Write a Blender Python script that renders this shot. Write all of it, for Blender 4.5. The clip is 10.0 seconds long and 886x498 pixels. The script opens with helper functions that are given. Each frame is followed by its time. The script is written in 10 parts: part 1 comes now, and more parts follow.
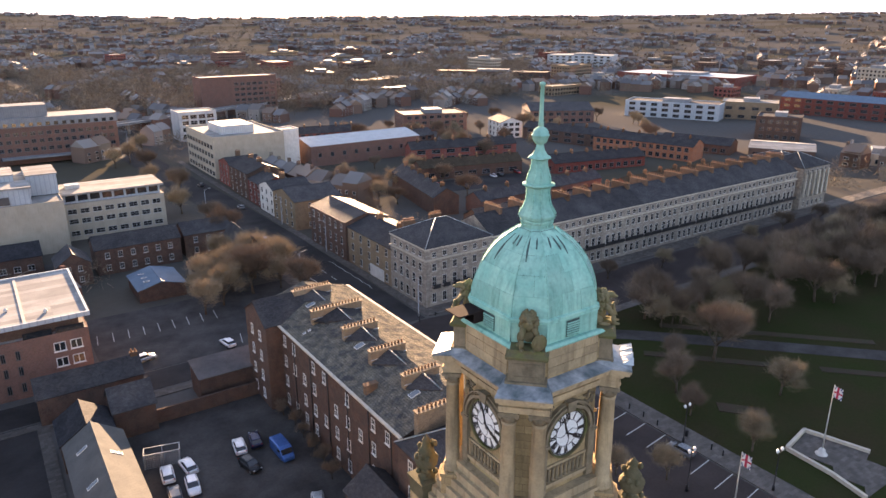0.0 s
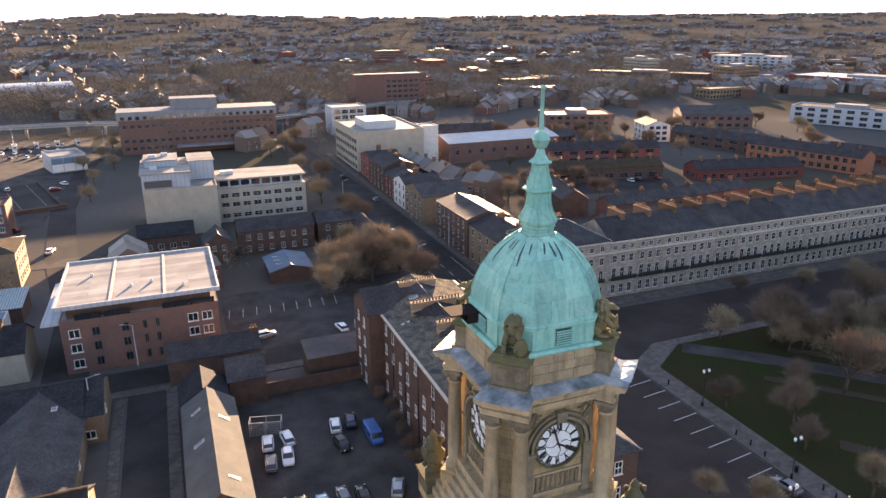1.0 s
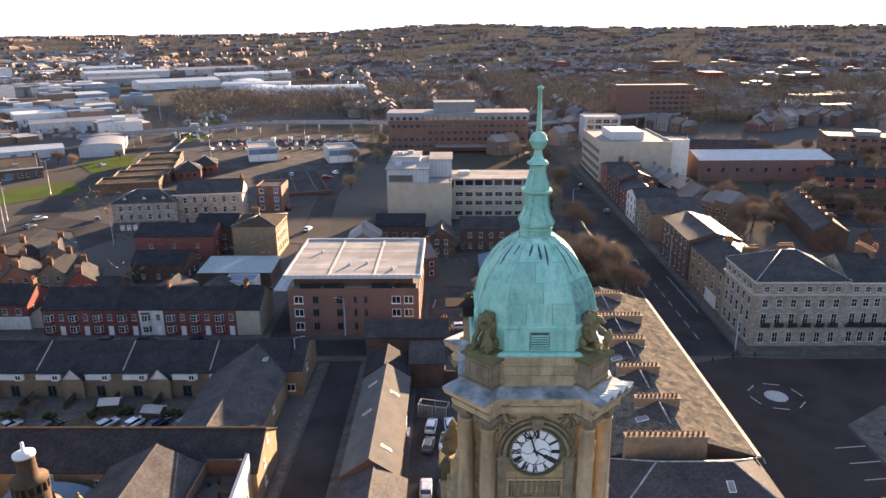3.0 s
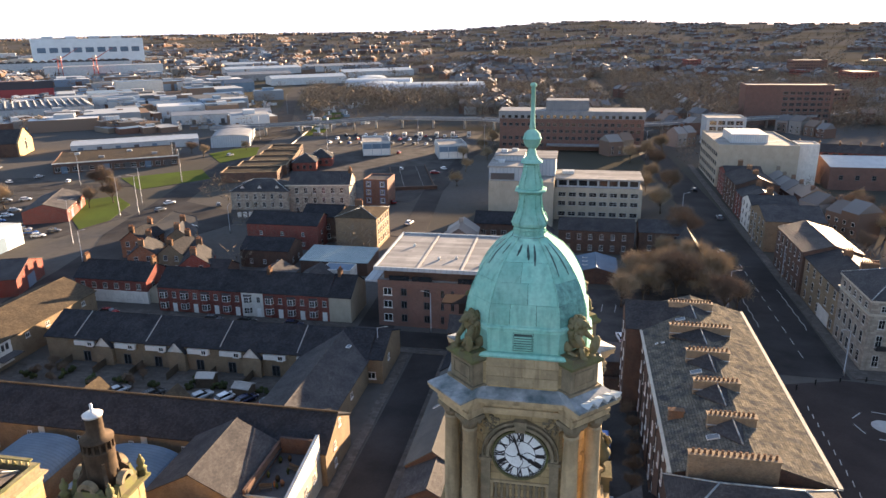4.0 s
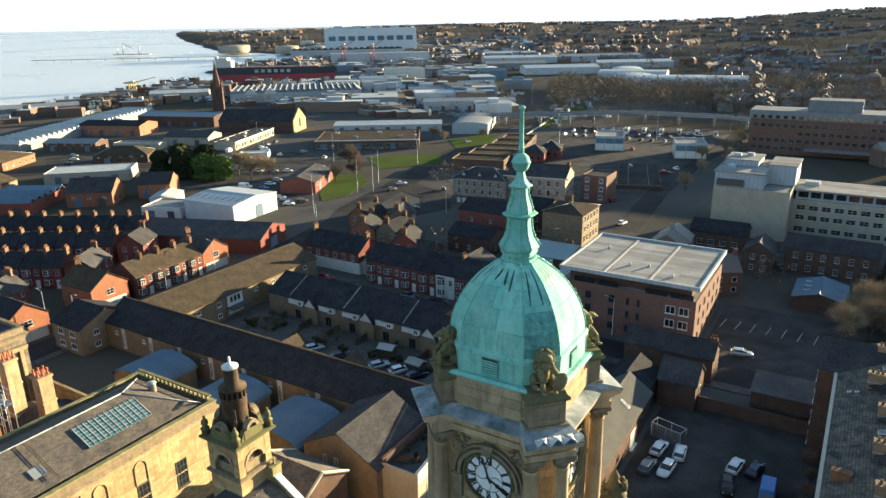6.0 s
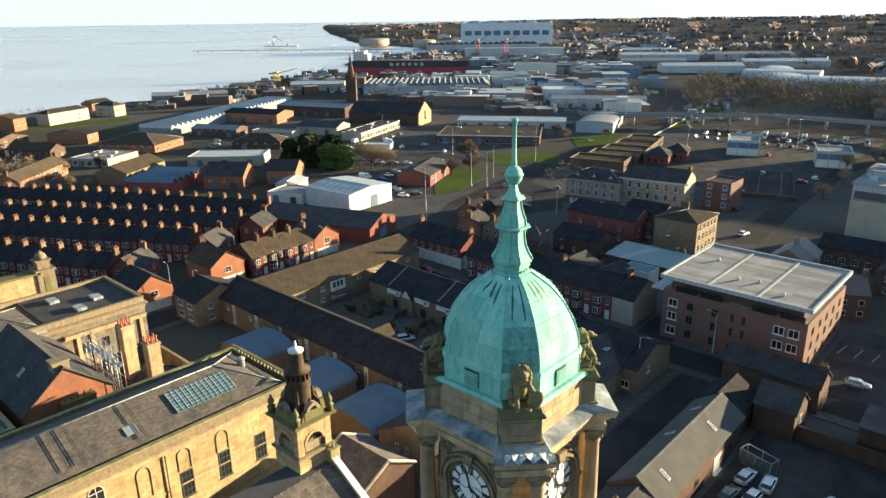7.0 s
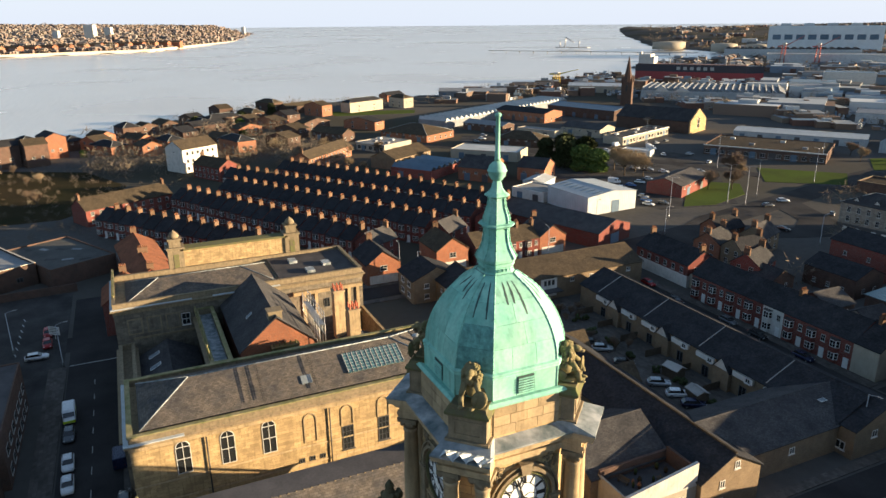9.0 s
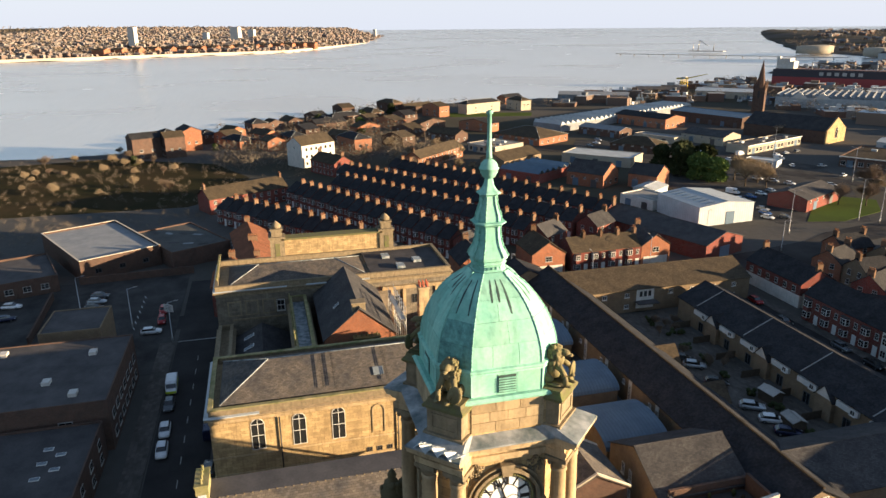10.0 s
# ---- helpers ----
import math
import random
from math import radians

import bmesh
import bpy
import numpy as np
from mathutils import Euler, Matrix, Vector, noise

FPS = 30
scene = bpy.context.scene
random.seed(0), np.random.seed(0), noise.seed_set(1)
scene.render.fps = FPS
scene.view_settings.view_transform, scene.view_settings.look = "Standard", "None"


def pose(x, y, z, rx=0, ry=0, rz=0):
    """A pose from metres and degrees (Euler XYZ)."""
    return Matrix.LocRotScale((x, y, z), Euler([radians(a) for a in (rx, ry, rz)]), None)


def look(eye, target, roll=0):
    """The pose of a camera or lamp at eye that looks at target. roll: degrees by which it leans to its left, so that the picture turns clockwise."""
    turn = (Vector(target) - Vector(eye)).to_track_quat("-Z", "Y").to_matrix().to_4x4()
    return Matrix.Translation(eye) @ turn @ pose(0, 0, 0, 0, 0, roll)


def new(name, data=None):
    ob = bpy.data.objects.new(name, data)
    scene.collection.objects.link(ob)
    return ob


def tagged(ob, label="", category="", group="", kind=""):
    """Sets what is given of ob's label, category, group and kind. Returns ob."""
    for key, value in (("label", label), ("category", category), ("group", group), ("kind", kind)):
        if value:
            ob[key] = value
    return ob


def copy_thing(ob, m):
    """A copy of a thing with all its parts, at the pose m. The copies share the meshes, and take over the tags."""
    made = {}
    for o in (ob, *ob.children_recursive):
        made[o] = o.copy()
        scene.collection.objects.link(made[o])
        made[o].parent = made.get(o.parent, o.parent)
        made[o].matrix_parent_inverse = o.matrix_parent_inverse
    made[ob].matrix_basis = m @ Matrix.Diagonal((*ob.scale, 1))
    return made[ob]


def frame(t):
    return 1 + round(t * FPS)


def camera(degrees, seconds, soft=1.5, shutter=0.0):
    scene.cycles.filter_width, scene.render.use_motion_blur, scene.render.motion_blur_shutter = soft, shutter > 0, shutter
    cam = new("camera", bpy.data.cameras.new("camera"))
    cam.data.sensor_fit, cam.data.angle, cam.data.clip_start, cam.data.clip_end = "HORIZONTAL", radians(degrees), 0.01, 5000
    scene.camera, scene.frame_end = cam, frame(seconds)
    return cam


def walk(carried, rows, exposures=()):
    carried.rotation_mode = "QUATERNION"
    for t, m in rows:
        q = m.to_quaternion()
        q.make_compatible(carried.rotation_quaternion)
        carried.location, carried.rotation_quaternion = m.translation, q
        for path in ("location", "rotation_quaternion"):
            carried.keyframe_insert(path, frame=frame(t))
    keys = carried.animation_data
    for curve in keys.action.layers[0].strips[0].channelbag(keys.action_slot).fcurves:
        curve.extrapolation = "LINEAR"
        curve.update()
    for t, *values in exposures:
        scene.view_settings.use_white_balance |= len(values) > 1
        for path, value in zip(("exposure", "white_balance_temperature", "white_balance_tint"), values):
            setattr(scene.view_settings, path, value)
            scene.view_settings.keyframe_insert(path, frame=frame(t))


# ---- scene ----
cam = camera(64.9, 10.0)
PATH = [
    (0, (1.848, -0.432, 62.516), (2.912, 1.14, 61.886), -0.1),
    (0.5, (4.882, -2.392, 62.641), (5.766, -0.713, 62.007), -0.2),
    (1, (7.948, -4.228, 62.667), (8.642, -2.462, 62.036), -0.3),
    (1.5, (10.997, -5.763, 62.541), (11.503, -3.931, 61.919), -0.4),
    (2, (13.851, -6.825, 62.316), (14.184, -4.949, 61.706), -0.4),
    (2.5, (16.924, -7.608, 62.243), (17.074, -5.707, 61.64), -0.4),
    (3, (19.984, -7.976, 62.16), (19.958, -6.068, 61.559), -0.461),
    (3.5, (22.956, -7.927, 62.07), (22.763, -6.029, 61.468), -0.57),
    (4, (25.87, -7.523, 62.052), (25.512, -5.65, 61.448), -0.7),
    (4.5, (28.738, -6.852, 62.188), (28.214, -5.02, 61.58), -0.8),
    (5, (31.533, -6.027, 62.515), (30.848, -4.253, 61.896), -0.8),
    (5.5, (34.264, -4.925, 62.879), (33.42, -3.222, 62.256), -0.874),
    (6, (36.91, -3.53, 63.233), (35.911, -1.911, 62.61), -0.957),
    (6.5, (39.438, -1.871, 63.569), (38.293, -0.354, 62.944), -0.9),
    (7, (41.806, -0.007, 63.82), (40.525, 1.392, 63.189), -0.7),
    (7.5, (43.99, 2, 63.833), (42.58, 3.273, 63.207), -0.7),
    (8, (46.118, 4.396, 63.872), (44.586, 5.521, 63.249), -0.6),
    (8.5, (48.069, 7.063, 63.77), (46.426, 8.021, 63.152), -0.5),
    (9, (49.696, 9.797, 63.324), (47.965, 10.585, 62.705), -0.5),
    (9.5, (50.981, 12.439, 62.998), (49.181, 13.063, 62.388), -0.4),
    (10, (51.919, 14.831, 63.082), (50.074, 15.306, 62.472), -0.5),
]
LIGHTNESS = [(0.0, 3.0, 6900, 30), (2.5, 2.76, 6500, 28), (4.0, 2.55, 6400, 22), (5.0, 2.22, 6000, 8), (6.5, 2.06, 5850, 2), (7.5, 1.88, 5850, 4), (10.0, 1.58, 6250, 14)]
walk(cam, [(t, look(eye, target, roll)) for t, eye, target, roll in PATH], LIGHTNESS)

# ---- world, sun, exposure ----
SUN_AZ, SUN_EL = radians(25.8), radians(7.5)
world = bpy.data.worlds.new("sky")
scene.world = world
world.use_nodes = True
wn, wl = world.node_tree.nodes, world.node_tree.links
sky = wn.new("ShaderNodeTexSky")
sky.sky_type = "NISHITA"
sky.sun_disc = False
sky.sun_elevation, sky.sun_rotation = SUN_EL, SUN_AZ
sky.air_density, sky.dust_density, sky.ozone_density = 1.0, 0.45, 1.6
# thin bright haze towards the horizon, all round
tc, sep, hz, mixw = wn.new("ShaderNodeTexCoord"), wn.new("ShaderNodeSeparateXYZ"), wn.new("ShaderNodeMapRange"), wn.new("ShaderNodeMixRGB")
wl.new(tc.outputs["Generated"], sep.inputs[0])
wl.new(sep.outputs[2], hz.inputs[0])
hz.interpolation_type = "SMOOTHSTEP"
for i, v in ((1, 0.0), (2, 0.3), (3, 0.92), (4, 0.08)):
    hz.inputs[i].default_value = v
wl.new(hz.outputs[0], mixw.inputs[0])
wl.new(sky.outputs[0], mixw.inputs[1])
mixw.inputs[2].default_value = (3.3, 3.55, 3.9, 1)
wl.new(mixw.outputs[0], wn["Background"].inputs[0])
wn["Background"].inputs[1].default_value = 0.08
sun = new("sun", bpy.data.lights.new("sun", "SUN"))
sun.data.energy, sun.data.angle, sun.data.color = 6.4, radians(0.55), (1.0, 0.735, 0.42)
sun_way = Vector((math.sin(SUN_AZ) * math.cos(SUN_EL), math.cos(SUN_AZ) * math.cos(SUN_EL), math.sin(SUN_EL)))
sun.matrix_basis = look(sun_way * 300, (0, 0, 0))

# ---- materials ----
def mat(name, a, b, scale=0.6, fine=9.0, rough=0.85, bump=0.25, metal=0.0, rand=0.12, island=0.0, pattern=None, joint=None, cell=(0.5, 0.25), gap=0.03, streak=0.0, spec=0.12):
    """A weathered surface: two colours mixed by broad noise, fine grain, a chance shift per object, and joints in metres."""
    m = bpy.data.materials.new(name)
    m.use_nodes = True
    n, l = m.node_tree.nodes, m.node_tree.links
    bsdf = n["Principled BSDF"]
    geo, uv, info = n.new("ShaderNodeNewGeometry"), n.new("ShaderNodeUVMap"), n.new("ShaderNodeObjectInfo")

    def grain(s, detail=4.0):
        k = n.new("ShaderNodeTexNoise")
        k.inputs["Scale"].default_value, k.inputs["Detail"].default_value, k.inputs["Roughness"].default_value = s, detail, 0.6
        l.new(geo.outputs["Position"], k.inputs["Vector"])
        return k.outputs["Fac"]

    def maths(op, x, y):
        k = n.new("ShaderNodeMath")
        k.operation = op
        for i, q in enumerate((x, y)):
            if isinstance(q, (int, float)):
                k.inputs[i].default_value = q
            else:
                l.new(q, k.inputs[i])
        return k.outputs[0]

    def blend(f, x, y, kind="MIX"):
        k = n.new("ShaderNodeMixRGB")
        k.blend_type = kind
        for i, q in zip((0, 1, 2), (f, x, y)):
            if isinstance(q, (int, float)):
                k.inputs[i].default_value = q
            elif isinstance(q, tuple):
                k.inputs[i].default_value = (*q, 1)
            else:
                l.new(q, k.inputs[i])
        return k.outputs[0]

    broad, tiny = grain(scale), grain(fine, 6.0)
    ramp = n.new("ShaderNodeMapRange")
    ramp.inputs[1].default_value, ramp.inputs[2].default_value = 0.32, 0.68
    l.new(broad, ramp.inputs[0])
    col = blend(ramp.outputs[0], a, b)
    height = tiny
    if pattern == "brick":
        br = n.new("ShaderNodeTexBrick")
        br.inputs["Scale"].default_value = 1.0
        br.inputs["Brick Width"].default_value, br.inputs["Row Height"].default_value = cell
        br.inputs["Mortar Size"].default_value, br.inputs["Mortar Smooth"].default_value = gap, 0.3
        br.inputs["Color1"].default_value, br.inputs["Color2"].default_value = (0.8, 0.8, 0.8, 1), (1.2, 1.2, 1.2, 1)
        br.inputs["Mortar"].default_value = (1, 1, 1, 1)
        l.new(uv.outputs[0], br.inputs["Vector"])
        col = blend(1.0, col, br.outputs["Color"], "MULTIPLY")
        col = blend(maths("MULTIPLY", br.outputs["Fac"], 0.8), col, joint or tuple(0.6 * c for c in a))
        height = maths("ADD", maths("MULTIPLY", tiny, 0.6), maths("MULTIPLY", br.outputs["Fac"], -0.8))
    elif pattern == "ribs":
        sep = n.new("ShaderNodeSeparateXYZ")
        l.new(uv.outputs[0], sep.inputs[0])
        wave = maths("SINE", maths("MULTIPLY", sep.outputs[0], 6.2832 / cell[0]), 0.0)
        col = blend(maths("MULTIPLY", maths("GREATER_THAN", wave, 0.8), 0.55), col, joint or tuple(0.6 * c for c in a))
        height = maths("ADD", maths("MULTIPLY", tiny, 0.4), maths("MULTIPLY", wave, 0.3))
    if streak:
        k = n.new("ShaderNodeTexNoise")
        k.inputs["Scale"].default_value, k.inputs["Detail"].default_value = 1.0, 5.0
        mp = n.new("ShaderNodeMapping")
        mp.inputs["Scale"].default_value = (3.0, 3.0, 0.35)
        l.new(geo.outputs["Position"], mp.inputs[0])
        l.new(mp.outputs[0], k.inputs["Vector"])
        s = n.new("ShaderNodeMapRange")
        s.inputs[1].default_value, s.inputs[2].default_value = 0.5, 0.72
        l.new(k.outputs["Fac"], s.inputs[0])
        col = blend(maths("MULTIPLY", s.outputs[0], streak), col, tuple(0.35 * c for c in a))
    shade = maths("ADD", maths("MULTIPLY", tiny, 0.5), 0.75)
    if rand:
        shade = maths("MULTIPLY", shade, maths("ADD", maths("MULTIPLY", info.outputs["Random"], 2 * rand), 1 - rand))
    if island:
        shade = maths("MULTIPLY", shade, maths("ADD", maths("MULTIPLY", geo.outputs["Random Per Island"], 2 * island), 1 - island))
    grey = n.new("ShaderNodeCombineXYZ")
    for i in range(3):
        l.new(shade, grey.inputs[i])
    col = blend(1.0, col, grey.outputs[0], "MULTIPLY")
    l.new(col, bsdf.inputs["Base Color"])
    bsdf.inputs["Metallic"].default_value = metal
    bsdf.inputs["Specular IOR Level"].default_value = spec
    l.new(maths("ADD", maths("MULTIPLY", tiny, 0.24), rough - 0.12), bsdf.inputs["Roughness"])
    if bump:
        bp = n.new("ShaderNodeBump")
        bp.inputs["Strength"].default_value, bp.inputs["Distance"].default_value = bump, 0.05
        l.new(height, bp.inputs["Height"])
        l.new(bp.outputs[0], bsdf.inputs["Normal"])
    return m


def plain(name, c, rough=0.5, metal=0.0, rand=0.0, spec=0.5):
    return mat(name, c, tuple(0.85 * x for x in c), 1.5, 12, rough, 0.08, metal, rand, spec=spec)


SANDSTONE = mat("sandstone", (0.43, 0.318, 0.165), (0.27, 0.195, 0.105), 0.45, 7, 0.9, 0.5, pattern="brick", cell=(1.0, 0.42), gap=0.014, joint=(0.18, 0.125, 0.07), streak=0.5, rand=0.05)
STONE_PALE = mat("stone_dressed", (0.43, 0.325, 0.19), (0.27, 0.21, 0.13), 0.8, 8, 0.9, 0.4, rand=0.15, streak=0.65)
STONE_DARK = mat("stone_sooty_mossy", (0.13, 0.11, 0.07), (0.14, 0.15, 0.055), 1.6, 9, 0.95, 0.5)
STONE_COURT = mat("stone_grey_weathered", (0.2, 0.172, 0.132), (0.125, 0.112, 0.09), 0.6, 7, 0.92, 0.5, pattern="brick", cell=(1.0, 0.42), gap=0.014, joint=(0.09, 0.08, 0.06), streak=0.55, rand=0.05)
STONE_CARVED = mat("stone_carved", (0.26, 0.205, 0.135), (0.16, 0.135, 0.088), 2.0, 10, 0.95, 0.6, streak=0.45)
LEADFLASH = mat("lead_flashing", (0.4, 0.42, 0.43), (0.1, 0.135, 0.145), 1.1, 5, 0.6, 0.25, 0.2)
COPPER = mat("copper_verdigris", (0.185, 0.435, 0.36), (0.29, 0.53, 0.435), 0.8, 6, 0.82, 0.2, 0.0, rand=0.11, streak=0.4, spec=0.03)
COPPER_WORN = mat("copper_scratched", (0.17, 0.42, 0.36), (0.06, 0.17, 0.155), 3.5, 9, 0.55, 0.4, 0.0, rand=0.08, streak=0.55, spec=0.3)
COPPER_DARK = mat("copper_bare", (0.045, 0.075, 0.07), (0.07, 0.11, 0.1), 2.0, 8, 0.5, 0.2, 0.3)
DIAL = plain("dial_opal_glass", (0.78, 0.8, 0.78), 0.3)
# black of the dials, also used for painted darkness inside openings
INK = plain("black_paint_and_hollow_shade", (0.015, 0.015, 0.017), 0.5)
SLATE = mat("slate", (0.07, 0.068, 0.068), (0.04, 0.04, 0.043), 0.3, 5, 0.7, 0.4, pattern="brick", cell=(0.35, 0.24), gap=0.012, joint=(0.025, 0.026, 0.03), rand=0.2, spec=0.03)
SLATE_PALE = mat("slate_weathered", (0.145, 0.124, 0.102), (0.07, 0.068, 0.07), 0.5, 3, 0.72, 0.4, pattern="brick", cell=(0.42, 0.28), gap=0.016, joint=(0.05, 0.046, 0.042), rand=0.1, spec=0.02)
TILE_DARK = mat("roof_tile_charcoal", (0.038, 0.039, 0.043), (0.023, 0.024, 0.027), 0.4, 5, 0.85, 0.25, pattern="brick", cell=(0.33, 0.3), gap=0.012, joint=(0.02, 0.02, 0.025), rand=0.1, spec=0.04)
TILE_RED = mat("roof_tile_red", (0.2, 0.085, 0.05), (0.13, 0.06, 0.038), 0.4, 5, 0.85, 0.3, pattern="brick", cell=(0.33, 0.3), gap=0.012, rand=0.1, spec=0.02)
TILE_BROWN = mat("roof_tile_brown", (0.08, 0.063, 0.044), (0.05, 0.042, 0.032), 0.4, 5, 0.8, 0.3, pattern="brick", cell=(0.33, 0.3), gap=0.012, rand=0.1, spec=0.02)
BRICK_RED = mat("brick_red", (0.195, 0.05, 0.039), (0.135, 0.041, 0.034), 0.7, 8, 0.9, 0.3, pattern="brick", cell=(0.23, 0.077), gap=0.009, joint=(0.17, 0.13, 0.11), rand=0.2)
BRICK_ORANGE = mat("brick_orange", (0.3, 0.12, 0.065), (0.22, 0.09, 0.052), 0.7, 8, 0.9, 0.3, pattern="brick", cell=(0.23, 0.077), gap=0.009, joint=(0.22, 0.16, 0.12), rand=0.15)
BRICK_DARK = mat("brick_sooty", (0.115, 0.068, 0.052), (0.07, 0.046, 0.038), 0.6, 8, 0.92, 0.3, pattern="brick", cell=(0.23, 0.077), gap=0.009, joint=(0.1, 0.085, 0.07), rand=0.15)
BRICK_BUFF = mat("brick_buff", (0.23, 0.17, 0.108), (0.165, 0.122, 0.08), 0.7, 8, 0.9, 0.3, pattern="brick", cell=(0.23, 0.077), gap=0.009, joint=(0.2, 0.16, 0.12), rand=0.1)
BRICK_OFFICE = mat("brick_office", (0.165, 0.092, 0.074), (0.12, 0.072, 0.061), 0.4, 6, 0.9, 0.2, pattern="brick", cell=(0.23, 0.077), gap=0.009, joint=(0.15, 0.11, 0.09), rand=0.05)
STUCCO = mat("stone_terrace_grey", (0.3, 0.265, 0.22), (0.22, 0.195, 0.165), 0.5, 6, 0.9, 0.3, pattern="brick", cell=(0.9, 0.38), gap=0.01, joint=(0.17, 0.15, 0.12), streak=0.4, rand=0.08)
RENDER_WHITE = mat("render_white", (0.6, 0.58, 0.54), (0.48, 0.465, 0.43), 0.6, 6, 0.85, 0.15, streak=0.3, rand=0.08, spec=0.02)
RENDER_CREAM = mat("render_cream", (0.37, 0.33, 0.265), (0.31, 0.28, 0.225), 0.4, 6, 0.85, 0.15, streak=0.2, rand=0.05, spec=0.02)
CLADDING = mat("cladding_pale_blue_grey", (0.36, 0.4, 0.43), (0.3, 0.34, 0.37), 0.5, 5, 0.6, 0.1, 0.0, pattern="ribs", cell=(1.2, 1), rand=0.05)
SHEET_WHITE = mat("sheet_steel_white", (0.45, 0.48, 0.495), (0.35, 0.38, 0.395), 0.3, 5, 0.5, 0.3, 0.0, pattern="ribs", cell=(0.9, 1), rand=0.12, spec=0.04)
SHEET_GREY = mat("sheet_steel_grey", (0.24, 0.25, 0.26), (0.17, 0.185, 0.2), 0.3, 5, 0.7, 0.3, 0.0, pattern="ribs", cell=(0.9, 1), rand=0.15, spec=0.04)
SHEET_BLUE = mat("sheet_steel_blue_grey", (0.13, 0.185, 0.245), (0.1, 0.145, 0.195), 0.3, 5, 0.55, 0.3, 0.0, pattern="ribs", cell=(0.6, 1), rand=0.1, spec=0.03)
ASBESTOS = mat("asbestos_cement_sheet", (0.115, 0.114, 0.106), (0.08, 0.081, 0.079), 0.3, 4, 0.95, 0.2, pattern="ribs", cell=(0.4, 1), rand=0.05, spec=0.03)
FELT = mat("roof_membrane_pale", (0.3, 0.292, 0.275), (0.22, 0.215, 0.205), 0.2, 4, 0.85, 0.15, pattern="brick", cell=(9, 1.6), gap=0.04, joint=(0.2, 0.19, 0.17), rand=0.05, spec=0.01)
FELT_DARK = mat("roof_felt_dark", (0.095, 0.09, 0.09), (0.06, 0.058, 0.06), 0.3, 4, 0.85, 0.2, rand=0.15, spec=0.02)
CONCRETE = mat("concrete", (0.42, 0.4, 0.37), (0.32, 0.31, 0.29), 0.5, 6, 0.85, 0.2, streak=0.25)
COPING = mat("coping_stone", (0.5, 0.45, 0.36), (0.4, 0.36, 0.3), 1.0, 7, 0.85, 0.2)
ASPHALT = mat("asphalt", (0.053, 0.05, 0.049), (0.028, 0.027, 0.027), 0.1, 3, 0.85, 0.25, rand=0.0, spec=0.04)
ASPHALT_TAR = mat("asphalt_reddish_chip", (0.06, 0.049, 0.045), (0.038, 0.032, 0.03), 0.12, 3, 0.88, 0.25, rand=0.0, spec=0.03)
ASPHALT_OLD = mat("asphalt_worn", (0.078, 0.074, 0.071), (0.036, 0.035, 0.034), 0.16, 2.5, 0.88, 0.25, rand=0.06, spec=0.04, streak=0.3)
PAVING = mat("paving_flags", (0.12, 0.108, 0.096), (0.08, 0.073, 0.066), 0.4, 4, 0.85, 0.2, pattern="brick", cell=(0.9, 0.6), gap=0.02, joint=(0.07, 0.065, 0.06), rand=0.05, spec=0.06)
KERB = mat("kerb_granite", (0.3, 0.29, 0.28), (0.24, 0.23, 0.22), 0.8, 8, 0.85, 0.2)
LINE = plain("road_paint_white", (0.4, 0.4, 0.385), 0.8, spec=0.1)
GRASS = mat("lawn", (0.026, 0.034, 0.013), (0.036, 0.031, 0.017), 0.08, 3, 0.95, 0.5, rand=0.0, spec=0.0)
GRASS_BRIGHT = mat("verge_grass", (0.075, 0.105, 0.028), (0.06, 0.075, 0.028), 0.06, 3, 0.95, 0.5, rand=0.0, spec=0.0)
SOIL = mat("flowerbed_soil", (0.045, 0.03, 0.022), (0.035, 0.035, 0.02), 0.7, 5, 0.95, 0.6)
GLASS = plain("window_glass", (0.02, 0.024, 0.028), 0.12, spec=0.8)
FRAME_WHITE = plain("window_frame_white", (0.62, 0.61, 0.58), 0.6, spec=0.2)
FRAME_DULL = plain("window_frame_dull_white", (0.44, 0.43, 0.405), 0.6, spec=0.2)
FRAME_GREY = plain("window_frame_grey", (0.14, 0.14, 0.14), 0.6, spec=0.2)
FRAME_DARK = plain("window_frame_dark", (0.06, 0.06, 0.062), 0.5)
DOOR_PAINT = plain("door_paint", (0.12, 0.06, 0.05), 0.45, rand=0.6)
DOOR_WHITE = plain("door_paint_white", (0.68, 0.68, 0.66), 0.45)
TERRACOTTA = mat("terracotta", (0.22, 0.108, 0.062), (0.16, 0.08, 0.048), 2, 9, 0.85, 0.2, rand=0.2, spec=0.05)
# matt slate with lichen tones; its pale patches also stand in for sheen
SLATE_PAINTED_SHEEN = mat("slate_painted_sheen", (0.17, 0.152, 0.115), (0.052, 0.055, 0.059), 0.7, 2.2, 0.95, 0.4, pattern="brick", cell=(0.5, 0.36), gap=0.025, joint=(0.02, 0.02, 0.02), rand=0.1, spec=0.0, streak=0.5)
LEAD_WHITE = mat("lead_bleached", (0.52, 0.56, 0.58), (0.4, 0.45, 0.47), 1.2, 6, 0.6, 0.2, 0.0)
STACK_TAN = mat("chimney_brick_tan", (0.27, 0.2, 0.13), (0.19, 0.145, 0.1), 1.0, 8, 0.9, 0.3, pattern="brick", cell=(0.23, 0.077), gap=0.009, joint=(0.16, 0.13, 0.1), rand=0.15)
STACK = mat("chimney_brick", (0.165, 0.1, 0.064), (0.11, 0.072, 0.047), 1.0, 8, 0.9, 0.3, pattern="brick", cell=(0.23, 0.077), gap=0.009, joint=(0.14, 0.1, 0.08), rand=0.25, spec=0.02)
STEEL = plain("steel_galvanised", (0.35, 0.36, 0.37), 0.45, 0.7)
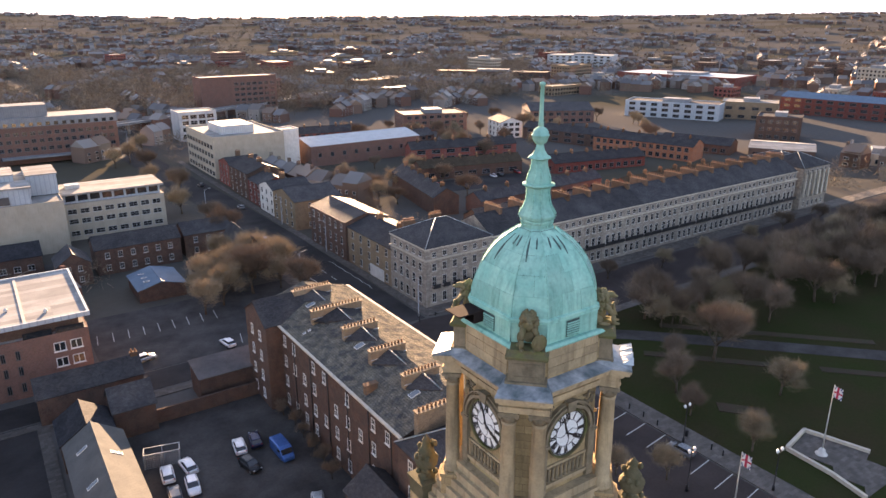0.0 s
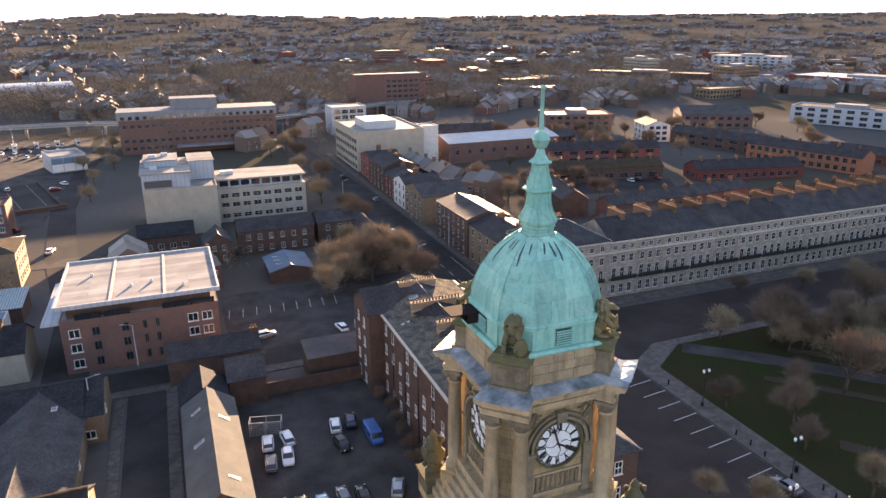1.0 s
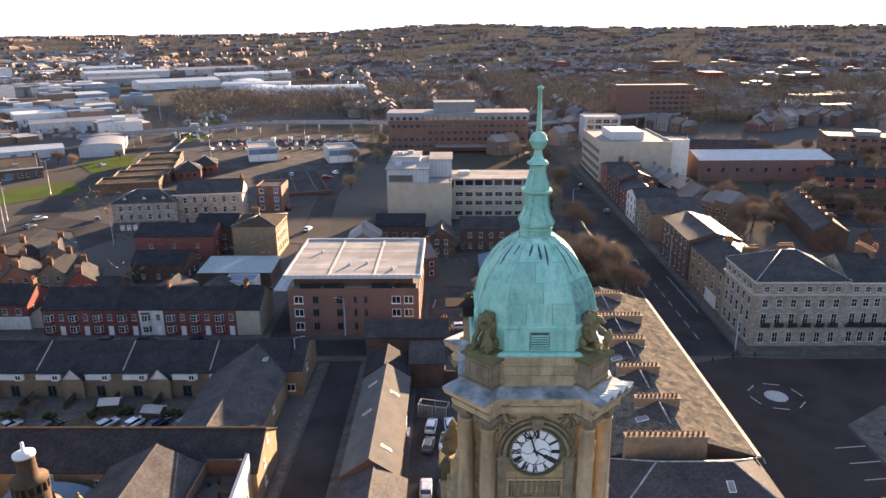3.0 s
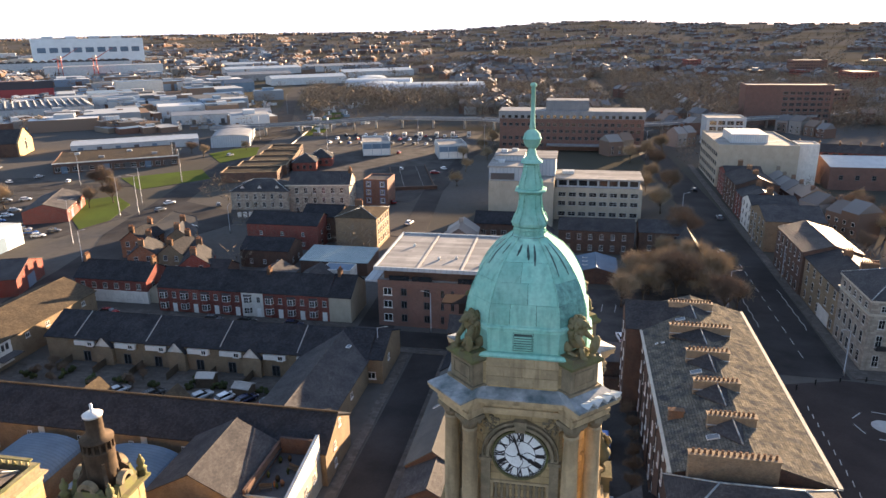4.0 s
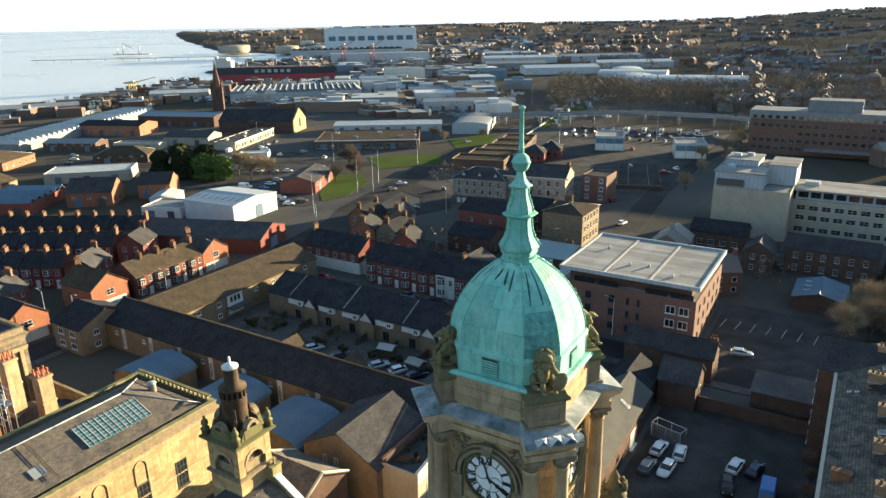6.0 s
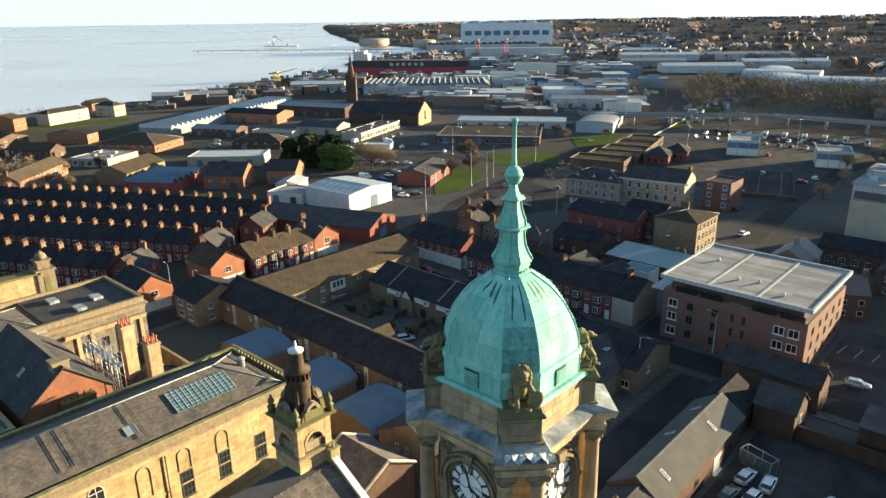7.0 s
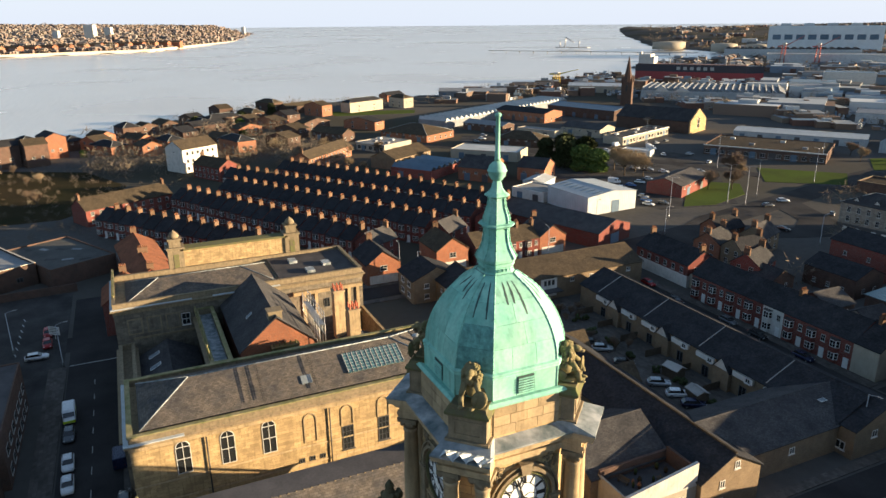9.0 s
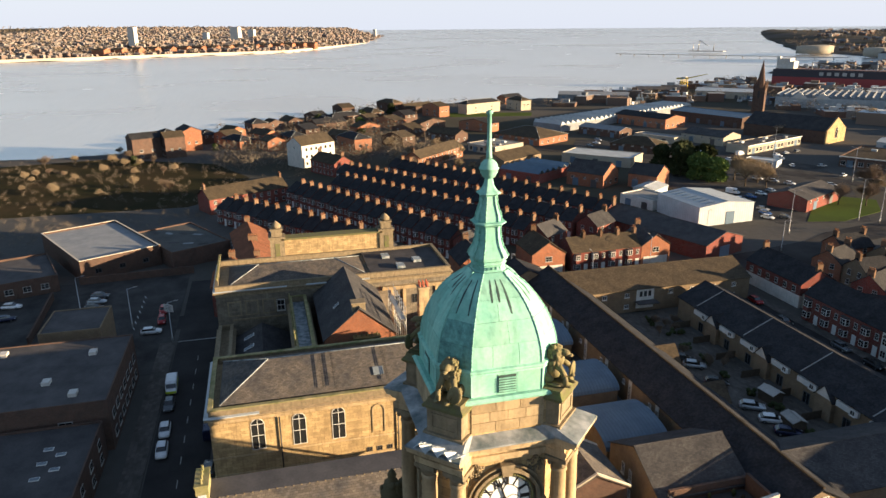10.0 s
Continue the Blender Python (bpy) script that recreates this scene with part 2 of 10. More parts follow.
BLACK_METAL = plain("iron_black", (0.02, 0.02, 0.022), 0.5, 0.2)
BARK = mat("bark", (0.095, 0.075, 0.055), (0.07, 0.055, 0.04), 2, 9, 0.95, 0.4)
TWIG = mat("twigs", (0.18, 0.135, 0.1), (0.13, 0.1, 0.075), 0.3, 2, 0.95, 0.0, rand=0.2, spec=0.0)
TWIG_GOLD = mat("twigs_golden", (0.3, 0.235, 0.155), (0.22, 0.175, 0.12), 0.3, 2, 0.95, 0.0, rand=0.15, spec=0.0)
LEAF = mat("evergreen_leaf", (0.036, 0.046, 0.02), (0.048, 0.058, 0.024), 0.5, 3, 0.85, 0.0, rand=0.2)
LEAF_LIGHT = mat("evergreen_leaf_light", (0.08, 0.12, 0.03), (0.06, 0.09, 0.025), 0.5, 3, 0.85, 0.0, rand=0.2)
SKYLIGHT = plain("skylight_glass", (0.2, 0.23, 0.25), 0.75, spec=0.01)
GLASSROOF = mat("glass_roof", (0.05, 0.12, 0.135), (0.035, 0.085, 0.1), 0.8, 6, 0.3, 0.05, 0.0, pattern="ribs", cell=(0.55, 1), joint=(0.4, 0.42, 0.4), spec=0.6)


# ---- mesh tools ----
class Shape:
    """Collects faces; mesh() turns them into one mesh with metre UVs along each face."""

    def __init__(self):
        self.v, self.f, self.m, self.s = [], [], [], []

    def add(self, pts, faces, slot=0, smooth=False):
        k = len(self.v)
        self.v.extend(tuple(p) for p in pts)
        for q in faces:
            self.f.append(tuple(i + k for i in q))
            self.m.append(slot)
            self.s.append(smooth)
        return self

    def box(self, x0, y0, z0, x1, y1, z1, slot=0):
        p = [(x0, y0, z0), (x1, y0, z0), (x1, y1, z0), (x0, y1, z0), (x0, y0, z1), (x1, y0, z1), (x1, y1, z1), (x0, y1, z1)]
        return self.add(p, [(3, 2, 1, 0), (4, 5, 6, 7), (0, 1, 5, 4), (1, 2, 6, 5), (2, 3, 7, 6), (3, 0, 4, 7)], slot)

    def turned(self, m, k):
        """Moves the points from number k on by the matrix m."""
        for i in range(k, len(self.v)):
            self.v[i] = tuple(m @ Vector(self.v[i]))
        return self

    def rings(self, loops, slot=0, cap=(True, True), smooth=False):
        """Skins closed loops of equal length, laid one above the other."""
        n = len(loops[0])
        pts = [p for lp in loops for p in lp]
        faces = []
        for a in range(len(loops) - 1):
            for i in range(n):
                j = (i + 1) % n
                faces.append((a * n + i, a * n + j, (a + 1) * n + j, (a + 1) * n + i))
        self.add(pts, faces, slot, smooth)
        k = len(self.v) - len(pts)
        ends = []
        if cap[0]:
            ends.append(tuple(reversed(range(k, k + n))))
        if cap[1]:
            ends.append(tuple(range(len(self.v) - n, len(self.v))))
        for e in ends:
            self.f.append(e)
            self.m.append(slot)
            self.s.append(False)
        return self

    def prism(self, poly, z0, z1, slot=0):
        return self.rings([[(x, y, z0) for x, y in poly], [(x, y, z1) for x, y in poly]], slot)

    def lathe(self, profile, n=16, at=(0, 0, 0), slot=0, smooth=True, turn=0.0):
        loops = [[(at[0] + r * math.cos(turn + 2 * math.pi * i / n), at[1] + r * math.sin(turn + 2 * math.pi * i / n), at[2] + z) for i in range(n)] for r, z in profile]
        return self.rings(loops, slot, smooth=smooth)

    def tube(self, a, b, r0, r1=None, n=6, slot=0):
        a, b = Vector(a), Vector(b)
        r1 = r0 if r1 is None else r1
        d = (b - a).normalized()
        u = d.orthogonal().normalized()
        w = d.cross(u)
        ring = lambda c, r: [tuple(c + u * (r * math.cos(2 * math.pi * i / n)) + w * (r * math.sin(2 * math.pi * i / n))) for i in range(n)]
        return self.rings([ring(a, r0), ring(b, r1)], slot, smooth=n > 4)

    def mesh(self, name, mats):
        me = bpy.data.meshes.new(name)
        me.from_pydata(self.v, [], self.f)
        for m in mats if isinstance(mats, (list, tuple)) else [mats]:
            me.materials.append(m)
        me.polygons.foreach_set("material_index", self.m)
        me.polygons.foreach_set("use_smooth", self.s)
        me.update()
        n = len(me.loops)
        if n:
            co = np.empty(len(me.vertices) * 3)
            me.vertices.foreach_get("co", co)
            co = co.reshape(-1, 3)
            vi = np.empty(n, dtype=np.int32)
            me.loops.foreach_get("vertex_index", vi)
            no = np.empty(len(me.polygons) * 3)
            me.polygons.foreach_get("normal", no)
            tot = np.empty(len(me.polygons), dtype=np.int32)
            me.polygons.foreach_get("loop_total", tot)
            nl = np.repeat(no.reshape(-1, 3), tot, axis=0)
            u = np.stack([-nl[:, 1], nl[:, 0], np.zeros(n)], 1)
            ln = np.linalg.norm(u, axis=1)
            flat = ln < 0.05
            u[flat] = (1, 0, 0)
            u[~flat] /= ln[~flat, None]
            w = np.cross(nl, u)
            p = co[vi]
            layer = me.uv_layers.new(name="uv")
            layer.data.foreach_set("uv", np.stack([(p * u).sum(1), (p * w).sum(1)], 1).astype(np.float32).ravel())
        return me


def thing(name, x, y, z=0.0, turn=0.0, label="", category="", group="", kind=""):
    ob = new(name)
    ob.matrix_basis = pose(x, y, z, 0, 0, turn)
    return tagged(ob, label, category, group, kind)


def part(name, shape, material, parent, label="", at=None):
    me = shape if isinstance(shape, bpy.types.Mesh) else shape.mesh(name, material)
    ob = new(name, me)
    ob.parent = parent
    if at is not None:
        ob.matrix_basis = at
    return tagged(ob, label)


def solid(name, shape, material, label="", category="", group="", kind="", at=None):
    ob = new(name, shape if isinstance(shape, bpy.types.Mesh) else shape.mesh(name, material))
    if at is not None:
        ob.matrix_basis = at
    return tagged(ob, label, category, group, kind)

# ---- buildings ----
FOOT, ROADS, LAYER = [], [], [0]

SIDES = {"S": 0, "E": 90, "N": 180, "W": 270}
WINDOWS = {}


def window_mesh(w, h, style):
    """Frame and pane of one window; x along the wall, -y outwards, the sill at z = 0."""
    key = (w, h, style)
    if key in WINDOWS:
        return WINDOWS[key]
    f, p = Shape(), Shape()
    bar = 0.07 if style == "arch" else 0.1 if w < 1.6 else 0.12
    a, out = w / 2, -0.07
    if style == "arch":
        hs = h - a
        ring = [(a, 0), (a, hs)] + [(a * math.cos(t), hs + a * math.sin(t)) for t in np.linspace(0.2, math.pi - 0.2, 9)] + [(-a, hs), (-a, 0)]
        k = (a - bar) / a
        inner = [(x * k, max(bar, z * (h - bar) / h)) for x, z in ring]
        for i in range(len(ring)):
            j = (i + 1) % len(ring)
            q = [ring[i], ring[j], inner[j], inner[i]]
            f.rings([[(x, 0.02, z) for x, z in q], [(x, out, z) for x, z in q]])
        p.add([(x, -0.02, z) for x, z in inner], [tuple(reversed(range(len(inner))))])
        f.box(-a, out, hs * 0.55, a, 0, hs * 0.55 + bar).box(-bar / 2, out, 0, bar / 2, 0, h * 0.96).box(-a, out, hs, a, 0, hs + bar)
    else:
        f.box(-a, out, 0, -a + bar, 0, h).box(a - bar, out, 0, a, 0, h).box(-a + bar, out, 0, a - bar, 0, bar).box(-a + bar, out, h - bar, a - bar, 0, h)
        p.add([(-a + bar, -0.025, bar), (a - bar, -0.025, bar), (a - bar, -0.025, h - bar), (-a + bar, -0.025, h - bar)], [(0, 1, 2, 3)])
        if style in ("sash", "darksash"):
            f.box(-a + bar, out + 0.01, h / 2 - 0.05, a - bar, 0, h / 2 + 0.05)
            f.box(-0.03, out + 0.02, bar, 0.03, 0, h - bar)
        elif style in ("casement", "dark"):
            n = 2 if w < 2 else 3
            for i in range(1, n):
                x = -a + w * i / n
                f.box(x - 0.05, out + 0.01, bar, x + 0.05, 0, h - bar)
        elif style == "grid":
            for i in range(1, 4):
                f.box(-a + bar, out + 0.01, h * i / 4 - 0.03, a - bar, 0, h * i / 4 + 0.03)
            for i in range(1, 3):
                f.box(-a + w * i / 3 - 0.03, out + 0.01, bar, -a + w * i / 3 + 0.03, 0, h - bar)
    if style not in ("dark", "arch"):
        f.box(-a - 0.12, -0.16, -0.12, a + 0.12, 0, 0)
    dark = style in ("dark", "darksash", "grid")
    WINDOWS[key] = (f.mesh("window", FRAME_DARK if dark else FRAME_WHITE), p.mesh("pane", GLASS))
    return WINDOWS[key]


DOORS = {}


def door_mesh(w, h, white):
    key = (w, h, white)
    if key not in DOORS:
        s = Shape()
        s.box(-w / 2 - 0.1, -0.08, 0, -w / 2, 0, h + 0.1, 1).box(w / 2, -0.08, 0, w / 2 + 0.1, 0, h + 0.1, 1).box(-w / 2, -0.08, h, w / 2, 0, h + 0.1, 1)
        s.box(-w / 2, -0.04, 0, w / 2, 0, h)
        for z0, z1 in ((0.15, h * 0.45), (h * 0.5, h * 0.93)):
            s.box(-w * 0.36, -0.06, z0, -w * 0.05, -0.04, z1).box(w * 0.05, -0.06, z0, w * 0.36, -0.04, z1)
        s.box(-w / 2 - 0.1, -0.5, 0.0, w / 2 + 0.1, -0.02, 0.12, 1)
        DOORS[key] = s.mesh("door", [DOOR_WHITE if white else DOOR_PAINT, FRAME_WHITE])
    return DOORS[key]


def slab(s, q, t=0.14, slot=0):
    """A sloping plate under the four (or three) corners q, t thick."""
    n = len(q)
    return s.rings([[(x, y, z - t) for x, y, z in q], list(q)], slot)


def roof_shape(kind, w, d, h, rise, over=0.3, along=0.25):
    s, a, b = Shape(), w / 2, d / 2
    if kind == "gy":
        s = roof_shape("gx", d, w, h, rise, over, along)
        return s.turned(pose(0, 0, 0, 0, 0, 90), 0)
    if kind == "gx":
        k = rise / b
        e = h - over * k + 0.14
        for sg in (1, -1):
            q = [(-a - along, -sg * (b + over), e), (a + along, -sg * (b + over), e), (a + along, 0, h + rise + 0.14), (-a - along, 0, h + rise + 0.14)]
            slab(s, q if sg > 0 else [q[1], q[0], q[3], q[2]])
        s.rings([[(-a - along, -0.18, h + rise + 0.1), (-a - along, 0.18, h + rise + 0.1), (-a - along, 0, h + rise + 0.26)], [(a + along, -0.18, h + rise + 0.1), (a + along, 0.18, h + rise + 0.1), (a + along, 0, h + rise + 0.26)]])
    elif kind == "hip":
        if w < d:
            return roof_shape("hip", d, w, h, rise, over).turned(pose(0, 0, 0, 0, 0, 90), 0)
        k = rise / b
        e, A, B = h - over * k + 0.14, a + over, b + over
        r, z = max(a - b, 0.05), h + rise + 0.14
        slab(s, [(-A, -B, e), (A, -B, e), (r, 0, z), (-r, 0, z)])
        slab(s, [(A, B, e), (-A, B, e), (-r, 0, z), (r, 0, z)])
        slab(s, [(A, -B, e), (A, B, e), (r, 0, z)])
        slab(s, [(-A, B, e), (-A, -B, e), (-r, 0, z)])
        for p, q in (((r, 0), (A, -B)), ((r, 0), (A, B)), ((-r, 0), (-A, B)), ((-r, 0), (-A, -B)), ((-r, 0), (r, 0))):
            s.tube((*p, z + 0.02), (*q, e + 0.02 if q != (r, 0) else z + 0.02), 0.1, n=5, slot=1)
    elif kind == "flat":
        s.box(-a + 0.25, -b + 0.25, h - 0.12, a - 0.25, b - 0.25, h)
    elif kind == "mono":
        slab(s, [(-a - along, -b - over, h + 0.1), (a + along, -b - over, h + 0.1), (a + along, b + over, h + rise + 0.1), (-a - along, b + over, h + rise + 0.1)])
    elif kind == "barrel":
        n = 12
        arc = [(b + over) * math.cos(t) for t in np.linspace(0, math.pi, n + 1)], [rise * math.sin(t) for t in np.linspace(0, math.pi, n + 1)]
        up = [(x, h + z + 0.1) for x, z in zip(*arc)]
        ring = lambda x: [(x, y, z) for y, z in up] + [(x, y, z - 0.12) for y, z in reversed(up)]
        s.rings([ring(-a - along), ring(a + along)], smooth=False)
    return s


def wall_shape(kind, w, d, h, rise, parapet=0.0):
    s, a, b = Shape(), w / 2, d / 2
    if kind == "flat":
        s.box(-a, -b, 0, a, b, h - 0.15)
        t = 0.25
        s.box(-a, -b, h - 0.15, a, -b + t, h + parapet).box(-a, b - t, h - 0.15, a, b, h + parapet).box(-a, -b + t, h - 0.15, -a + t, b - t, h + parapet).box(a - t, -b + t, h - 0.15, a, b - t, h + parapet)
        return s
    s.box(-a, -b, 0, a, b, h)
    z = h + 0.004
    if kind == "gx":
        s.rings([[(-a, -b, z), (-a, b, z), (-a, 0, h + rise)], [(a, -b, z), (a, b, z), (a, 0, h + rise)]])
    elif kind == "gy":
        s.rings([[(a, -b, z), (-a, -b, z), (0, -b, h + rise)], [(a, b, z), (-a, b, z), (0, b, h + rise)]])
    elif kind == "mono":
        s.rings([[(-a, -b, z), (-a, b, z), (-a, b, h + rise)], [(a, -b, z), (a, b, z), (a, b, h + rise)]])
    elif kind == "barrel":
        arc = [(b * math.cos(t), z + (rise - 0.1) * math.sin(t)) for t in np.linspace(0, math.pi, 13)]
        s.rings([[(-a, y, q) for y, q in arc], [(a, y, q) for y, q in arc]])
    return s


def building(name, label, category, x, y, w, d, h, roof="gx", rise=2.5, wall=BRICK_RED, cover=SLATE, turn=0.0, group="", parapet=0.6, over=0.3, along=0.25, coping=None, plinth=None):
    b = thing(name, x, y, 0, turn, label, category, group)
    b["w"], b["d"] = w, d
    FOOT.append((x, y, math.cos(radians(turn)), math.sin(radians(turn)), w / 2, d / 2))
    part("wall", wall_shape(roof, w, d, h, rise, parapet), wall, b)
    part("roof", roof_shape(roof, w, d, h, rise, over, along), [cover, LEADFLASH], b)
    if roof == "flat" and coping:
        s, a, c, t = Shape(), w / 2 + 0.08, d / 2 + 0.08, 0.42
        z = h + parapet + 0.002
        s.box(-a, -c, z, a, -c + t, z + 0.14).box(-a, c - t, z, a, c, z + 0.14).box(-a, -c + t, z, -a + t, c - t, z + 0.14).box(a - t, -c + t, z, a, c - t, z + 0.14)
        part("coping", s, coping, b)
    return b


def side_pose(b, side, u, z, out=0.0):
    a, c = b["w"] / 2, b["d"] / 2
    p = {"S": (u, -c - out), "N": (-u, c + out), "E": (a + out, u), "W": (-a - out, -u)}[side]
    return pose(*p, z, 0, 0, SIDES[side])


GLAZED = {}


def glazed_mesh(w, h, frame_of=FRAME_DULL):
    """A small far window: frame and glass in one mesh."""
    if (w, h, frame_of.name) not in GLAZED:
        s, a = Shape(), w / 2
        s.box(-a, -0.07, 0, a, 0, h).box(-a - 0.1, -0.14, -0.1, a + 0.1, 0, -0.002)
        for x0, x1 in ((-a + 0.1, -0.04), (0.04, a - 0.1)):
            for z0, z1 in ((0.1, h * 0.5 - 0.04), (h * 0.5 + 0.04, h - 0.1)):
                s.box(x0, -0.085, z0, x1, -0.07, z1, 1)
        GLAZED[w, h, frame_of.name] = s.mesh("window", [frame_of, GLASS])
    return GLAZED[w, h, frame_of.name]


def window(b, side, u, z, w=1.1, h=1.7, style="sash", pane=True, out=0.0):
    if style == "far":
        return part("window", glazed_mesh(w, h), None, b, at=side_pose(b, side, u, z, out))
    if style == "far_dark":
        return part("window", glazed_mesh(w, h, FRAME_GREY), None, b, at=side_pose(b, side, u, z, out))
    f, p = window_mesh(w, h, style)
    k = part("window", f, None, b, at=side_pose(b, side, u, z, out))
    if pane:
        part("pane", p, None, k)
    return k


def windows(b, side, n, zs, w=1.1, h=1.7, style="sash", margin=1.2, skip=()):
    length = b["w"] if side in "SN" else b["d"]
    for r, z in enumerate(zs):
        for i in range(n):
            if (i, r) in skip:
                continue
            u = -length / 2 + margin + (length - 2 * margin) * (i + 0.5) / n
            window(b, side, u, z, w, h, style)


def door(b, side, u, w=0.95, h=2.1, white=False):
    return part("door", door_mesh(w, h, white), None, b, at=side_pose(b, side, u, 0.0))


def chimney_shape(w, d, h, pots, body=0, pot=1):
    s = Shape()
    s.box(-w / 2, -d / 2, -1.2, w / 2, d / 2, h)
    s.box(-w / 2 - 0.08, -d / 2 - 0.08, h + 0.002, w / 2 + 0.08, d / 2 + 0.08, h + 0.16)
    long_x = w >= d
    for i in range(pots):
        t = (i + 0.5) / pots - 0.5
        s.lathe([(0.13, h + 0.16), (0.15, h + 0.2), (0.11, h + 0.3), (0.11, h + 0.62), (0.15, h + 0.66), (0.14, h + 0.72)], 8, (t * w if long_x else 0, 0 if long_x else t * d, 0), pot)
    return s


STACKS = {}


def chimney(b, x, y, z, w=0.6, d=1.2, h=1.3, pots=3, stack=STACK):
    key = (w, d, h, pots, stack.name)
    if key not in STACKS:
        STACKS[key] = chimney_shape(w, d, h, pots).mesh("chimney", [stack, TERRACOTTA])
    return part("chimney", STACKS[key], None, b, "brick chimney stack with clay pots", at=pose(x, y, z))


def skylight(b, x, y, z, tilt=0.0, turn=0.0, w=0.8, l=1.3):
    s = Shape().box(-w / 2, -l / 2, 0, w / 2, l / 2, 0.1)
    s.box(-w / 2 + 0.08, -l / 2 + 0.08, 0.1, w / 2 - 0.08, l / 2 - 0.08, 0.115, 1)
    return part("skylight", s, [FRAME_WHITE, SKYLIGHT], b, at=pose(x, y, z, 0, 0, turn) @ pose(0, 0, 0, tilt, 0, 0))


def porch_gable(b, x, y, z, w, rise, depth, cover, face, turn=0.0):
    """A small cross gable that stands out of a roof; it looks towards -y before the turn."""
    m = pose(x, y, z, 0, 0, turn)
    s = Shape()
    s.rings([[(w / 2, 0, 0), (-w / 2, 0, 0), (0, 0, rise)], [(w / 2, depth, 0), (-w / 2, depth, 0), (0, depth, rise)]])
    k = part("cross_gable", s, face, b, at=m)
    r = Shape()
    for sg in (1, -1):
        q = [(sg * (w / 2 + 0.25), -0.25, -0.25 * rise / (w / 2) + 0.1), (0, -0.25, rise + 0.1), (0, depth, rise + 0.1), (sg * (w / 2 + 0.25), depth, -0.25 * rise / (w / 2) + 0.1)]
        slab(r, q if sg < 0 else q[::-1], 0.12)
    part("gable_roof", r, cover, k)
    return k


# ---- ground, water and far land ----
SHORE = [(-300, -5000), (-320, -400), (-345, -150), (-357, -60), (-401, -21), (-475, 31), (-519, 103), (-555, 195), (-560, 353), (-604, 422), (-700, 560), (-640, 610), (-520, 690), (-540, 735), (-690, 680), (-800, 700), (-900, 830), (-880, 980), (-1050, 1180), (-1428, 1294), (-1929, 1626), (-3250, 2393), (-3822, 2816), (-6000, 4300), (-6000, 9000), (9000, 9000), (9000, -5000)]
FAR_SHORE = [(-1300, -5000), (-1450, -900), (-1686, -368), (-1785, -219), (-1954, 101), (-2700, 420), (-3592, 670), (-3781, 725), (-4100, 600), (-7000, -300), (-7000, -5000)]


def inside_by(px, py, poly):
    """Signed distance to a closed outline, positive inside."""
    d, odd = np.full(px.shape, 1e9), np.zeros(px.shape, dtype=bool)
    for (ax, ay), (bx, by) in zip(poly, poly[1:] + poly[:1]):
        ex, ey = bx - ax, by - ay
        t = np.clip(((px - ax) * ex + (py - ay) * ey) / (ex * ex + ey * ey), 0, 1)
        d = np.minimum(d, np.hypot(px - ax - t * ex, py - ay - t * ey))
        if ay != by:
            odd ^= ((ay > py) != (by > py)) & (px < (bx - ax) * (py - ay) / (by - ay) + ax)
    return np.where(odd, d, -d)


RIDGE_AZ = [-180, -70, -63, -44, -30, -17, -8, -1, 4, 9, 18, 25, 38, 48, 61, 75, 91, 100, 120, 180]
RIDGE_Z = [70, 76, 79, 74, 66, 61, 70, 84, 74, 52, 42, 42, 36, 32, 38, 50, 60, 60, 60, 70]


def land_height(px, py):
    r, az = np.hypot(px - 25, py - 5), np.degrees(np.arctan2(-(px - 25), py - 5))
    t = np.clip((r - 900) / 3500, 0, 1)
    z = np.interp(az, RIDGE_AZ, RIDGE_Z) * t * t * (3 - 2 * t)
    z = z + 9 * t * np.sin(px * 0.0021 + 1.3) * np.sin(py * 0.0017)
    d = np.maximum(inside_by(px, py, SHORE), inside_by(px, py, FAR_SHORE))
    return np.where(d > 6, np.maximum(z * np.clip((d - 6) / 200, 0, 1), 0), np.clip(-3 + d * 0.5, -7, 0)), d


def land():
    radii = np.concatenate([np.linspace(0, 300, 21), 300 * np.exp(np.linspace(0, math.log(4850 / 300), 110))[1:]])
    az = np.radians(np.linspace(0, 360, 481)[:-1])
    R, A = np.meshgrid(radii[1:], az, indexing="ij")
    px, py = 25 + R * np.sin(A), 5 + R * np.cos(A)
    z, d = land_height(px, py)
    n, k = len(az), len(radii) - 1
    verts = [(25, 5, 0)] + list(zip(px.ravel().tolist(), py.ravel().tolist(), z.ravel().tolist()))
    faces = [(0, 1 + (i + 1) % n, 1 + i) for i in range(n)]
    for r in range(k - 1):
        for i in range(n):
            j = (i + 1) % n
            faces.append((1 + r * n + i, 1 + r * n + j, 1 + (r + 1) * n + j, 1 + (r + 1) * n + i))
    s = Shape()
    s.v, s.f, s.m, s.s = verts, [f[::-1] for f in faces], [0] * len(faces), [True] * len(faces)
    return s


# base colour raised a little to stand in for haze over the land
GROUND = mat("town_ground", (0.088, 0.086, 0.083), (0.098, 0.092, 0.084), 0.02, 0.5, 1.0, 0.3, rand=0.0, spec=0.0)
ground = solid("ground", land(), GROUND, "flat town ground rising to far wooded hills", "ground", kind="structure")
GN, GL = GROUND.node_tree.nodes, GROUND.node_tree.links
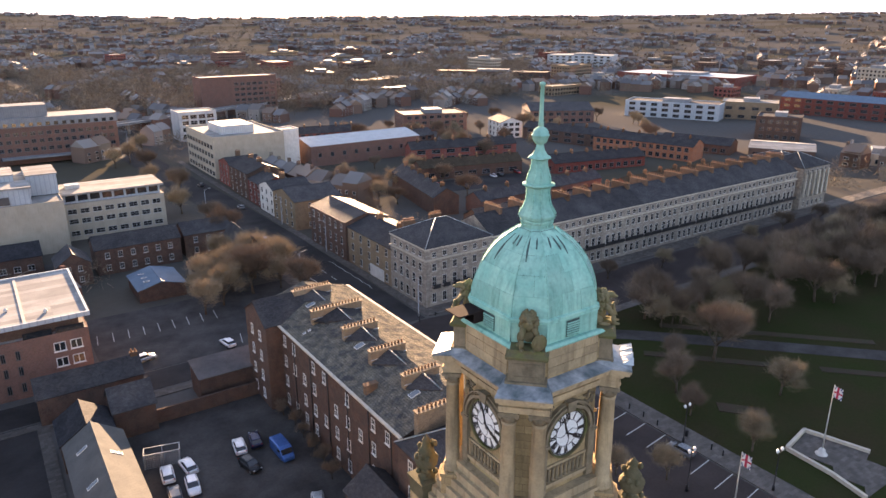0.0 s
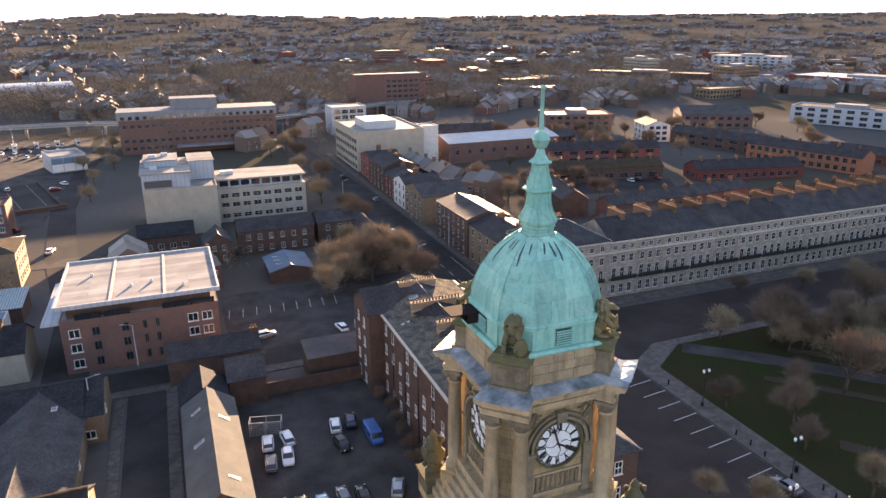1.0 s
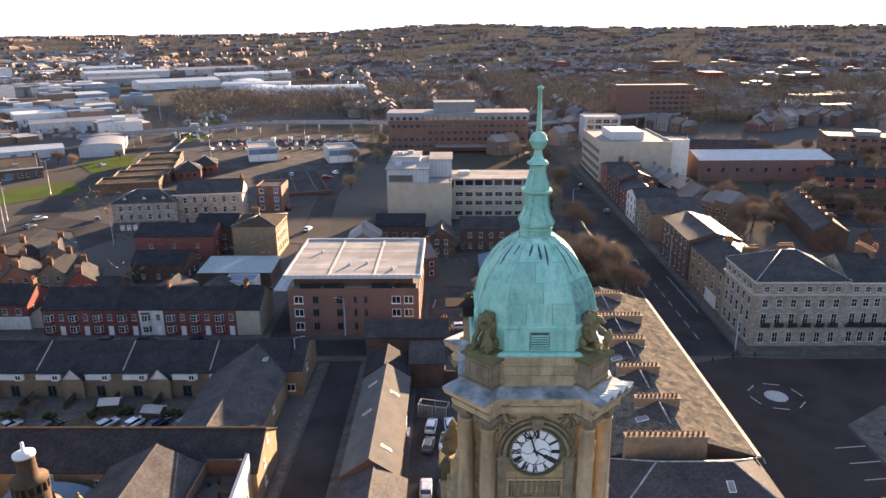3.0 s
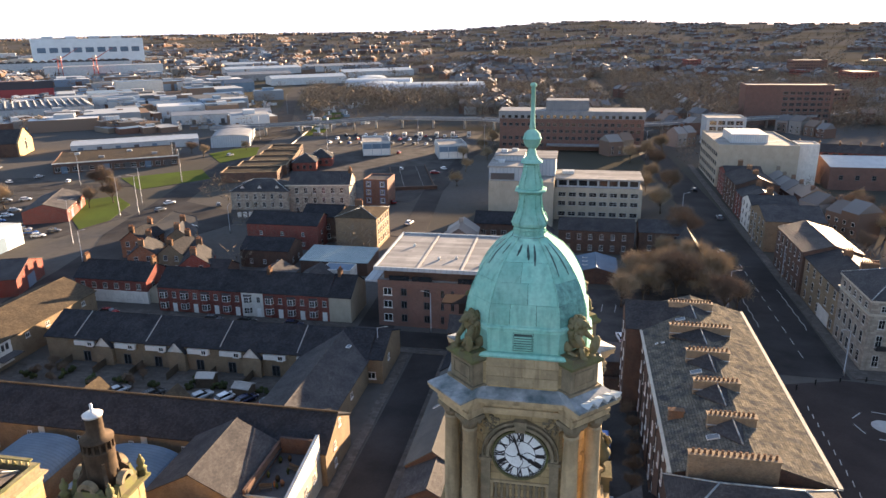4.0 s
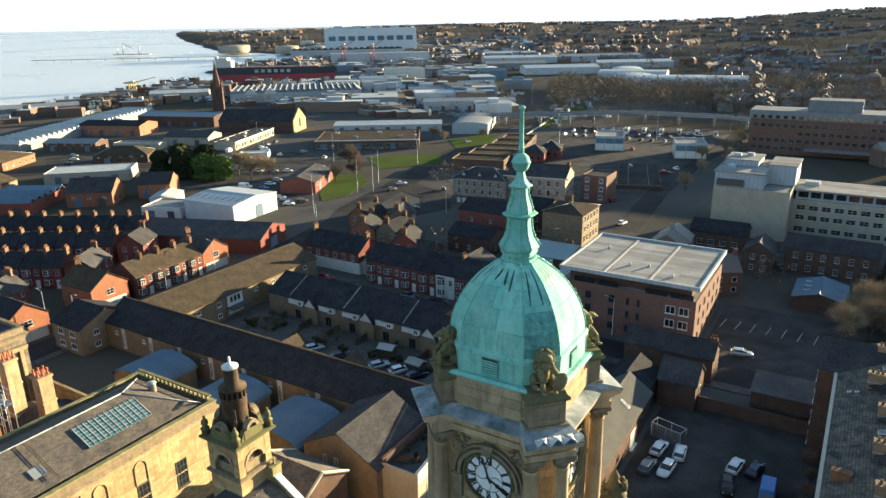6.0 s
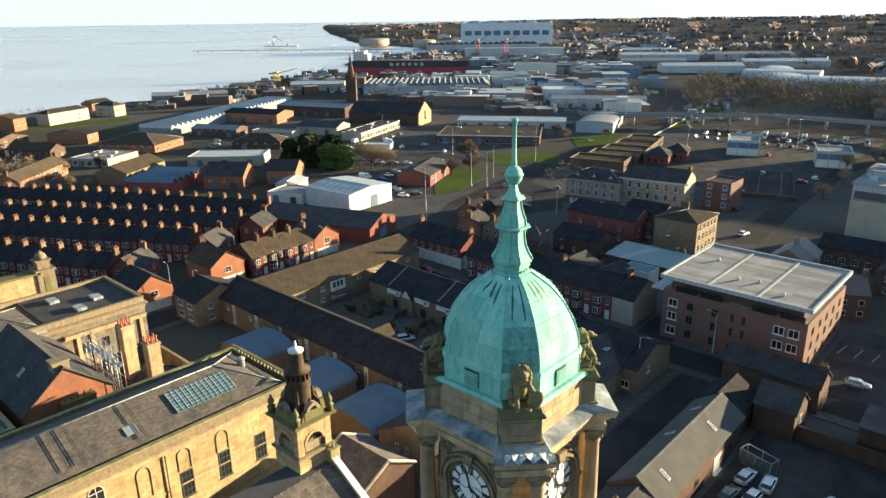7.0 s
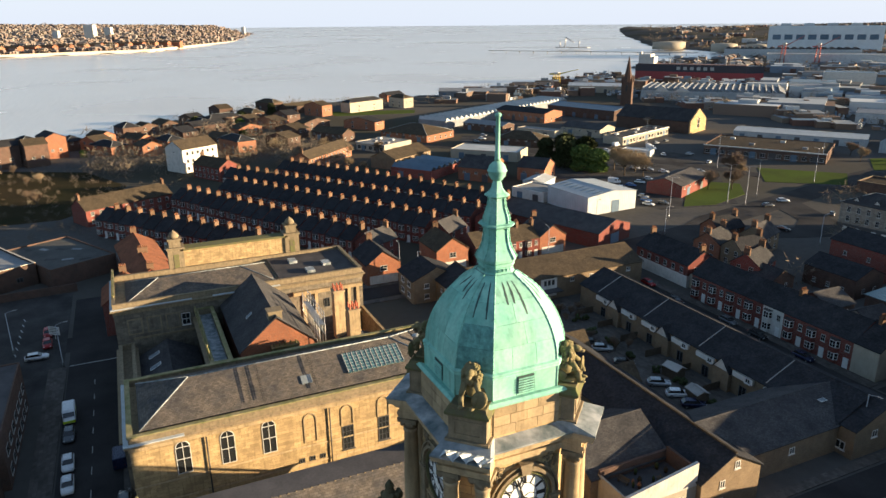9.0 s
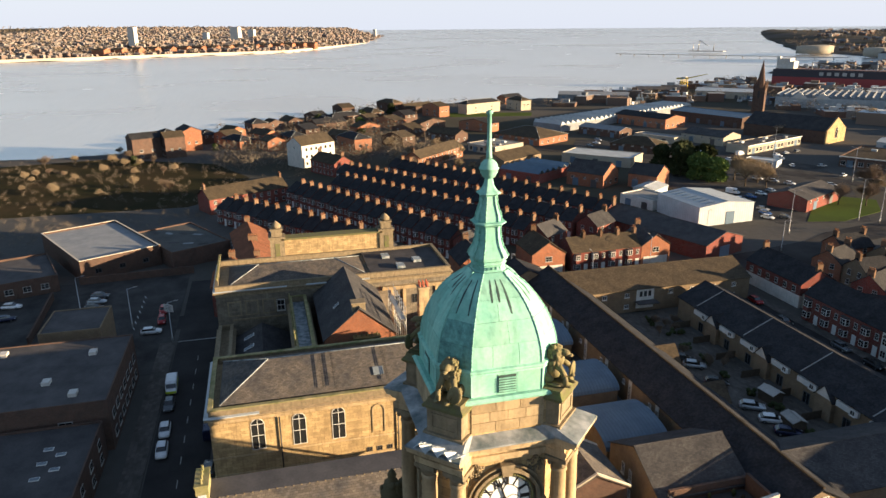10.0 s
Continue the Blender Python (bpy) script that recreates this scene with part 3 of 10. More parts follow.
# broad patches of winter scrub and turf on the open ground
gb = GN["Principled BSDF"]
tint = GN.new("ShaderNodeMixRGB")
patch = GN.new("ShaderNodeTexNoise")
patch.inputs["Scale"].default_value, patch.inputs["Detail"].default_value = 0.0042, 8.0
geo = GN.new("ShaderNodeNewGeometry")
GL.new(geo.outputs["Position"], patch.inputs["Vector"])
mr = GN.new("ShaderNodeMapRange")
mr.inputs[1].default_value, mr.inputs[2].default_value = 0.46, 0.6
GL.new(patch.outputs["Fac"], mr.inputs[0])
GL.new(mr.outputs[0], tint.inputs[0])
GL.new(gb.inputs["Base Color"].links[0].from_socket, tint.inputs[1])
tint.inputs[2].default_value = (0.068, 0.063, 0.048, 1)
GL.new(tint.outputs[0], gb.inputs["Base Color"])

WATER = bpy.data.materials.new("river_water")
WATER.use_nodes = True
n_, l_ = WATER.node_tree.nodes, WATER.node_tree.links
wb = n_["Principled BSDF"]
# silty grey raised further, standing in for part of the sky's reflection
wb.inputs["Base Color"].default_value = (0.45, 0.445, 0.43, 1)
wb.inputs["Roughness"].default_value = 0.28
wb.inputs["Specular IOR Level"].default_value = 1.0
wg, w1, w2, wbp = n_.new("ShaderNodeNewGeometry"), n_.new("ShaderNodeTexNoise"), n_.new("ShaderNodeTexNoise"), n_.new("ShaderNodeBump")
mp = n_.new("ShaderNodeMapping")
mp.inputs["Scale"].default_value, mp.inputs["Rotation"].default_value = (0.02, 0.12, 1), (0, 0, radians(30))
l_.new(wg.outputs["Position"], mp.inputs[0])
l_.new(mp.outputs[0], w1.inputs["Vector"])
w1.inputs["Scale"].default_value, w1.inputs["Detail"].default_value = 1.0, 8.0
l_.new(w1.outputs["Fac"], wbp.inputs["Height"])
wbp.inputs["Strength"].default_value, wbp.inputs["Distance"].default_value = 0.22, 1.0
l_.new(wbp.outputs[0], wb.inputs["Normal"])
l_.new(wg.outputs["Position"], w2.inputs["Vector"])
w2.inputs["Scale"].default_value, w2.inputs["Detail"].default_value = 0.004, 5.0
wr = n_.new("ShaderNodeMapRange")
wr.inputs[3].default_value, wr.inputs[4].default_value = 0.16, 0.36
l_.new(w2.outputs["Fac"], wr.inputs[0])
l_.new(wr.outputs[0], wb.inputs["Roughness"])
s = Shape()
rr = [0, 1200, 2200, 3000, 3700, 4300, 4840]
zz = [-3, -3, -3, 4, 14, 26, 40]
loops = [[(25 + r * math.sin(a), 5 + r * math.cos(a), z) for a in np.linspace(radians(-128), radians(-28), 60)] for r, z in zip(rr[1:], zz[1:])]
pts = [p for lp in loops for p in lp]
s.add(pts, [(k * 60 + i, k * 60 + i + 1, (k + 1) * 60 + i + 1, (k + 1) * 60 + i)[::-1] for k in range(len(loops) - 1) for i in range(59)], smooth=True)
s.add([(25, 5, -3)] + loops[0], [(0, i + 1, i + 2)[::-1] for i in range(59)], smooth=True)
solid("water", s, WATER, "wide calm tidal river under a bright sky", "river", kind="structure")


def sheet(name, poly, z0, z1, material, label, category, kerb=False):
    LAYER[0] += 1
    s = Shape().prism(poly, z0, z1 + 0.002 * LAYER[0] % 0.04)
    return solid(name, s, material, label, category, kind="structure")


def rectangle(x0, y0, x1, y1):
    return [(x0, y0), (x1, y0), (x1, y1), (x0, y1)]


def strip(points, width):
    """The outline of a road along the points."""
    P = [Vector(p) for p in points]
    left, right = [], []
    for i, p in enumerate(P):
        d = (P[min(i + 1, len(P) - 1)] - P[max(i - 1, 0)]).normalized()
        nrm = Vector((-d.y, d.x)) * width / 2
        left.append(tuple(p + nrm))
        right.append(tuple(p - nrm))
    s = Shape()
    n = len(P)
    s.add([(*q, 0.06) for q in left] + [(*q, 0.06) for q in right] + [(*q, -0.3) for q in left] + [(*q, -0.3) for q in right], [(n + i, n + i + 1, i + 1, i) for i in range(n - 1)] + [(2 * n + i, i, i + 1, 2 * n + i + 1)[::-1] for i in range(n - 1)] + [(n + i, 3 * n + i, 3 * n + i + 1, n + i + 1)[::-1] for i in range(n - 1)])
    return s


def road(points, width, material=ASPHALT, label="grey asphalt town road"):
    LAYER[0] += 1
    ROADS.append((points, width / 2))
    return solid("road", strip(points, width).turned(pose(0, 0, 0.002 * LAYER[0] % 0.04), 0), material, label, "road", kind="structure")

# ---- the clock tower ----
TX, TY = 23.98, 24.08


def octagon(a, h, z=None, k=1.0):
    p = [(h, -a), (a, -h), (a, h), (h, a), (-h, a), (-a, h), (-a, -h), (-h, -a)]
    return [(x * k, y * k) if z is None else (x * k, y * k, z) for x, y in p]


tower = thing("clock_tower", TX, TY, 0, 0, "sandstone town hall clock tower under a green copper dome", "clock tower")
s = Shape()
s.box(-4.3, -4.3, 0, 4.3, 4.3, 36.0)
s.box(-4.7, -4.7, 36.002, 4.7, 4.7, 36.6)
part("shaft", s, SANDSTONE, tower)
for i in range(6):
    a = 4.35 - 0.2 * i
    s = Shape().prism(octagon(a, a - 0.9), 36.604 + 0.5 * i, 37.1 + 0.5 * i)
    part("stepped_course", s, STONE_PALE, tower, "weathered stepped stone course below the dials")
part("belfry", Shape().prism(octagon(2.84, 1.9), 39.6, 45.0), SANDSTONE, tower)

# corner piers with paired columns
pier = Shape()
pier.box(-0.82, 0.0, 38.9, 0.82, 0.8, 45.0).box(-1.3, -1.2, 37.4, 1.3, 0.8, 38.7).box(-1.37, -1.27, 38.702, 1.37, 0.8, 38.898)
column = Shape().lathe([(0.5, 38.9), (0.5, 39.1), (0.43, 39.15), (0.48, 39.28), (0.38, 39.36), (0.385, 41.3), (0.33, 44.15), (0.37, 44.2), (0.37, 44.3), (0.32, 44.36)], 20)
capital = Shape().lathe([(0.33, 44.36), (0.37, 44.5), (0.46, 44.7), (0.42, 44.76)], 12)
for sx in (-1, 1):
    capital.lathe([(0.02, -0.12), (0.1, -0.1), (0.13, 0), (0.1, 0.1), (0.02, 0.12)], 8, (sx * 0.4, -0.26, 44.7))
    capital.lathe([(0.02, -0.12), (0.1, -0.1), (0.13, 0), (0.1, 0.1), (0.02, 0.12)], 8, (sx * 0.4, 0.26, 44.7))
capital.box(-0.5, -0.5, 44.8, 0.5, 0.5, 44.998)
pier_m, col_m, cap_m = pier.mesh("pier", SANDSTONE), column.mesh("column", STONE_PALE), capital.mesh("capital", STONE_CARVED)
for q in range(4):
    m = pose(0, 0, 0, 0, 0, 45 + 90 * q)
    part("pier", pier_m, None, tower, at=m @ pose(0, -3.35, 0))
    for u in (-0.72, 0.72):
        k = part("column", col_m, None, tower, at=m @ pose(u, -4.02, 0))
        part("capital", cap_m, None, k)

# cornice: broken forward at the four corners
CORN = [(1.78, -3.36), (2.4, -4.14), (4.14, -2.4), (3.36, -1.78)]


def cornice_ring(z, grow):
    pts = []
    for q in range(4):
        r = Matrix.Rotation(radians(90 * q), 2)
        for x, y in CORN:
            v = Vector((x, y))
            v = v * (1 + grow / v.length)
            pts.append((*(r @ v), z))
    return pts


part("entablature", Shape().rings([cornice_ring(45.0, -0.16), cornice_ring(45.16, -0.16), cornice_ring(45.17, -0.1), cornice_ring(45.34, -0.1), cornice_ring(45.35, -0.22), cornice_ring(45.56, -0.22), cornice_ring(45.57, -0.06), cornice_ring(45.63, 0.0), cornice_ring(45.64, 0.04), cornice_ring(45.72, 0.04), cornice_ring(45.73, 0.3), cornice_ring(45.86, 0.32), cornice_ring(45.87, 0.36), cornice_ring(46.0, 0.4)]), STONE_PALE, tower)
part("cornice_flashing", Shape().rings([cornice_ring(46.004, 0.4), cornice_ring(46.08, 0.4), cornice_ring(46.36, -0.75)]), LEADFLASH, tower, "pale lead and green copper flashing on the cornice")
part("attic", Shape().prism(octagon(2.98, 1.95), 46.0, 47.8), SANDSTONE, tower)
stone = {}
for q in range(4):
    for r in range(3):
        n = 4 if r % 2 else 3
        for i in range(n):
            w = 3.3 / n
            if w not in stone:
                bm = Shape().box(-w / 2 + 0.012, -0.03, 0.012, w / 2 - 0.012, 0.02, 0.468)
                stone[w] = bm.mesh("stone", STONE_PALE)
            part("stone", stone[w], None, tower, at=pose(0, 0, 0, 0, 0, 90 * q) @ pose(-1.65 + w * (i + 0.5), -2.985, 46.37 + 0.48 * r))
part("attic_coping", Shape().rings([octagon(3.1, 2.05, 47.81), octagon(3.14, 2.08, 47.9), octagon(3.02, 2.0, 48.0)]), COPPER, tower, "green copper ledge round the foot of the dome")
ped = Shape()
ped.box(-0.98, -0.8, 46.05, 0.98, 0.9, 46.42).box(-0.85, -0.66, 46.422, 0.85, 0.9, 47.5)
for x0, x1, z0, z1 in ((-0.66, -0.56, 46.6, 47.35), (0.56, 0.66, 46.6, 47.35), (-0.56, 0.56, 46.6, 46.7), (-0.56, 0.56, 47.25, 47.35)):
    ped.box(x0, -0.7, z0, x1, -0.662, z1)
cap = Shape()
cap.rings([[(-a, -b, z), (a, -b, z), (a, 0.9, z), (-a, 0.9, z)] for a, b, z in ((0.86, 0.68, 47.502), (0.98, 0.82, 47.6), (1.0, 0.84, 47.72), (0.84, 0.7, 47.86), (0.8, 0.66, 48.02))])
ped_cap = cap.mesh("pedestal_cap", STONE_DARK)
ped_m = ped.mesh("pedestal", STONE_CARVED)
for q in range(4):
    k = part("pedestal", ped_m, None, tower, at=pose(0, 0, 0, 0, 0, 45 + 90 * q) @ pose(0, -3.3, 0))
    part("pedestal_cap", ped_cap, None, k, "dark mossy capping stone")
# lead that the wind has lifted at the corner
rng = random.Random(6)
flap = Shape()
for i in range(7):
    x0, x1 = -1.1 + 0.3 * i, -1.1 + 0.3 * (i + 1)
    z0, z1 = (0.05 + 0.28 * (k % 2) + rng.uniform(-0.06, 0.1) for k in (i, i + 1))
    slab(flap, [(x0, -0.1, z0), (x1, -0.1, z1), (x1 + rng.uniform(-0.1, 0.1), 0.55, 0.12), (x0, 0.55, 0.12)], 0.03)
part("lifted_flashing", flap, LEAD_WHITE, tower, "crumpled loose lead flashing", at=pose(0, 0, 0, 0, 0, 45) @ pose(0.25, -5.0, 46.06))

# the copper dome: a shell with seams, single curved sheets over it, rolls on the edges
DA, DH = 2.79, 1.6
DOMEKEYS = [(49.25, 0.985), (49.85, 0.965), (50.5, 0.905), (51.1, 0.815), (51.7, 0.69), (52.2, 0.55), (52.55, 0.405), (52.82, 0.285)]


def dome_at(z):
    """Share of the full width at a height, smooth between the keys."""
    if z <= 49.25:
        return 1.0 if z < 49.1 else 0.985
    for n in range(len(DOMEKEYS) - 1):
        if z <= DOMEKEYS[n + 1][0] + 1e-6:
            t = (z - DOMEKEYS[n][0]) / (DOMEKEYS[n + 1][0] - DOMEKEYS[n][0])
            p = [DOMEKEYS[max(0, n - 1)][1], DOMEKEYS[n][1], DOMEKEYS[n + 1][1], DOMEKEYS[min(len(DOMEKEYS) - 1, n + 2)][1]]
            return 0.5 * (2 * p[1] + (p[2] - p[0]) * t + (2 * p[0] - 5 * p[1] + 4 * p[2] - p[3]) * t * t + (3 * p[1] - p[0] - 3 * p[2] + p[3]) * t ** 3)
    return DOMEKEYS[-1][1]


LEVELS = [48.0, 49.0] + [49.25 + 3.57 * n / 20 for n in range(21)]
part("dome_shell", Shape().rings([octagon(DA - 0.03, DH - 0.02, z, dome_at(z)) for z in LEVELS]), COPPER_DARK, tower)
part("dome_band", Shape().rings([octagon(DA + g, DH + g * 0.6, z) for z, g in ((48.98, 0.0), (49.03, 0.1), (49.1, 0.06), (49.16, 0.12), (49.24, 0.1), (49.28, -0.03))]), COPPER, tower)


def on_dome(i, z, u, out):
    k = dome_at(z)
    p, q = octagon(DA + out, DH + out * 0.41, z, k)[i], octagon(DA + out, DH + out * 0.41, z, k)[(i + 1) % 8]
    return Vector(p).lerp(Vector(q), u)


def sheet_panel(i, z0, z1, u0, u1, lift=0.0):
    """One copper sheet bent over dome facet i, between two heights and two shares of its width."""
    n = 1 if z1 < 49.2 else 5
    s = Shape()
    loops = []
    for k in range(n + 1):
        z = z0 + 0.006 + (z1 - z0 - 0.012) * k / n
        loops.append([on_dome(i, z, u0 + 0.003, -0.015), on_dome(i, z, u1 - 0.003, -0.015), on_dome(i, z, u1 - 0.003, 0.022 + lift), on_dome(i, z, u0 + 0.003, 0.022 + lift)])
    return s.rings([[tuple(p) for p in lp] for lp in loops], smooth=False)


rng = random.Random(14)
BANDS = [(48.0, 49.0), (49.26, 50.25), (50.25, 51.15), (51.15, 51.95), (51.95, 52.82)]
for i in range(8):
    wide = i % 2 == 1
    for n, (z0, z1) in enumerate(BANDS):
        cuts = [0, 0.36, 0.64, 1] if n == 0 and not wide else [0, 1]
        if wide:
            cuts = [[0, 0.36, 0.64, 1], [0, 0.3, 0.68, 1], [0, 0.55, 1], [0, 0.42, 1], [0, 1]][n]
        elif n == 2:
            cuts = [0, 0.6, 1]
        for a, b in zip(cuts, cuts[1:]):
            worn = i in (0, 4) and n in (1, 2)
            part("copper_sheet", sheet_panel(i, z0, z1, a, b, rng.uniform(0, 0.012)), COPPER_WORN if worn else COPPER, tower)
for i in range(8):
    s = Shape()
    pts = [tuple(on_dome(i, z, 0.0, 0.025)) for z in LEVELS]
    for a, b in zip(pts, pts[1:]):
        s.tube(a, b, 0.04, n=6)
    part("rib", s, COPPER, tower)
rng = random.Random(4)
for i in range(8):
    for c in range(2 if i % 2 == 0 else 3):
        u = 0.16 + 0.68 * (c + rng.uniform(0.2, 0.8)) / (2 if i % 2 == 0 else 3)
        top, low = 52.6, rng.choice((51.4, 51.7, 51.85, 52.05, 52.2))
        lean = rng.uniform(-0.05, 0.05)
        s, rows = Shape(), []
        for k in range(9):
            t = k / 8
            z = low + (top - low) * t
            w = (0.03 + 0.09 * math.sin(math.pi * min(1, 0.15 + 0.8 * t))) * rng.uniform(0.75, 1.2) * (0.75 if i % 2 == 0 else 0.5) / max(0.35, dome_at(z) / 0.6)
            rows.append((on_dome(i, z, u + lean * t - w / 2, 0.04), on_dome(i, z, u + lean * t + w / 2, 0.04)))
        for (a, b), (d, e) in zip(rows, rows[1:]):
            s.add([a, b, e, d], [(0, 1, 2, 3)])
        part("split_seam", s, COPPER_DARK, tower, "dark bare strip where the patina has worn away")
for q in range(4):
    k = part("louvre", Shape().box(-0.4, -0.02, 0, 0.4, 0.03, 0.82), COPPER_DARK, tower, at=pose(0, 0, 0, 0, 0, 90 * q) @ pose(0, -2.83, 48.1))
    for i in range(6):
        s = Shape().box(-0.39, -0.06, 0, 0.39, 0.0, 0.05)
        part("louvre_blade", s, COPPER, k, at=pose(0, -0.015, 0.08 + 0.12 * i, 35))
# spire, ball and rod
s = Shape()
SP = [(52.7, 0.76), (52.8, 0.78), (52.88, 0.69), (53.08, 0.67), (53.13, 0.73), (53.2, 0.73), (53.24, 0.68), (53.32, 0.78), (53.45, 0.8), (53.62, 0.72), (53.85, 0.6), (54.15, 0.515), (54.5, 0.475), (54.78, 0.465), (54.8, 0.52), (54.86, 0.58), (54.93, 0.71), (54.99, 0.69), (55.02, 0.5), (55.12, 0.5), (55.3, 0.475), (55.5, 0.41), (55.75, 0.345), (56.0, 0.315), (56.12, 0.31), (56.15, 0.36), (56.22, 0.49), (56.27, 0.46), (56.36, 0.33), (56.54, 0.22), (56.74, 0.175), (56.92, 0.145)]
s.rings([octagon(1.0, 0.56, z, r) for z, r in SP])
part("spire", s, COPPER, tower, "waisted eight-sided copper spire")
for i in range(8):
    s = Shape()
    for lo, hi in ((8, 14), (18, 24)):
        for (z0, r0), (z1, r1) in zip(SP[lo:hi], SP[lo + 1:hi + 1]):
            s.tube(octagon(1.02, 0.57, z0, r0)[i], octagon(1.02, 0.57, z1, r1)[i], 0.04, n=5)
    part("spire_seam", s, COPPER, tower)
dentil = Shape().box(-0.05, -0.04, -0.06, 0.05, 0.04, 0.06).mesh("dentil", COPPER)
for i in range(24):
    part("dentil", dentil, None, tower, at=Matrix.Rotation(2 * math.pi * i / 24, 4, "Z") @ pose(0, -0.735, 52.98))
part("ball", Shape().lathe([(0.1, 56.82), (0.26, 56.91), (0.37, 57.09), (0.395, 57.24), (0.43, 57.26), (0.43, 57.31), (0.395, 57.33), (0.35, 57.5), (0.23, 57.63), (0.1, 57.7)], 20), COPPER, tower, "green copper ball")
part("rod", Shape().lathe([(0.14, 57.72), (0.12, 57.9), (0.1, 58.4), (0.09, 59.55), (0.14, 59.58), (0.15, 59.68), (0.02, 59.75)], 10), COPPER, tower)

# dials
NUM = ["XII", "I", "II", "III", "IIII", "V", "VI", "VII", "VIII", "IX", "X", "XI"]
num_mesh = []
for text in NUM:
    cu = bpy.data.curves.new("numeral", "FONT")
    cu.body, cu.size, cu.align_x, cu.align_y, cu.extrude, cu.offset = text, 0.52, "CENTER", "CENTER", 0.012, 0.03
    tmp = bpy.data.objects.new("numeral", cu)
    me = bpy.data.meshes.new_from_object(tmp)
    me.materials.clear()
    me.materials.append(INK)
    num_mesh.append(me)
    bpy.data.objects.remove(tmp)
    bpy.data.curves.remove(cu)
DZ = 42.72


def arc_band(s, r0, r1, y0, y1, t0, t1, n, slot=0):
    full = abs(t1 - t0 - 2 * math.pi) < 1e-6
    loops = []
    for i in range(n + 1):
        t = t0 + (t1 - t0) * i / n
        c, d = math.cos(t), math.sin(t)
        loops.append([(r0 * c, y0, r0 * d), (r1 * c, y0, r1 * d), (r1 * c, y1, r1 * d), (r0 * c, y1, r0 * d)])
    s.rings(loops, slot, cap=(not full, not full))
    return s


dial = Shape()
dial.rings([[(1.24 * math.cos(t), -y, 1.24 * math.sin(t)) for t in np.linspace(0, 2 * math.pi, 49)[:-1]] for y in (-0.02, 0.03)])
dial_m = dial.mesh("dial", DIAL)
trk = Shape()
arc_band(trk, 1.19, 1.22, 0.0, -0.05, 0, 2 * math.pi, 48)
arc_band(trk, 0.72, 0.745, 0.0, -0.045, 0, 2 * math.pi, 40)
for i in range(60):
    t = 2 * math.pi * i / 60
    c, d = math.cos(t), math.sin(t)
    q = [(c * 1.14 - d * 0.03, d * 1.14 + c * 0.03), (c * 1.14 + d * 0.03, d * 1.14 - c * 0.03), (c * 1.19 + d * 0.03, d * 1.19 - c * 0.03), (c * 1.19 - d * 0.03, d * 1.19 + c * 0.03)]
    trk.rings([[(x, 0, z) for x, z in q], [(x, -0.045, z) for x, z in q]])
for t in (0.2, 1.77, 3.34, 4.91):
    arc = [(math.cos(t + 0.25 * math.sin(r * 6)) * r, -0.045, math.sin(t + 0.25 * math.sin(r * 6)) * r) for r in np.linspace(0.08, 0.73, 7)]
    for a, b in zip(arc, arc[1:]):
        trk.tube(a, b, 0.014, n=4)
trk_m = trk.mesh("minute_track", INK)
rim = Shape()
arc_band(rim, 1.24, 1.34, 0.05, -0.13, 0, 2 * math.pi, 48)
for i in range(60):
    t = 2 * math.pi * i / 60
    rim.box(-0.035, -0.16, 1.25, 0.035, -0.13, 1.33)
    rim.turned(Matrix.Rotation(t, 4, "Y"), len(rim.v) - 8)
rim_m = rim.mesh("dial_rim", STONE_DARK)


def hand(length, wide, tail, spade):
    s = Shape()
    out = [(-wide / 2, -tail), (wide / 2, -tail), (wide / 2, length * 0.55), (spade, length * 0.68), (wide * 0.3, length), (-wide * 0.3, length), (-spade, length * 0.68), (-wide / 2, length * 0.55)]
    return s.rings([[(x, -0.075, z) for x, z in out], [(x, -0.1, z) for x, z in out]])


hour_m, minute_m = hand(0.78, 0.1, 0.15, 0.13).mesh("hour_hand", INK), hand(1.12, 0.075, 0.25, 0.06).mesh("minute_hand", INK)
arch_s = Shape()
arc_band(arch_s, 1.36, 1.41, 0.06, -0.05, radians(-5), radians(185), 24)
arc_band(arch_s, 1.45, 1.6, 0.06, -0.24, radians(-5), radians(185), 24)
arc_band(arch_s, 1.64, 1.7, 0.06, -0.1, radians(-5), radians(185), 24)
arc_band(arch_s, 1.74, 1.82, 0.06, -0.2, radians(-5), radians(185), 24)
for sx in (-1, 1):
    arch_s.box(sx * 1.62 - 0.22, -0.2, -3.0, sx * 1.62 + 0.22, 0.05, -0.12).box(sx * 1.62 - 0.3, -0.27, -0.34, sx * 1.62 + 0.3, 0.05, -0.18)
arch_s.rings([[(-0.22, -0.32, 1.34), (0.22, -0.32, 1.34), (0.32, -0.32, 1.9), (-0.32, -0.32, 1.9)], [(-0.2, 0.05, 1.34), (0.2, 0.05, 1.34), (0.28, 0.05, 1.9), (-0.28, 0.05, 1.9)]][::-1])
arch_m = arch_s.mesh("dial_arch", STONE_CARVED)
carv = Shape()
rng = random.Random(8)
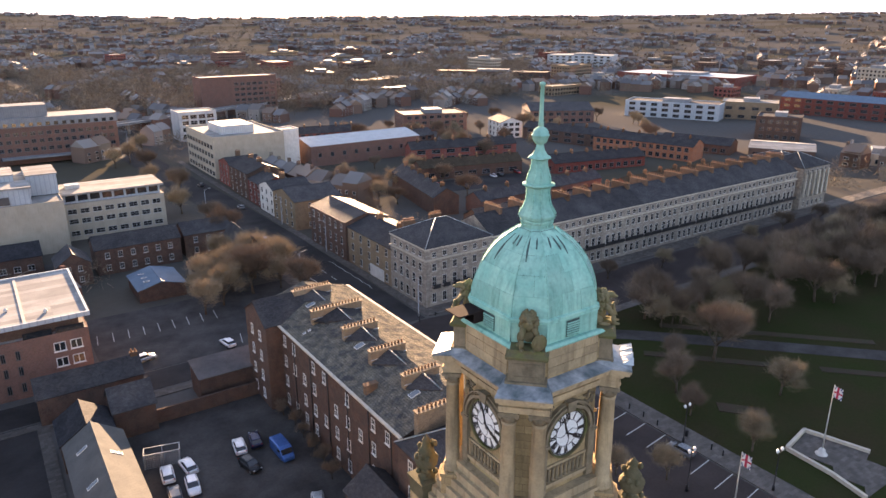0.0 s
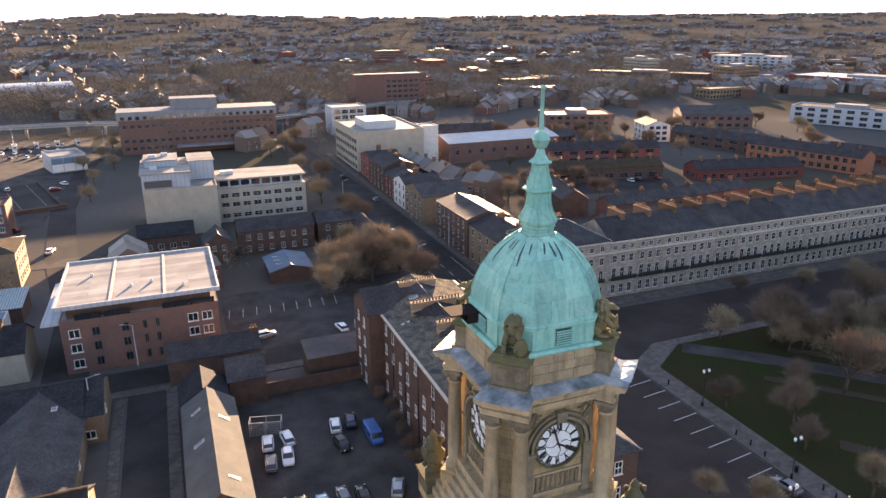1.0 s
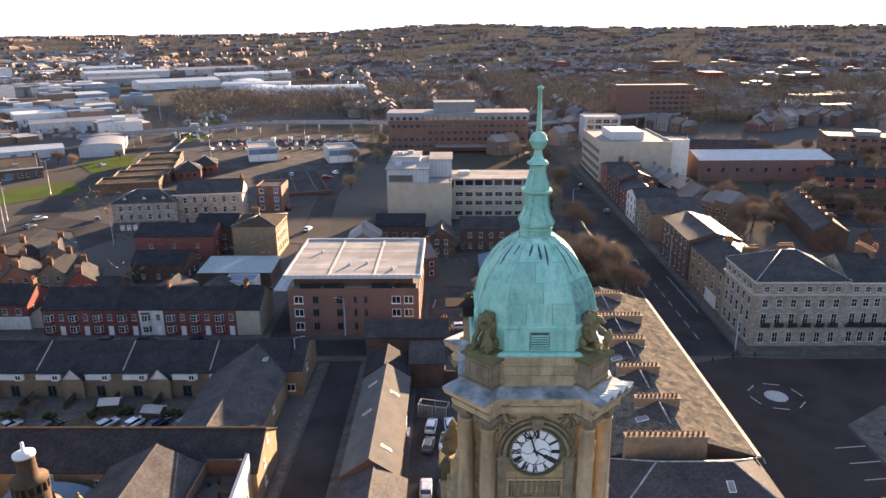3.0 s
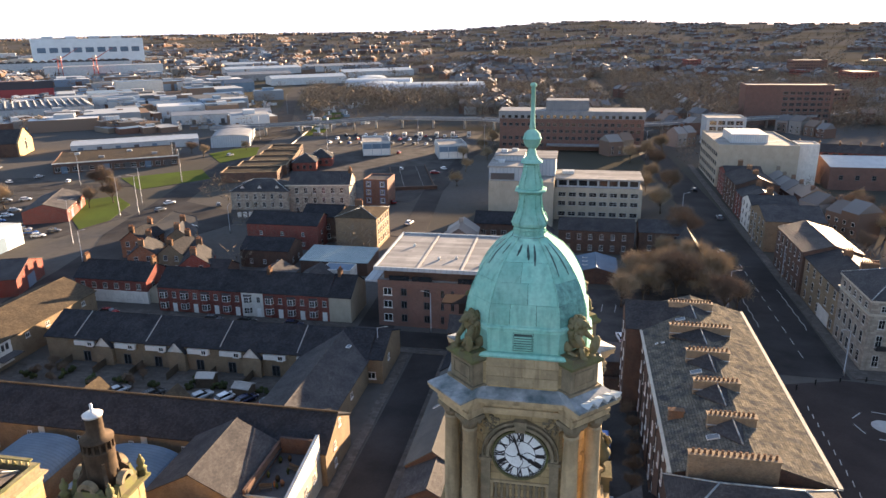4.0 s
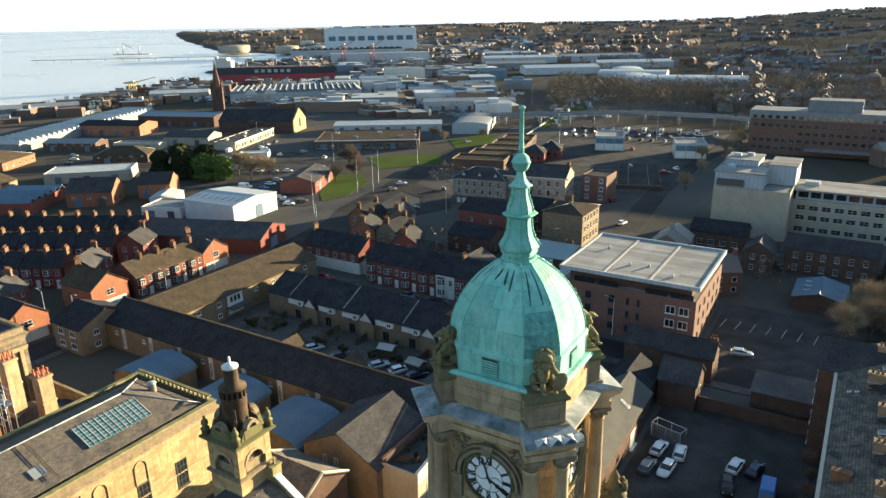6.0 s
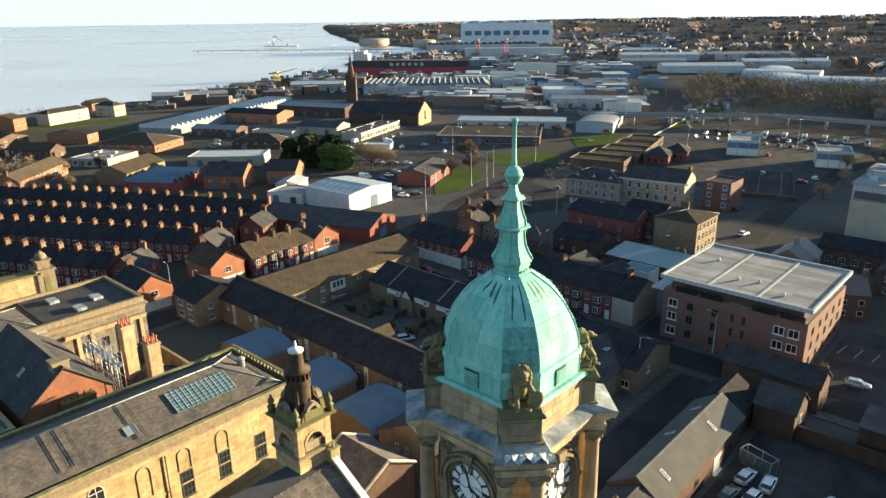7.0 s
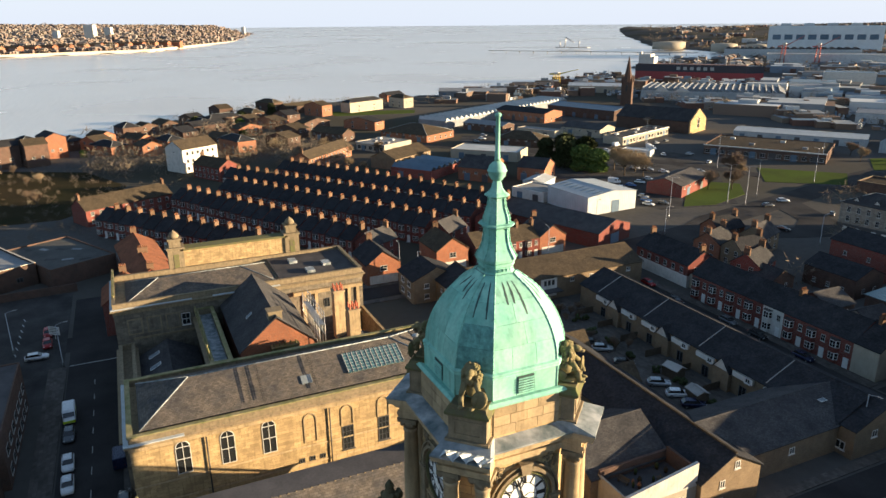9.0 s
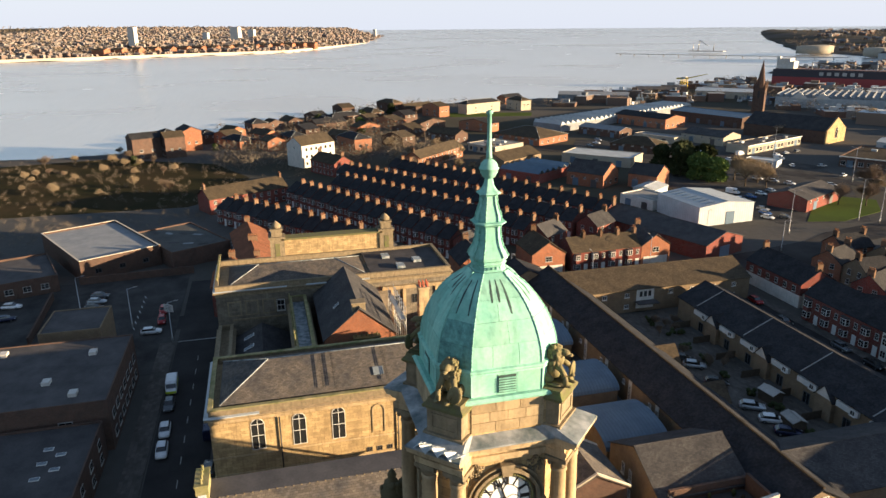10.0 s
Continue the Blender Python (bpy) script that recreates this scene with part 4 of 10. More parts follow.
for sx in (-1, 1):
    for i in range(5):
        # leafy scrolls that curl out of the arch's shoulder
        u, v, r = 1.3 + 0.17 * (i % 3) - 0.1 * (i // 3), 1.28 + 0.16 * i, 0.2 - 0.02 * i
        turn0 = rng.uniform(0, 6)
        for k in range(9):
            t0, t1 = turn0 + 0.6 * k, turn0 + 0.6 * (k + 1)
            q0, q1 = r * (1 - 0.085 * k), r * (1 - 0.085 * (k + 1))
            carv.tube((sx * (u + q0 * math.cos(t0)), -0.05, v + q0 * math.sin(t0)), (sx * (u + q1 * math.cos(t1)), -0.07, v + q1 * math.sin(t1)), 0.045, 0.04, 5)
    for i in range(14):
        u, v = rng.uniform(1.0, 1.85), rng.uniform(1.1, 1.85)
        if math.hypot(u, v) > 1.84:
            r = rng.uniform(0.05, 0.1)
            carv.lathe([(0.01, -r), (r * 0.7, -r * 0.7), (r, 0), (r * 0.7, r * 0.7), (0.01, r)], 7, (sx * u, -0.03, v))
carv_m = carv.mesh("spandrel_carving", STONE_CARVED)
bal = Shape().lathe([(0.1, 0), (0.1, 0.08), (0.05, 0.14), (0.09, 0.4), (0.05, 0.62), (0.1, 0.72), (0.1, 0.8)], 8)
bal_m = bal.mesh("baluster", STONE_CARVED)
pan = Shape().box(-1.4, -0.1, -1.62, 1.4, 0.03, -1.5).box(-1.4, -0.16, -2.72, 1.4, 0.03, -2.52).box(-1.4, -0.06, -2.52, -1.28, 0.03, -1.62).box(1.28, -0.06, -2.52, 1.4, 0.03, -1.62)
pan_m = pan.mesh("dial_panel", STONE_PALE)
for q in range(4):
    m = pose(0, 0, 0, 0, 0, 90 * q) @ pose(0, -2.86, DZ)
    d = part("dial", dial_m, None, tower, "white opal clock dial with black Roman numerals", at=m)
    part("minute_track", trk_m, None, d)
    for i, me in enumerate(num_mesh):
        t = -2 * math.pi * i / 12
        part("numeral", me, None, d, at=Matrix.Rotation(-t, 4, "Y") @ pose(0, -0.036, 0.935, 90) @ Matrix.Diagonal((0.52, 1.0, 1.0, 1.0)))
    part("hour_hand", hour_m, None, d, at=Matrix.Rotation(radians(118.5), 4, "Y"))
    part("minute_hand", minute_m, None, d, at=Matrix.Rotation(radians(342), 4, "Y"))
    part("dial_rim", rim_m, None, tower, at=m)
    part("dial_arch", arch_m, None, tower, at=m)
    part("spandrel_carving", carv_m, None, tower, at=m)
    part("dial_panel", pan_m, None, tower, at=m)
    for i in range(9):
        part("baluster", bal_m, None, tower, at=m @ pose(-1.12 + 0.28 * i, -0.03, -2.46))


def blob(s, c, r, m=None, n=10, k=7):
    p = [(max(0.02, math.cos(a)), math.sin(a)) for a in np.linspace(-math.pi / 2, math.pi / 2, k)]
    start = len(s.v)
    s.lathe(p, n)
    s.turned(Matrix.Translation(c) @ (m or Matrix.Identity(4)) @ Matrix.Diagonal((*r, 1)), start)
    return s


lion = Shape()
blob(lion, (0, 0.34, 0.36), (0.36, 0.44, 0.36))
blob(lion, (0, 0.12, 0.78), (0.29, 0.34, 0.62), Matrix.Rotation(radians(-20), 4, "X"))
blob(lion, (0, -0.1, 1.14), (0.3, 0.27, 0.36))
blob(lion, (0, -0.1, 1.46), (0.32, 0.26, 0.3))
blob(lion, (0.04, -0.34, 1.53), (0.16, 0.22, 0.17))
blob(lion, (0.06, -0.53, 1.45), (0.105, 0.13, 0.085))
for sx in (-1, 1):
    blob(lion, (sx * 0.34, 0.26, 0.3), (0.15, 0.42, 0.3))
    blob(lion, (sx * 0.36, -0.16, 0.08), (0.11, 0.26, 0.08))
    blob(lion, (sx * 0.22, -0.62, 0.07), (0.1, 0.16, 0.07))
lion.tube((-0.2, -0.22, 1.02), (-0.24, -0.5, 0.55), 0.13, 0.1, 8).tube((-0.24, -0.5, 0.55), (-0.22, -0.56, 0.04), 0.095, 0.1, 8)
lion.tube((0.2, -0.2, 1.05), (0.42, -0.45, 0.72), 0.13, 0.1, 8).tube((0.42, -0.45, 0.72), (0.26, -0.62, 0.3), 0.09, 0.08, 8)
blob(lion, (0.46, -0.52, 0.46), (0.3, 0.07, 0.46), Matrix.Rotation(radians(14), 4, "Y"))
lion.tube((0.1, 0.72, 0.1), (-0.42, 0.5, 0.14), 0.07, 0.06, 6)
rng = random.Random(3)
for i in range(70):
    t, z = rng.uniform(-2.3, 2.3), rng.uniform(0.85, 1.74)
    r = 0.33 * math.sqrt(max(0.06, 1 - ((z - 1.2) / 0.56) ** 2))
    blob(lion, (r * math.sin(t), -0.06 + r * math.cos(t) * 0.95, z), (0.085, 0.085, 0.15), Matrix.Rotation(rng.uniform(-0.5, 0.5), 4, "Y"), n=6, k=5)
lion.turned(Matrix.Diagonal((1.16, 1.3, 0.97, 1)), 0)
lion_m = lion.mesh("lion_statue", mat("stone_lion", (0.19, 0.155, 0.09), (0.135, 0.125, 0.06), 2.2, 11, 0.95, 0.6))
for q in range(4):
    solid("lion_statue", lion_m, None, "mossy carved stone lion seated on the tower's corner pedestal", "statue", "lions on the tower", at=pose(TX, TY, 0, 0, 0, 45 + 90 * q) @ pose(0, -3.3, 48.02))

urn = Shape()
urn.box(-0.7, -0.7, 0, 0.7, 0.7, 0.9).box(-0.82, -0.82, 0.902, 0.82, 0.82, 1.1)
urn.lathe([(0.5, 1.1), (0.35, 1.3), (0.3, 1.5), (0.62, 1.9), (0.7, 2.3), (0.45, 2.6), (0.5, 2.7), (0.32, 2.95), (0.2, 3.2), (0.26, 3.35), (0.16, 3.55), (0.03, 3.75)], 14)
rng = random.Random(12)
for i in range(22):
    t, z = rng.uniform(0, 6.28), rng.uniform(1.5, 3.1)
    blob(urn, (0.55 * math.cos(t), 0.55 * math.sin(t), z), (0.17, 0.17, 0.2), n=6, k=5)
urn_m = urn.mesh("urn_finial", mat("stone_urn", (0.13, 0.11, 0.066), (0.085, 0.082, 0.045), 2.0, 10, 0.95, 0.6))
for sx, sy in ((-1, -1), (1, -1), (1, 1), (-1, 1)):
    solid("urn_finial", urn_m, None, "mossy carved stone urn on the tower's lower corner", "urn", "urns on the tower", at=pose(TX + 4.0 * sx, TY + 4.0 * sy, 36.6))

s = Shape()
s.box(-0.02, -0.6, 0, 0.62, 0.6, 0.06).box(-0.02, -0.6, 0.062, 0.62, -0.56, 0.5).box(-0.02, 0.56, 0.062, 0.62, 0.6, 0.5).box(-0.02, -0.6, 0.502, 1.5, 0.6, 0.56)
solid("hatch_cover", s, plain("hatch_dark_steel", (0.03, 0.022, 0.02), 0.85, spec=0.02), "open dark steel hatch on the dome's drum", "hatch", at=pose(TX - 2.84, TY + 1.0, 48.35, 0, 0, 180))

# ---- the town hall behind the tower ----
CHIMNEY_POT = mat("clay_pot_red", (0.42, 0.13, 0.075), (0.34, 0.11, 0.07), 2, 9, 0.85, 0.2, rand=0.1)
COPING_MOSS = mat("coping_mossy", (0.3, 0.25, 0.14), (0.12, 0.13, 0.05), 0.7, 8, 0.95, 0.5)
hall = thing("town_hall", -30, 26, 0, 0, "sandstone town hall ranges round a courtyard with slate roofs", "town hall")


def stone_block(x0, y0, x1, y1, top, parapet=1.0, cornice=0.55, base=0.0, name="range", mossy=None, stone=SANDSTONE, dressed=STONE_PALE):
    """A stone range with a cornice and a parapet, in world places, under the hall."""
    m = Matrix.Translation((30, -26, 0))
    s = Shape().box(x0, y0, base, x1, y1, top)
    k = part(name, s, stone, hall, at=m)
    c = Shape()
    g = lambda z, e: [(x0 - e, y0 - e, z), (x1 + e, y0 - e, z), (x1 + e, y1 + e, z), (x0 - e, y1 + e, z)]
    c.rings([g(top - 0.9, 0.05), g(top - 0.8, 0.12), g(top - 0.35, 0.14), g(top - 0.25, cornice * 0.7), g(top - 0.02, cornice), g(top + 0.04, cornice), g(top + 0.14, 0.05)])
    part("cornice", c, dressed, k)
    if parapet:
        p, t = Shape(), 0.45
        z = top + 0.14
        for a in ((x0, y0, x1, y0 + t), (x0, y1 - t, x1, y1), (x0, y0 + t, x0 + t, y1 - t), (x1 - t, y0 + t, x1, y1 - t)):
            p.box(a[0], a[1], z, a[2], a[3], z + parapet)
        part("parapet", p, STONE_CARVED, k)
        p = Shape()
        for a in ((x0 - 0.1, y0 - 0.1, x1 + 0.1, y0 + t + 0.1), (x0 - 0.1, y1 - t - 0.1, x1 + 0.1, y1 + 0.1), (x0 - 0.1, y0 + t + 0.1, x0 + t + 0.1, y1 - t - 0.1), (x1 - t - 0.1, y0 + t + 0.1, x1 + 0.1, y1 - t - 0.1)):
            p.box(a[0], a[1], z + parapet + 0.002, a[2], a[3], z + parapet + 0.16)
        part("parapet_coping", p, mossy if mossy else dressed, k)
    return k


def hall_roof(x0, y0, x1, y1, z, rise, kind="hip", cover=SLATE_PALE, name="slate_roof"):
    s = roof_shape(kind, x1 - x0, y1 - y0, 0, rise, 0.0, 0.0)
    return part(name, s, [cover, LEADFLASH], hall, at=pose((x0 + x1) / 2 + 30, (y0 + y1) / 2 - 26, z))


def hall_box(name, x0, y0, z0, x1, y1, z1, material, label=""):
    return part(name, Shape().box(x0, y0, z0, x1, y1, z1), material, hall, label, at=Matrix.Translation((30, -26, 0)))


wing = stone_block(-45.5, 5.3, -30, 48.5, 16.2, 0.85, name="front_range", mossy=COPING_MOSS)
hall_roof(-44.2, 6.6, -31.3, 47.2, 17.0, 2.7)
front = [(11.1, 10.9, 1.75, 4.5, "arch"), (16.35, 10.8, 1.75, 4.6, "arch"), (21.45, 10.8, 1.75, 4.7, "arch"), (31.8, 8.4, 1.6, 3.6, "grid"), (36.9, 8.4, 1.6, 3.7, "grid"), (42.2, 8.4, 1.6, 3.7, "grid")]
for y, z, w, h, style in front:
    f, p = window_mesh(w, h, style)
    k = part("window", f, None, hall, "tall round-headed window in the stone front" if style == "arch" else "", at=pose(0.0, y - 26, z, 0, 0, 90))
    part("pane", p, None, k)
blind = Shape()
for y, z0, z1 in ((26.8, 10.9, 15.2), (31.8, 12.2, 15.2), (36.9, 12.2, 15.2)):
    a = 0.9
    lp = [(y - a, z0), (y + a, z0)] + [(y + a * math.cos(t), z1 - a + a * math.sin(t)) for t in np.linspace(0, math.pi, 9)]
    inn = [(y + (q - y) * 0.8, z0 + (r - z0) * 0.95 + 0.02) for q, r in lp]
    for i in range(len(lp)):
        j = (i + 1) % len(lp)
        blind.rings([[(0, lp[i][0], lp[i][1]), (0, lp[j][0], lp[j][1]), (0, inn[j][0], inn[j][1]), (0, inn[i][0], inn[i][1])], [(0.1, lp[i][0], lp[i][1]), (0.1, lp[j][0], lp[j][1]), (0.1, inn[j][0], inn[j][1]), (0.1, inn[i][0], inn[i][1])]])
part("blind_arch", blind, STONE_PALE, hall, at=pose(0, -26, 0))
s = Shape()
for z in (10.2, 7.6):
    s.box(0, 5.2, z, 0.06, 48.6, z + 0.22)
part("string_course", s, STONE_PALE, hall, at=pose(0, -26, 0))
s = Shape()
for y in (13.9, 29.4):
    s.tube((0.2, y, 0.5), (0.2, y, 15.3), 0.09, n=8)
part("downpipe", s, BLACK_METAL, hall, at=pose(0, -26, 0))
for y in (25.4, 26.8, 28.2):
    f, p = window_mesh(0.75, 0.7, "dark")
    k = part("window", f, None, hall, at=pose(0.0, y - 26, 8.0, 0, 0, 90))
    part("pane", p, None, k)
rl = part("glazed_roof", Shape().box(-1.75, -4.15, 0, 1.75, 4.15, 0.14), GLASSROOF, hall, "long glazed roof light", at=pose(-34.75 + 30, 37.3 - 26, 18.61, 0, 22.7, 0))
for i in range(13):
    part("glazing_bar", Shape().box(-1.75, -0.035, 0.142, 1.75, 0.035, 0.2), CONCRETE, rl, at=pose(0, -4.05 + 0.675 * i, 0))
part("roof_vent", Shape().lathe([(0.5, 0), (0.5, 1.1), (0.62, 1.15), (0.6, 1.3), (0.1, 1.45)], 14), LEADFLASH, hall, at=pose(-38.0 + 30, 45.2 - 26, 17.9))
s = Shape().box(-0.7, -0.7, 0, 0.7, 0.7, 0.14)
part("roof_light", s, SKYLIGHT, hall, at=pose(-33.6 + 30, 27.5 - 26, 18.1, 0, 22.7, 0))
s = Shape()
for y in (20.0, 21.5, 28.5):
    s.box(-0.06, y - 0.16, 0, 5.9, y - 0.12, 0.05).box(-0.06, y + 0.12, 0, 5.9, y + 0.16, 0.05)
    for i in range(14):
        s.box(0.2 + 0.42 * i, y - 0.12, 0.01, 0.24 + 0.42 * i, y + 0.12, 0.04)
part("roof_ladder", s, BLACK_METAL, hall, at=pose(-37.2 + 30, -26, 19.95, 0, 22.7, 0))
part("lead_gutter", Shape().box(-46.0, 4.7, 0, -29.5, 5.28, 0.1).box(-29.98, 5.3, 0, -29.42, 11.5, 0.1), LEAD_WHITE, hall, "bleached lead gutter on the cornice", at=pose(30, -26, 16.35))
# court ranges
stone_block(-93, 3.8, -77, 49.5, 15.6, 0.9, name="rear_range", stone=STONE_COURT, dressed=STONE_CARVED)
for y in (7.0, 10.2, 13.4):
    k = hall_box("wall_panel", -77.0, y - 1.25, 10.6, -76.92, y + 1.25, 13.6, STONE_CARVED)
    part("panel_field", Shape().box(-76.92, y - 1.0, 10.85, -76.88, y + 1.0, 13.35), STONE_COURT, k)
hall_box("court_string", -77.0, 6.5, 9.7, -76.8, 17.1, 10.0, STONE_CARVED)
f, p = window_mesh(1.5, 2.3, "sash")
k = part("window", f, None, hall, at=pose(-77.0 + 30, 15.6 - 26, 10.9, 0, 0, 90))
part("pane", p, None, k)
hall_roof(-91, 6.0, -79, 33.0, 15.8, 2.0)
part("attic_cornice", Shape().box(-77.0, 35.4, 13.4, -76.2, 49.3, 13.8).box(-77.0, 35.4, 13.0, -76.5, 49.3, 13.398), STONE_PALE, hall, at=Matrix.Translation((30, -26, 0)))
for y in (37.5, 39.9, 44.6, 46.6, 48.4):
    hall_box("pilaster", -77.0, y - 0.3, 0, -76.72, y + 0.3, 12.99, STONE_PALE)
for y in (38.7, 42.0):
    f, p = window_mesh(1.2, 1.9, "dark")
    k = part("window", f, None, hall, at=pose(-77.0 + 30, y - 26, 9.6, 0, 0, 90))
    part("pane", p, None, k)
hall_box("flat_roof", -92.4, 33.5, 16.0, -77.6, 49.0, 16.2, FELT_DARK, "dark flat roof with hatches")
for x, y in ((-84, 44), (-88, 38), (-81, 40)):
    hall_box("roof_hatch", x - 1.2, y - 0.8, 16.202, x + 1.2, y + 0.8, 16.7, LEADFLASH)
low = part("kitchen_wing", wall_shape("gx", 14, 10.5, 6.6, 2.2), BRICK_DARK, hall, at=pose(-59.5 + 30, 43.4 - 26, 0))
part("kitchen_roof", roof_shape("gx", 14, 10.5, 6.6, 2.2), [SLATE, LEADFLASH], low)
hall_box("yard_wall", -77, 49.0, 0, -46, 49.5, 8.5, SANDSTONE)
stone_block(-77, 17.2, -53, 20.4, 12.0, 1.4, name="link_range", mossy=COPING_MOSS, stone=STONE_COURT, dressed=STONE_CARVED)
hall_box("link_lead", -76.5, 17.7, 12.141, -53.5, 19.9, 12.5, LEADFLASH, "grey lead flat between mossy parapets")
for i in range(18):
    part("baluster", Shape().lathe([(0.2, 0), (0.12, 0.15), (0.22, 0.5), (0.12, 0.85), (0.2, 0.95)], 6), COPING_MOSS, hall, at=pose(-75.6 + 1.25 * i + 30, 17.25 - 26, 13.7))
stone_block(-77, 3.9, -45.6, 6.4, 8.0, 0.8, name="court_wall", stone=STONE_COURT, dressed=STONE_CARVED)
chamber = part("council_chamber", wall_shape("gx", 22, 12.0, 13.6, 5.0), BRICK_ORANGE, hall, "orange brick gable of the council chamber", at=pose(-66 + 30, 28.0 - 26, 0))
part("chamber_roof", roof_shape("gx", 22, 12.0, 13.6, 5.0, 0.3, 0.2), SLATE, chamber)
part("lantern", Shape().box(-0.9, -1.1, 0, 0.9, 1.1, 2.0).box(-1.05, -1.25, 2.002, 1.05, 1.25, 2.2), STONE_CARVED, chamber, at=pose(9.4, 0, 17.2))
skylight(chamber, 3.0, -3.1, 16.35, 39.8)
for x, y, z, n in ((-66.4, 41.4, 13.4, 6), (-58.2, 41.7, 12.8, 6)):
    part("chimney", Shape().box(-0.95, -0.95, -8, 0.95, 0.95, 3.4).box(-1.1, -1.1, 3.402, 1.1, 1.1, 3.75).box(-1.05, -1.05, -0.4, 1.05, 1.05, -0.1), STONE_PALE, hall, "tall square stone chimney with red clay pots", at=pose(x + 30, y - 26, z))
    for i in range(n):
        part("chimney_pot", Shape().lathe([(0.17, 3.75), (0.19, 3.85), (0.15, 3.95), (0.14, 4.6), (0.18, 4.66), (0.16, 4.75)], 8), CHIMNEY_POT, hall, at=pose(x + 30 + (-0.5 if i % 2 else 0.5), y - 26 + 0.7 * (i // 2 - 1), z))
part("chimney", chimney_shape(1.3, 4.4, 1.6, 5), [STONE_DARK, STONE_DARK], hall, "low mossy stone chimney", at=pose(-54.2 + 30, 28.9 - 26, 12.2))
part("chimney_base", Shape().box(-0.6, -2.1, 0, 0.6, 2.1, 11.0), BRICK_DARK, hall, at=pose(-54.2 + 30, 28.9 - 26, 0))
hall_box("service_block", -58, 23, 0, -46, 34, 7.0, BRICK_DARK)
cw = part("court_block", wall_shape("gx", 20, 9.5, 7.4, 2.4), BRICK_DARK, hall, at=pose(-64 + 30, 11.8 - 26, 0))
part("court_roof", roof_shape("gx", 20, 9.5, 7.4, 2.4), [SLATE, LEADFLASH], cw)
for i in range(4):
    skylight(cw, 0, 0, 0, 0, 0, 1.2, 2.0).matrix_basis = pose(-7 + 4.6 * i, -2.4, 8.66) @ pose(0, 0, 0, 26.8)
hall_box("court_floor_roof", -53, 6.6, 0, -46, 17, 5.0, FELT_DARK)
for i in range(5):
    hall_box("roof_plant", -51.5 + 0.6 * (i % 2), 8 + 1.9 * i, 5.002, -50.2 + 0.6 * (i % 2), 9.2 + 1.9 * i, 6.1, STEEL)
s = Shape()
for x in range(7):
    s.tube((-65 + 1.8 * x, 35.6, 9), (-65 + 1.8 * x, 35.6, 18.6), 0.05, n=5).tube((-65 + 1.8 * x, 34.6, 9), (-65 + 1.8 * x, 34.6, 18.2), 0.05, n=5)
    s.tube((-65 + 1.8 * x, 34.6, 16.4), (-65 + 1.8 * x, 35.6, 16.4), 0.04, n=5)
for z in (14.4, 16.4, 17.4, 18.2):
    s.tube((-65.4, 35.6, z), (-53.8, 35.6, z), 0.05, n=5)
    s.tube((-65.4, 34.6, z - 0.3), (-53.8, 34.6, z - 0.3), 0.05, n=5)
s.box(-65.2, 34.7, 16.25, -54, 35.5, 16.33)
solid("scaffold", s, STEEL, "tube scaffold with boards beside the council chamber", "scaffold")
part("lead_gutter", Shape().box(-77.5, 3.4, 15.78, -76.5, 17.0, 15.86).box(-93.4, 3.3, 15.78, -77.5, 3.76, 15.86).box(-77.4, 20.6, 15.78, -76.4, 33.0, 15.86), LEAD_WHITE, hall, "bleached lead gutter round the court", at=Matrix.Translation((30, -26, 0)))
bal_s = Shape().lathe([(0.16, 0), (0.1, 0.12), (0.18, 0.4), (0.1, 0.7), (0.16, 0.8)], 6).mesh("baluster", COPING_MOSS)
for i in range(16):
    part("baluster", bal_s, None, hall, at=pose(-30.9 + 30 - 0.82 * i, 47.9 - 26, 17.2))
    part("baluster", bal_s, None, hall, at=pose(-94.0 + 30 + 0.9 * i, 4.1 - 26, 16.75))
part("balustrade_rail", Shape().box(-44.5, 47.7, 18.0, -30.3, 48.15, 18.2).box(-94.5, 3.9, 17.55, -79.5, 4.3, 17.75), COPING_MOSS, hall, "mossy stone balustrade rail", at=Matrix.Translation((30, -26, 0)))
# pediment wall with two pylons at the back
hall_box("pediment_wall", -95.5, 17.0, 15.6, -93.0, 38.2, 20.2, SANDSTONE)
hall_box("pediment_coping", -95.8, 16.8, 20.202, -92.7, 38.4, 20.6, STONE_DARK)
pyl = Shape().box(-1.5, -1.5, 14, 1.5, 1.5, 20.6).box(-1.75, -1.75, 20.602, 1.75, 1.75, 21.0).box(-1.1, -1.1, 21.002, 1.1, 1.1, 22.4).box(-1.35, -1.35, 22.402, 1.35, 1.35, 22.7)
pyl.lathe([(0.9, 22.7), (1.05, 23.1), (0.8, 23.6), (0.35, 24.0), (0.02, 24.3)], 12)
pyl.box(1.5, -0.5, 15.5, 1.56, 0.5, 19.6, 1).box(-1.56, -0.5, 15.5, -1.5, 0.5, 19.6, 1)
pyl_m = pyl.mesh("pylon", [STONE_CARVED, STONE_DARK])
for y in (16.0, 39.3):
    part("pylon", pyl_m, None, hall, "mossy stone pylon with a domed cap", at=pose(-94.2 + 30, y - 26, 0))
